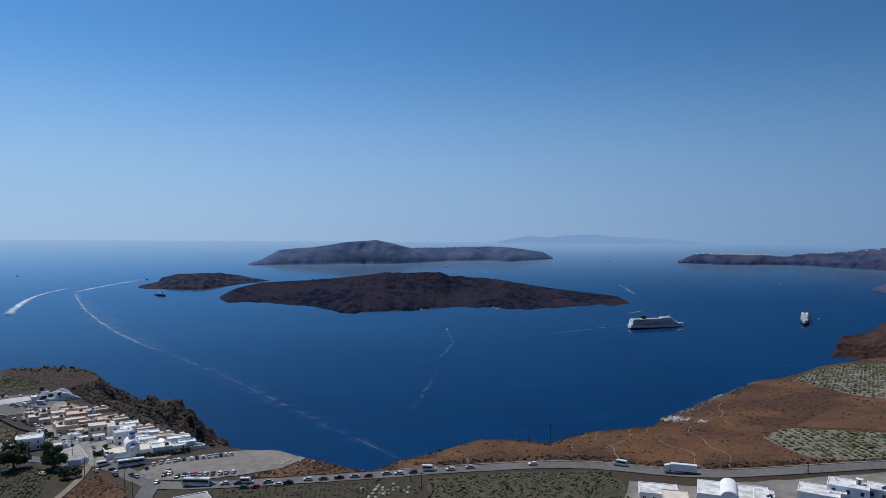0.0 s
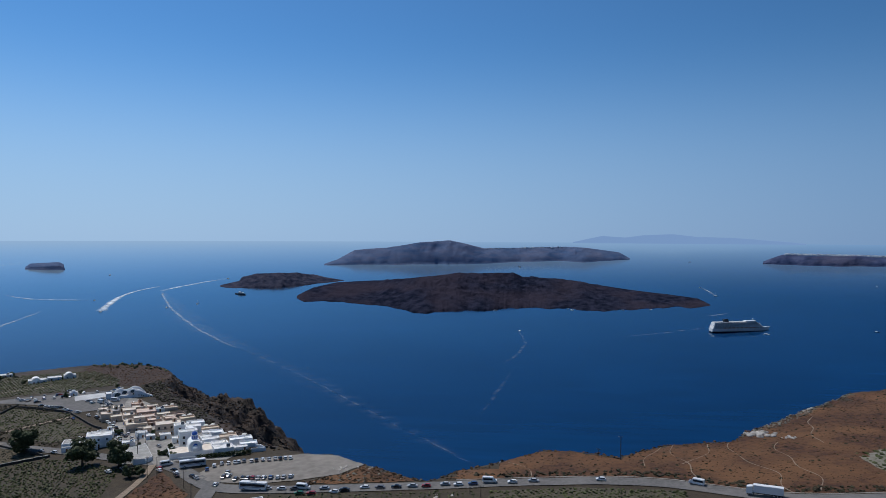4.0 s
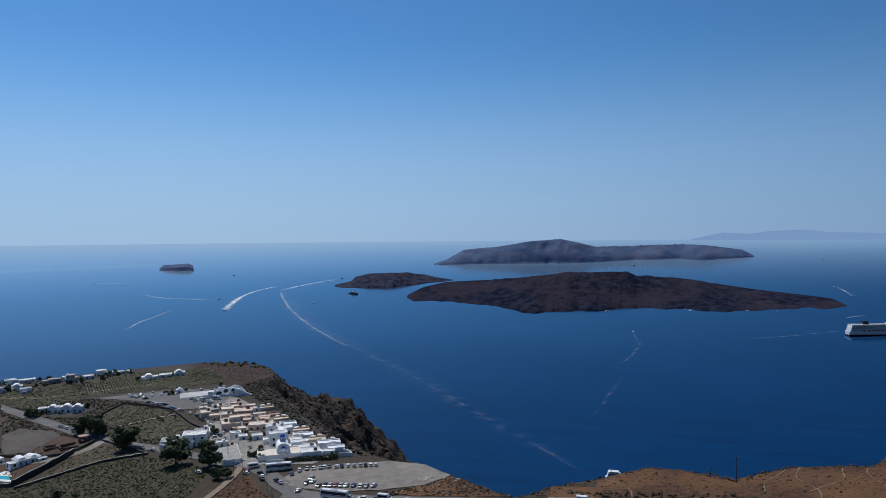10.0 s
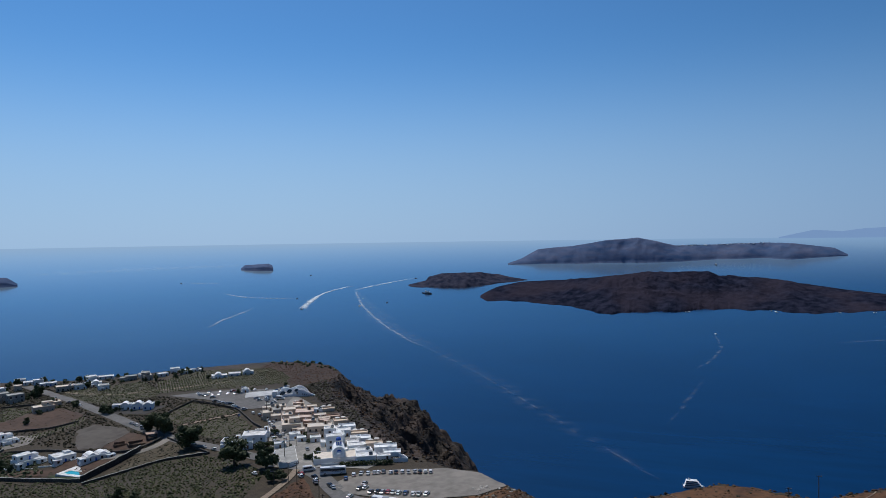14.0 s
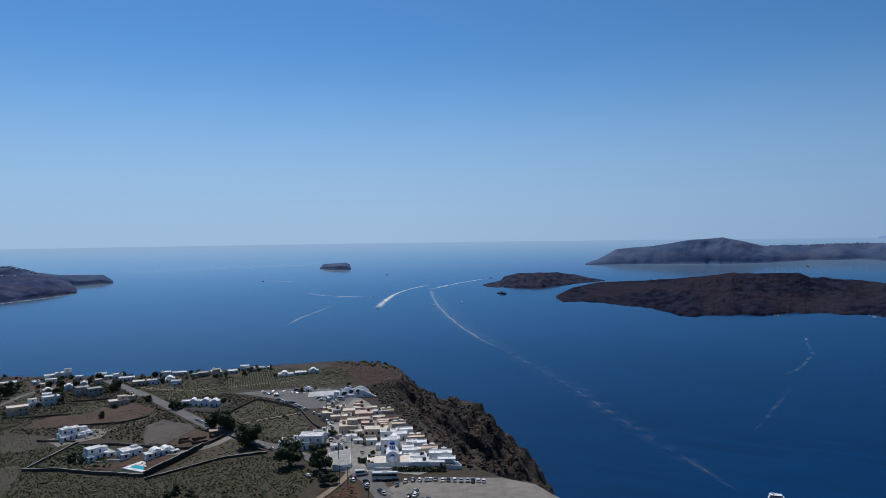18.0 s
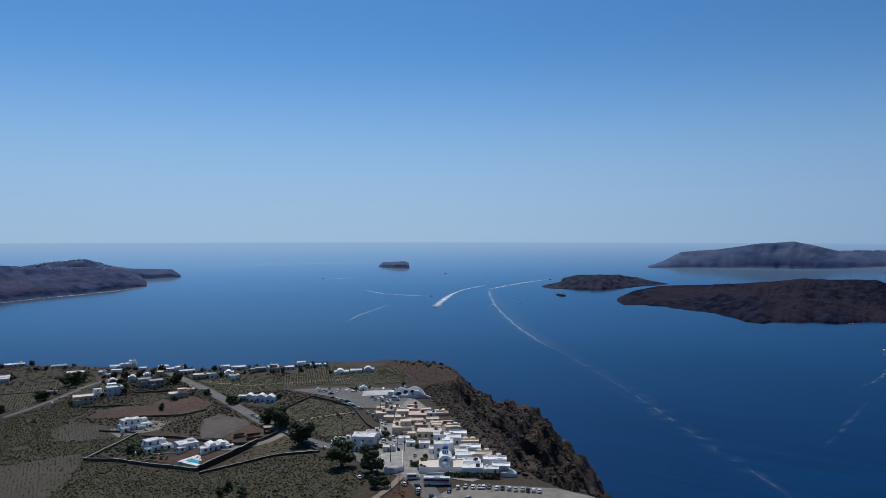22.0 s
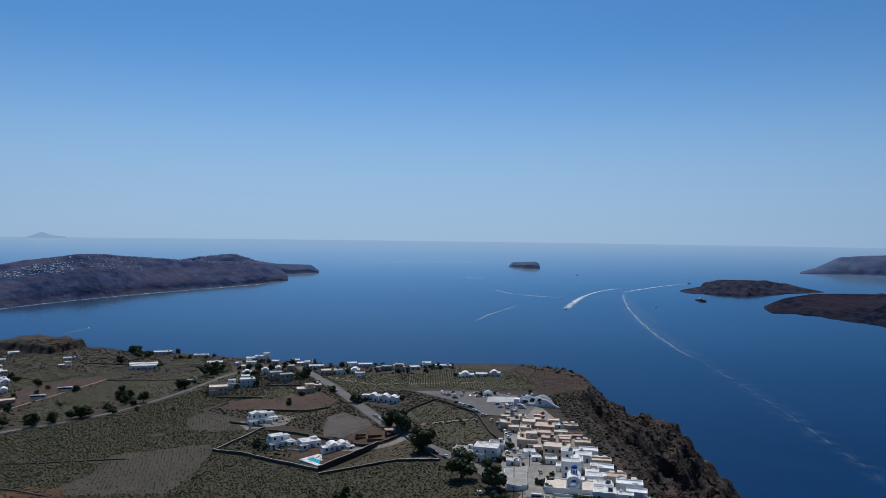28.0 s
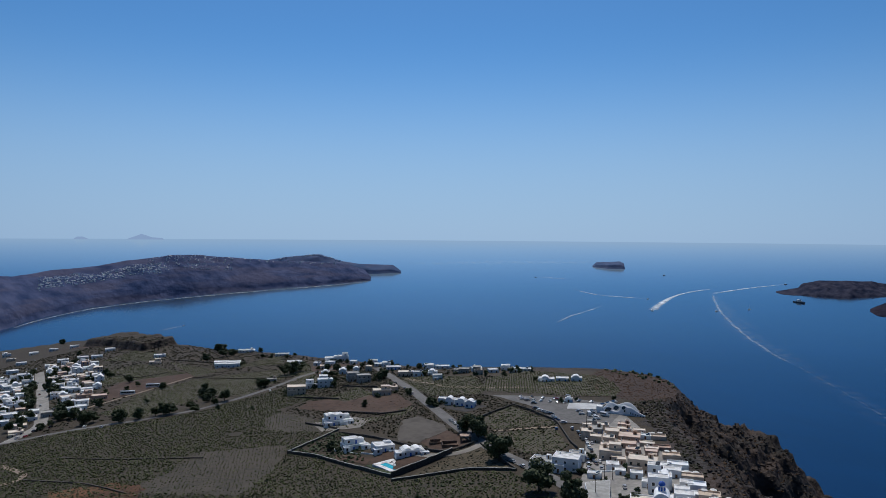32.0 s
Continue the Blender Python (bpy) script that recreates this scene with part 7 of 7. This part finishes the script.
for key, pts in WALLS.items():
    if len(pts) > 1:
        stone_wall(pts, {"ring_b": 1.8, "ring_c": 3.2, "wall_m": 0.6, "wall_n": 0.8, "wall_k": 0.8, "wall_l": 0.8, "wall_q": 0.8}.get(key, 1.3), 0.7, key.startswith("ring") or key == "wall_d")

# ---- vehicles ----
CARS = {c: make_car(c, c in ("white", "red", "blue", "green")) for c in PAINT}
for c, ob in CARS.items():
    ob.matrix_basis = pose(0, 0, 0)
used = set()


def place_car(x, y, turn, colour):
    m = pose(x, y, ground_z(x, y) + 0.36, 0, 0, turn)
    if colour not in used:
        used.add(colour)
        CARS[colour].matrix_basis = m
        return CARS[colour]
    return copy_thing(CARS[colour], m)


def heading(x, y, line):
    best, turn = 1e9, 0
    for (ax, ay), (bx, by) in zip(line, line[1:]):
        d = math.hypot(x - (ax + bx) / 2, y - (ay + by) / 2)
        if d < best:
            best, turn = d, math.degrees(math.atan2(by - ay, bx - ax))
    return turn


TINTS = ["white", "white", "silver", "black", "white", "grey", "silver", "red", "white", "blue", "black", "white", "silver", "grey"]
k = 0
for cars, line, across in ((QUEUE, MAIN_ROAD, 0), (JUNCTION, MAIN_ROAD, 0), (WEST_ROAD_CARS, WEST_ROAD, 0), (LANE_CARS, STREET, 0), (TOWN_CARS, TOWN_STREET, 0), (BACK_ROW, [(-152, 347), (-111, 365)], 90), (FRONT_ROW, [(-142, 327), (-84, 334)], 90), (UPPER_LOT, [(-345, 466), (-300, 447)], 70)):
    for x, y in cars:
        place_car(x, y, heading(x, y, line) + across + rnd.uniform(-5, 5), {16: "green", 17: "red"}.get(k, TINTS[(k * 5 + k // 3) % len(TINTS)]))
        k += 1
for r_, (ax, ay, bx, by) in enumerate(((-362, 480, -318, 503), (-352, 474, -322, 490), (-300, 482, -286, 470))):
    for j in range(7):
        if rnd.random() < 0.8:
            u = (j + rnd.uniform(-0.15, 0.15)) / 6
            place_car(ax + (bx - ax) * u, ay + (by - ay) * u, math.degrees(math.atan2(by - ay, bx - ax)) + 90 + rnd.uniform(-8, 8), TINTS[(3 * j + 5 * r_) % len(TINTS)])
for c in list(CARS):
    if c not in used:
        place_car(-120 + 2 * len(used), 345, 20, c)
lorry = thing("lorry", "long white articulated lorry on the main road", "lorry", "buses and vans")
trailer = part("trailer", beveled("trailer", *box(-6.6, -1.25, 1.1, 4.0, 1.25, 3.95), PAINT["white"], 0.06), lorry)
part("stripe", mesh_of("stripe", *box(-5.6, -1.27, 2.3, 3.0, -1.251, 2.45), PAINT["grey"]), trailer)
part("chassis", mesh_of("chassis", *box(-6.4, -1.1, 0.75, 6.0, 1.1, 1.08), PAINT["black"]), lorry)
cab = part("cab", beveled("cab", *prism([(4.3, 0.5), (6.6, 0.5), (6.65, 1.9), (6.35, 3.0), (4.3, 3.5)], -1.22, 1.22), PAINT["white"], 0.1), lorry)
part("windscreen", mesh_of("windscreen", *box(6.42, -1.05, 1.95, 6.66, 1.05, 2.8), glass), cab)
for wx in (-5.6, -4.4, -3.2, 4.4, 5.7):
    for wy in (-1.05, 1.05):
        wheel_onto(lorry, wx, wy, 0.5)
lorry.matrix_basis = pose(94, 298.5, ground_z(94, 298.5) + 0.35, 0, 0, heading(94, 297, MAIN_ROAD))
coach = make_bus("coach", "white", 12.5, 3.6, "white and blue coach queueing on the main road", PAINT["blue"])
coach.matrix_basis = pose(-118, 314.5, ground_z(-118, 314.5) + 0.35, 0, 0, heading(-118, 315, MAIN_ROAD))
for x, y, turn in ((-163, 347, 30), (-681, 297, 62), (-690, 322, 66)):
    copy_thing(coach, pose(x, y, ground_z(x, y) + 0.4, 0, 0, turn))
van = make_bus("minibus", "white", 6.2, 2.6, "white minibus on the road")
van.matrix_basis = pose(72, 313, ground_z(72, 313) + 0.35, 0, 0, heading(72, 313, MAIN_ROAD))
for x, y, turn in ((-288, 480, 10), (-296, 474, 140), (-13, 319, 0), (-178, 349, 40), (-95, 314.5, 0), (-335, 399, 25)):
    copy_thing(van, pose(x, y, ground_z(x, y) + 0.4, 0, 0, turn))

# ---- poles ----
pole_wood = mat("weathered_pole", (0.05, 0.04, 0.032), (0.09, 0.075, 0.06), scale=4, rough=0.8)
for x, y, h in POLES:
    ob = thing("utility_pole", "dark wooden utility pole with a cross-arm", "utility pole", "utility poles", pose(x, y, ground_z(x, y), 0, 0, rnd.uniform(-20, 20)))
    part("post", mesh_of("post", *lathe([(0.17, -1.0), (0.16, h * 0.5), (0.11, h)], 8), pole_wood), ob)
    part("cross_arm", mesh_of("cross_arm", *box(-1.1, -0.07, h - 0.6, 1.1, 0.07, h - 0.44), pole_wood), ob)
    for dx in (-1.0, -0.5, 0.5, 1.0):
        part("insulator", shared("insulator", lambda: lathe([(0.06, 0), (0.09, 0.1), (0.05, 0.25)], 8), concrete), ob, at=pose(dx, 0, h - 0.44))

# ---- trees, hedge and boulders ----
for rows in (TREES, TREES_B, FAR_TREES, FAR_TREES_B, VILLAGE_GREEN):
    for x, y, h in rows:
        tree(x, y, h, rnd, slim=False)
r = np.random.RandomState(8)
hv, hf = [], []
for k in range(1700):
    u = r.rand()
    px, py = -166 + 25 * u + r.normal(0, 0.35), 358.6 + 8.6 * u + r.normal(0, 0.5)
    p = np.array([px, py, ground_z(-166 + 25 * u, 358.6 + 8.6 * u) + 0.2 + 2.2 * r.rand()])
    a, b = r.normal(size=3) * 0.22, r.normal(size=3) * 0.22
    hv += [tuple(p - a), tuple(p - b), tuple(p + a), tuple(p + b)]
    hf.append((4 * k, 4 * k + 1, 4 * k + 2, 4 * k + 3))
hedge = new("hedge", mesh_of("hedge", hv, hf, leaf))
tagged(hedge, "dark green clipped hedge along the car park", "hedge")
pale_rock = mat("pale_boulder", (0.30, 0.27, 0.24), (0.45, 0.42, 0.38), scale=0.8, detail=7, bump=0.1, rand=0.2)


def boulder_mesh(seed):
    bm = bmesh.new()
    bmesh.ops.create_icosphere(bm, subdivisions=2, radius=1)
    for v in bm.verts:
        v.co *= 1 + 0.35 * noise.noise(v.co * 1.3 + Vector((seed, 0, 0)))
        v.co.z *= 0.65
    me = bpy.data.meshes.new("boulder")
    bm.to_mesh(me)
    bm.free()
    me.materials.append(pale_rock)
    return me


ROCKS = [boulder_mesh(s * 3.7) for s in range(4)]
for cx, cy, sx, sy, n_, size in ((-32, 297, 9, 9, 45, 0.8), (120, 388, 9, 5, 26, 1.5), (131, 380, 5, 3, 10, 1.0), (-84, 342, 4, 5, 14, 0.9), (-70, 343, 8, 4, 16, 0.7), (160, 446, 8, 5, 12, 1.1), (-20, 350, 5, 3, 8, 0.6)):
    for _ in range(n_):
        x, y = cx + rnd.gauss(0, sx * 0.5), cy + rnd.gauss(0, sy * 0.5)
        s = size * rnd.uniform(0.4, 1.2)
        ob = new("boulder", ROCKS[rnd.randrange(4)])
        ob.matrix_basis = pose(x, y, ground_z(x, y) + s * 0.2, rnd.uniform(-15, 15), 0, rnd.uniform(0, 360)) @ Matrix.Diagonal((s, s, s, 1))
        tagged(ob, "pale weathered boulder lying on dry ground", "boulder", "boulders")

# ---- wakes ----
def foam_mat(strength):
    m = bpy.data.materials.new("sea_foam")
    m.use_nodes = True
    n, l = m.node_tree.nodes, m.node_tree.links
    p = n["Principled BSDF"]
    p.inputs["Base Color"].default_value = (0.75, 0.8, 0.84, 1)
    p.inputs["Roughness"].default_value = 0.7
    geo = n.new("ShaderNodeNewGeometry")
    tx = n.new("ShaderNodeTexNoise")
    tx.inputs["Scale"].default_value, tx.inputs["Detail"].default_value = 0.035, 6
    l.new(geo.outputs["Position"], tx.inputs["Vector"])
    uv = n.new("ShaderNodeAttribute")
    uv.attribute_name = "edge"
    mr = n.new("ShaderNodeMapRange")
    mr.inputs["From Min"].default_value, mr.inputs["From Max"].default_value = (0.22, 0.60) if strength > 0.25 else (0.44, 0.68)
    mr.inputs["To Max"].default_value = strength
    l.new(tx.outputs["Fac"], mr.inputs["Value"])
    mu = n.new("ShaderNodeMath")
    mu.operation = "MULTIPLY"
    l.new(mr.outputs[0], mu.inputs[0])
    l.new(uv.outputs["Fac"], mu.inputs[1])
    tr = n.new("ShaderNodeBsdfTransparent")
    mx = n.new("ShaderNodeMixShader")
    l.new(mu.outputs[0], mx.inputs[0])
    l.new(tr.outputs[0], mx.inputs[1])
    l.new(p.outputs[0], mx.inputs[2])
    l.new(mx.outputs[0], n["Material Output"].inputs["Surface"])
    return m


def wake(rows, strength, label="white foamy wake of a boat"):
    p = resample([(a, b) for a, b, _ in rows], 30.0)
    wd = np.interp(np.linspace(0, len(rows) - 1, len(p)), np.arange(len(rows)), [c for *_, c in rows])
    if strength < 0.45 and len(p) > 3:      # old foam drifts off the boat's line
        p[1:-1] += 4 * np.stack([value_noise(p[1:-1, 0] / 45, p[1:-1, 1] / 45, 5), value_noise(p[1:-1, 0] / 45, p[1:-1, 1] / 45, 6)], 1)
    t = np.gradient(p, axis=0)
    t /= np.hypot(t[:, 0], t[:, 1])[:, None] + 1e-9
    s = np.linspace(-1, 1, 7)
    wd = wd * (1 + 0.3 * value_noise(np.arange(len(p)) * 0.6, np.zeros(len(p)), 4))
    X, Y = p[:, :1] - t[:, 1:] * s * wd[:, None], p[:, 1:] + t[:, :1] * s * wd[:, None]
    me = grid_mesh("wake", X, Y, sea_z(X, Y) + 0.9, foam_mat(strength))
    at = me.attributes.new("edge", "FLOAT", "POINT")
    ends = np.clip(np.minimum(np.arange(len(p)), np.arange(len(p))[::-1]) / 2.0, 0.25, 1)
    at.data.foreach_set("value", ((1 - np.abs(s[None]) ** 1.5) * ends[:, None]).ravel())
    ob = new("wake", me)
    return tagged(ob, label, "wake", kind="structure")


for key, (strength, rows) in WAKES.items():
    wake(rows, strength, "pale streak of ruffled water" if key in ("streak", "second_tail", "second_haze") else "white foamy wake of a boat")

# ---- boats ----
boat_white = mat("white_hull", (0.70, 0.71, 0.72), (0.76, 0.77, 0.78), rough=0.4, scale=0.3)
boat_dark = mat("dark_hull", (0.03, 0.035, 0.05), (0.05, 0.06, 0.08), rough=0.4, scale=0.3)
deck_grey = mat("ship_deck", (0.40, 0.40, 0.40), (0.5, 0.5, 0.49), rough=0.7, scale=0.1)


def hull(L, B, D, stern=0.85):
    """A ship's hull with a pointed bow, sheer and flare."""
    st, V, F = 12, [], []
    for i in range(st + 1):
        u = i / st
        x = -L / 2 + L * u
        b = B / 2 * (stern + (1 - stern) * min(1, u * 4)) * (1 if u < 0.65 else max(0.02, 1 - ((u - 0.65) / 0.35) ** 1.8))
        top = D * (1 + 0.25 * max(0, u - 0.6) / 0.4)
        xb = x - (0.06 * L * max(0, u - 0.8) / 0.2)
        V += [(xb, -b * 0.7, -1.5), (x, -b, top), (x, b, top), (xb, b * 0.7, -1.5)]
    for i in range(st):
        F += [(4 * i + j, 4 * i + 4 + j, 4 * i + 5 + j, 4 * i + 1 + j) for j in range(3)]
    return V, F + [(0, 1, 2, 3), tuple(4 * st + j for j in (3, 2, 1, 0))]


def boat(kind, x, y, L, tint):
    z = float(sea_z(np.array(x), np.array(y)))
    words = {"speedboat": " motor boat under way on the sea", "sailing_boat": " sailing boat with bare mast", "ferry": " ferry with tall superstructure at sea", "cargo_ship": " cargo ship at sea"}[kind]
    ob = thing(kind, ("small " if L < 30 else "") + tint + words, "boat" if L < 30 else "ship", "boats", pose(x, y, z, 0, 0, rnd.uniform(0, 360) if kind != "ferry" else 170))
    hm = boat_white if tint == "white" else boat_dark
    B = L * (0.28 if L < 30 else 0.2)
    part("hull", mesh_of("hull", *hull(L, B, L * 0.09), hm), ob)
    part("cabin", beveled("cabin", *prism([(-L * 0.3, L * 0.08), (L * 0.2, L * 0.08), (L * 0.12, L * 0.19), (-L * 0.3, L * 0.19)], -B * 0.36, B * 0.36), boat_white, L * 0.008), ob)
    part("cabin_window", mesh_of("cabin_window", *box(-L * 0.27, -B * 0.37, L * 0.12, L * 0.13, B * 0.37, L * 0.155), glass), ob)
    if kind == "sailing_boat":
        part("mast", mesh_of("mast", *lathe([(L * 0.012, L * 0.09), (L * 0.006, L * 1.1)], 6), boat_white), ob)
    if L > 25:
        part("bridge", beveled("bridge", *box(-L * 0.05, -B * 0.4, L * 0.19, L * 0.1, B * 0.4, L * 0.25), boat_white, L * 0.005), ob)
        part("funnel", mesh_of("funnel", *lathe([(L * 0.03, L * 0.19), (L * 0.025, L * 0.29)], 10, -L * 0.18), hm), ob)
    return ob


for row in BOATS:
    boat(*row)
fz = float(sea_z(np.array(-34), np.array(1036)))
car_ferry = thing("car_ferry", "white three-decked ferry close under the cliff", "ship", "boats", pose(-34, 1036, fz, 0, 0, 8))
part("hull", mesh_of("hull", *hull(27, 9, 2.6, 0.95), boat_white), car_ferry)
for k in range(3):
    dk = part("deck", beveled("deck", *box(-11.5 + 0.8 * k, -4.2, 2.6 + 2.5 * k, 9 - 2.2 * k, 4.2, 4.9 + 2.5 * k), boat_white, 0.15, 1), car_ferry)
    part("window_band", mesh_of("window_band", *box(-11.0 + 0.8 * k, -4.25, 3.3 + 2.5 * k, 8.4 - 2.2 * k, 4.25, 4.3 + 2.5 * k), glass), dk)
part("funnel", mesh_of("funnel", *lathe([(1.0, 10.0), (0.8, 12.4)], 10, -6), boat_white), car_ferry)


def cruise_ship(x, y, L, turn, label):
    ob = thing("cruise_ship", label, "cruise ship", "cruise ships", pose(x, y, float(sea_z(np.array(x), np.array(y))), 0, 0, turn))
    B = L * 0.125
    part("hull", mesh_of("hull", *hull(L, B, L * 0.055, 0.95), boat_white), ob)
    part("boot_stripe", mesh_of("boot_stripe", *hull(L * 1.001, B * 1.01, L * 0.008, 0.95), boat_dark), ob)
    for k in range(7):
        x0, x1 = -L * (0.485 - 0.004 * k), L * (0.36 - 0.018 * k)
        z0 = L * (0.055 + 0.0125 * k)
        b = B / 2 * (0.98 - 0.01 * k)
        part("deck", beveled("deck", *box(x0, -b, z0, x1, b, z0 + L * 0.0118), boat_white, L * 0.002, 1), ob)
        band = part("window_band", mesh_of("window_band", *box(x0 + 3, -b - 0.25, z0 + L * 0.003, x1 - 4, b + 0.25, z0 + L * 0.008), glass), ob)
        n_ = 26
        V, F = join(*[box(x0 + 4 + j * (x1 - x0 - 10) / n_, -b - 0.6, z0 + L * 0.001, x0 + 5 + j * (x1 - x0 - 10) / n_, b + 0.6, z0 + L * 0.0105) for j in range(n_)])
        part("balcony_front", mesh_of("balcony_front", V, F, boat_white), band)
    zt = L * 0.1425
    part("top_deck", beveled("top_deck", *box(-L * 0.45, -B * 0.42, zt, L * 0.24, B * 0.42, zt + L * 0.006), deck_grey, 0.4, 1), ob)
    part("sun_deck", beveled("sun_deck", *box(L * 0.06, -B * 0.4, zt + L * 0.006, L * 0.23, B * 0.4, zt + L * 0.022), boat_white, 0.5, 1), ob)
    part("bridge", beveled("bridge", *box(L * 0.25, -B * 0.56, L * 0.11, L * 0.275, B * 0.56, L * 0.128), boat_white, 0.4, 1), ob)
    part("funnel", beveled("funnel", *prism([(-L * 0.28, zt), (-L * 0.20, zt), (-L * 0.225, zt + L * 0.05), (-L * 0.30, zt + L * 0.045)], -B * 0.17, B * 0.17), boat_dark, 0.8), ob, "dark blue funnel")
    part("radar_mast", mesh_of("radar_mast", *join(lathe([(1.3, zt + L * 0.02), (0.5, zt + L * 0.06)], 8, L * 0.2), box(L * 0.2 - 0.5, -4, zt + L * 0.045, L * 0.2 + 0.5, 4, zt + L * 0.05)), boat_white), ob)
    for s in (-1, 1):
        for j in range(8):
            part("lifeboat", shared(("lifeboat", L), lambda: lathe([(0.4, -5), (1.7, -3.6), (1.9, 0), (1.7, 3.6), (0.4, 5)], 8), mat("lifeboat_orange", (0.45, 0.16, 0.05), (0.5, 0.2, 0.07), rough=0.5), True), ob, at=pose(-L * 0.3 + j * L * 0.07, s * (B / 2 + 1.4), L * 0.062, 0, 90, 0))
    return ob


cruise_ship(730, 2608, 230, 17, "large white cruise ship with dark funnel at anchor")
cruise_ship(1298, 2675, 186, 244, "white cruise ship seen end-on at anchor")

# ---- far towns ----
def far_town(name, grid, lo, hi, s0, s1, count, size, seed, label):
    """White houses of a distant town on an island's slope, joined."""
    X, Y, Z, A, S = grid
    r = np.random.RandomState(seed)
    ok = np.argwhere((A > lo) & (A < hi) & (S > s0) & (S < s1))
    V, F = [], []
    for q in ok[r.randint(0, len(ok), count)]:
        i, j = q
        u = r.rand()
        i2 = min(i + 1, X.shape[0] - 1)
        x, y, z = X[i, j] * (1 - u) + X[i2, j] * u, Y[i, j] * (1 - u) + Y[i2, j] * u, Z[i, j] * (1 - u) + Z[i2, j] * u
        w, d, h = size * r.uniform(0.6, 1.5), size * r.uniform(0.6, 1.2), size * r.uniform(0.25, 0.5)
        v, f = box(-w / 2, -d / 2, -2, w / 2, d / 2, h)
        a = r.rand() * 1.5
        c, s = math.cos(a), math.sin(a)
        F += [tuple(k + len(V) for k in g) for g in f]
        V += [(x + c * p - s * q_, y + s * p + c * q_, z + t) for p, q_, t in v]
    ob = new(name, mesh_of(name, V, F, white))
    return tagged(ob, label, "town", kind="stuff")


far_town("distant_town", RIDGE, -25.2, -18.6, 0.38, 0.54, 520, 5, 1, "white houses of a far town along the ridge")
far_town("distant_town", RIDGE, -31, -25.2, 0.44, 0.52, 60, 8, 2, "scattered white houses on the ridge")
far_town("distant_village", PENINSULA, 66.5, 72.5, 0.22, 0.5, 220, 5, 3, "white village on the peninsula's slope")
far_town("distant_village", PENINSULA, 71.5, 79.5, 0.2, 0.38, 480, 5, 4, "white village spread along the peninsula")
far_town("distant_village", PENINSULA, 58.5, 66.0, 0.42, 0.52, 40, 6, 5, "few white houses on the peninsula's crest")
far_town("distant_village", LONG, -2.5, 4.0, 0.44, 0.52, 70, 6, 6, "tiny white houses along the far island's crest")
far_town("distant_village", HEADLAND, 58, 63, 0.4, 0.55, 40, 6, 7, "tiny white houses on the far headland")
# surf line under the peninsula's cliffs
X, Y, Z, A, S = PENINSULA
j = 2
keep = (A[:, 0] > 56) & (A[:, 0] < 81)
sx_, sy_ = X[keep, j], Y[keep, j]
rad = np.hypot(sx_ - CX, sy_ - CY)
k_ = (rad - 26) / rad
wake([(CX + (a - CX) * q, CY + (b - CY) * q, 6) for a, b, q in list(zip(sx_, sy_, k_))[::6]], 0.4, "thin white surf under the peninsula's cliffs")
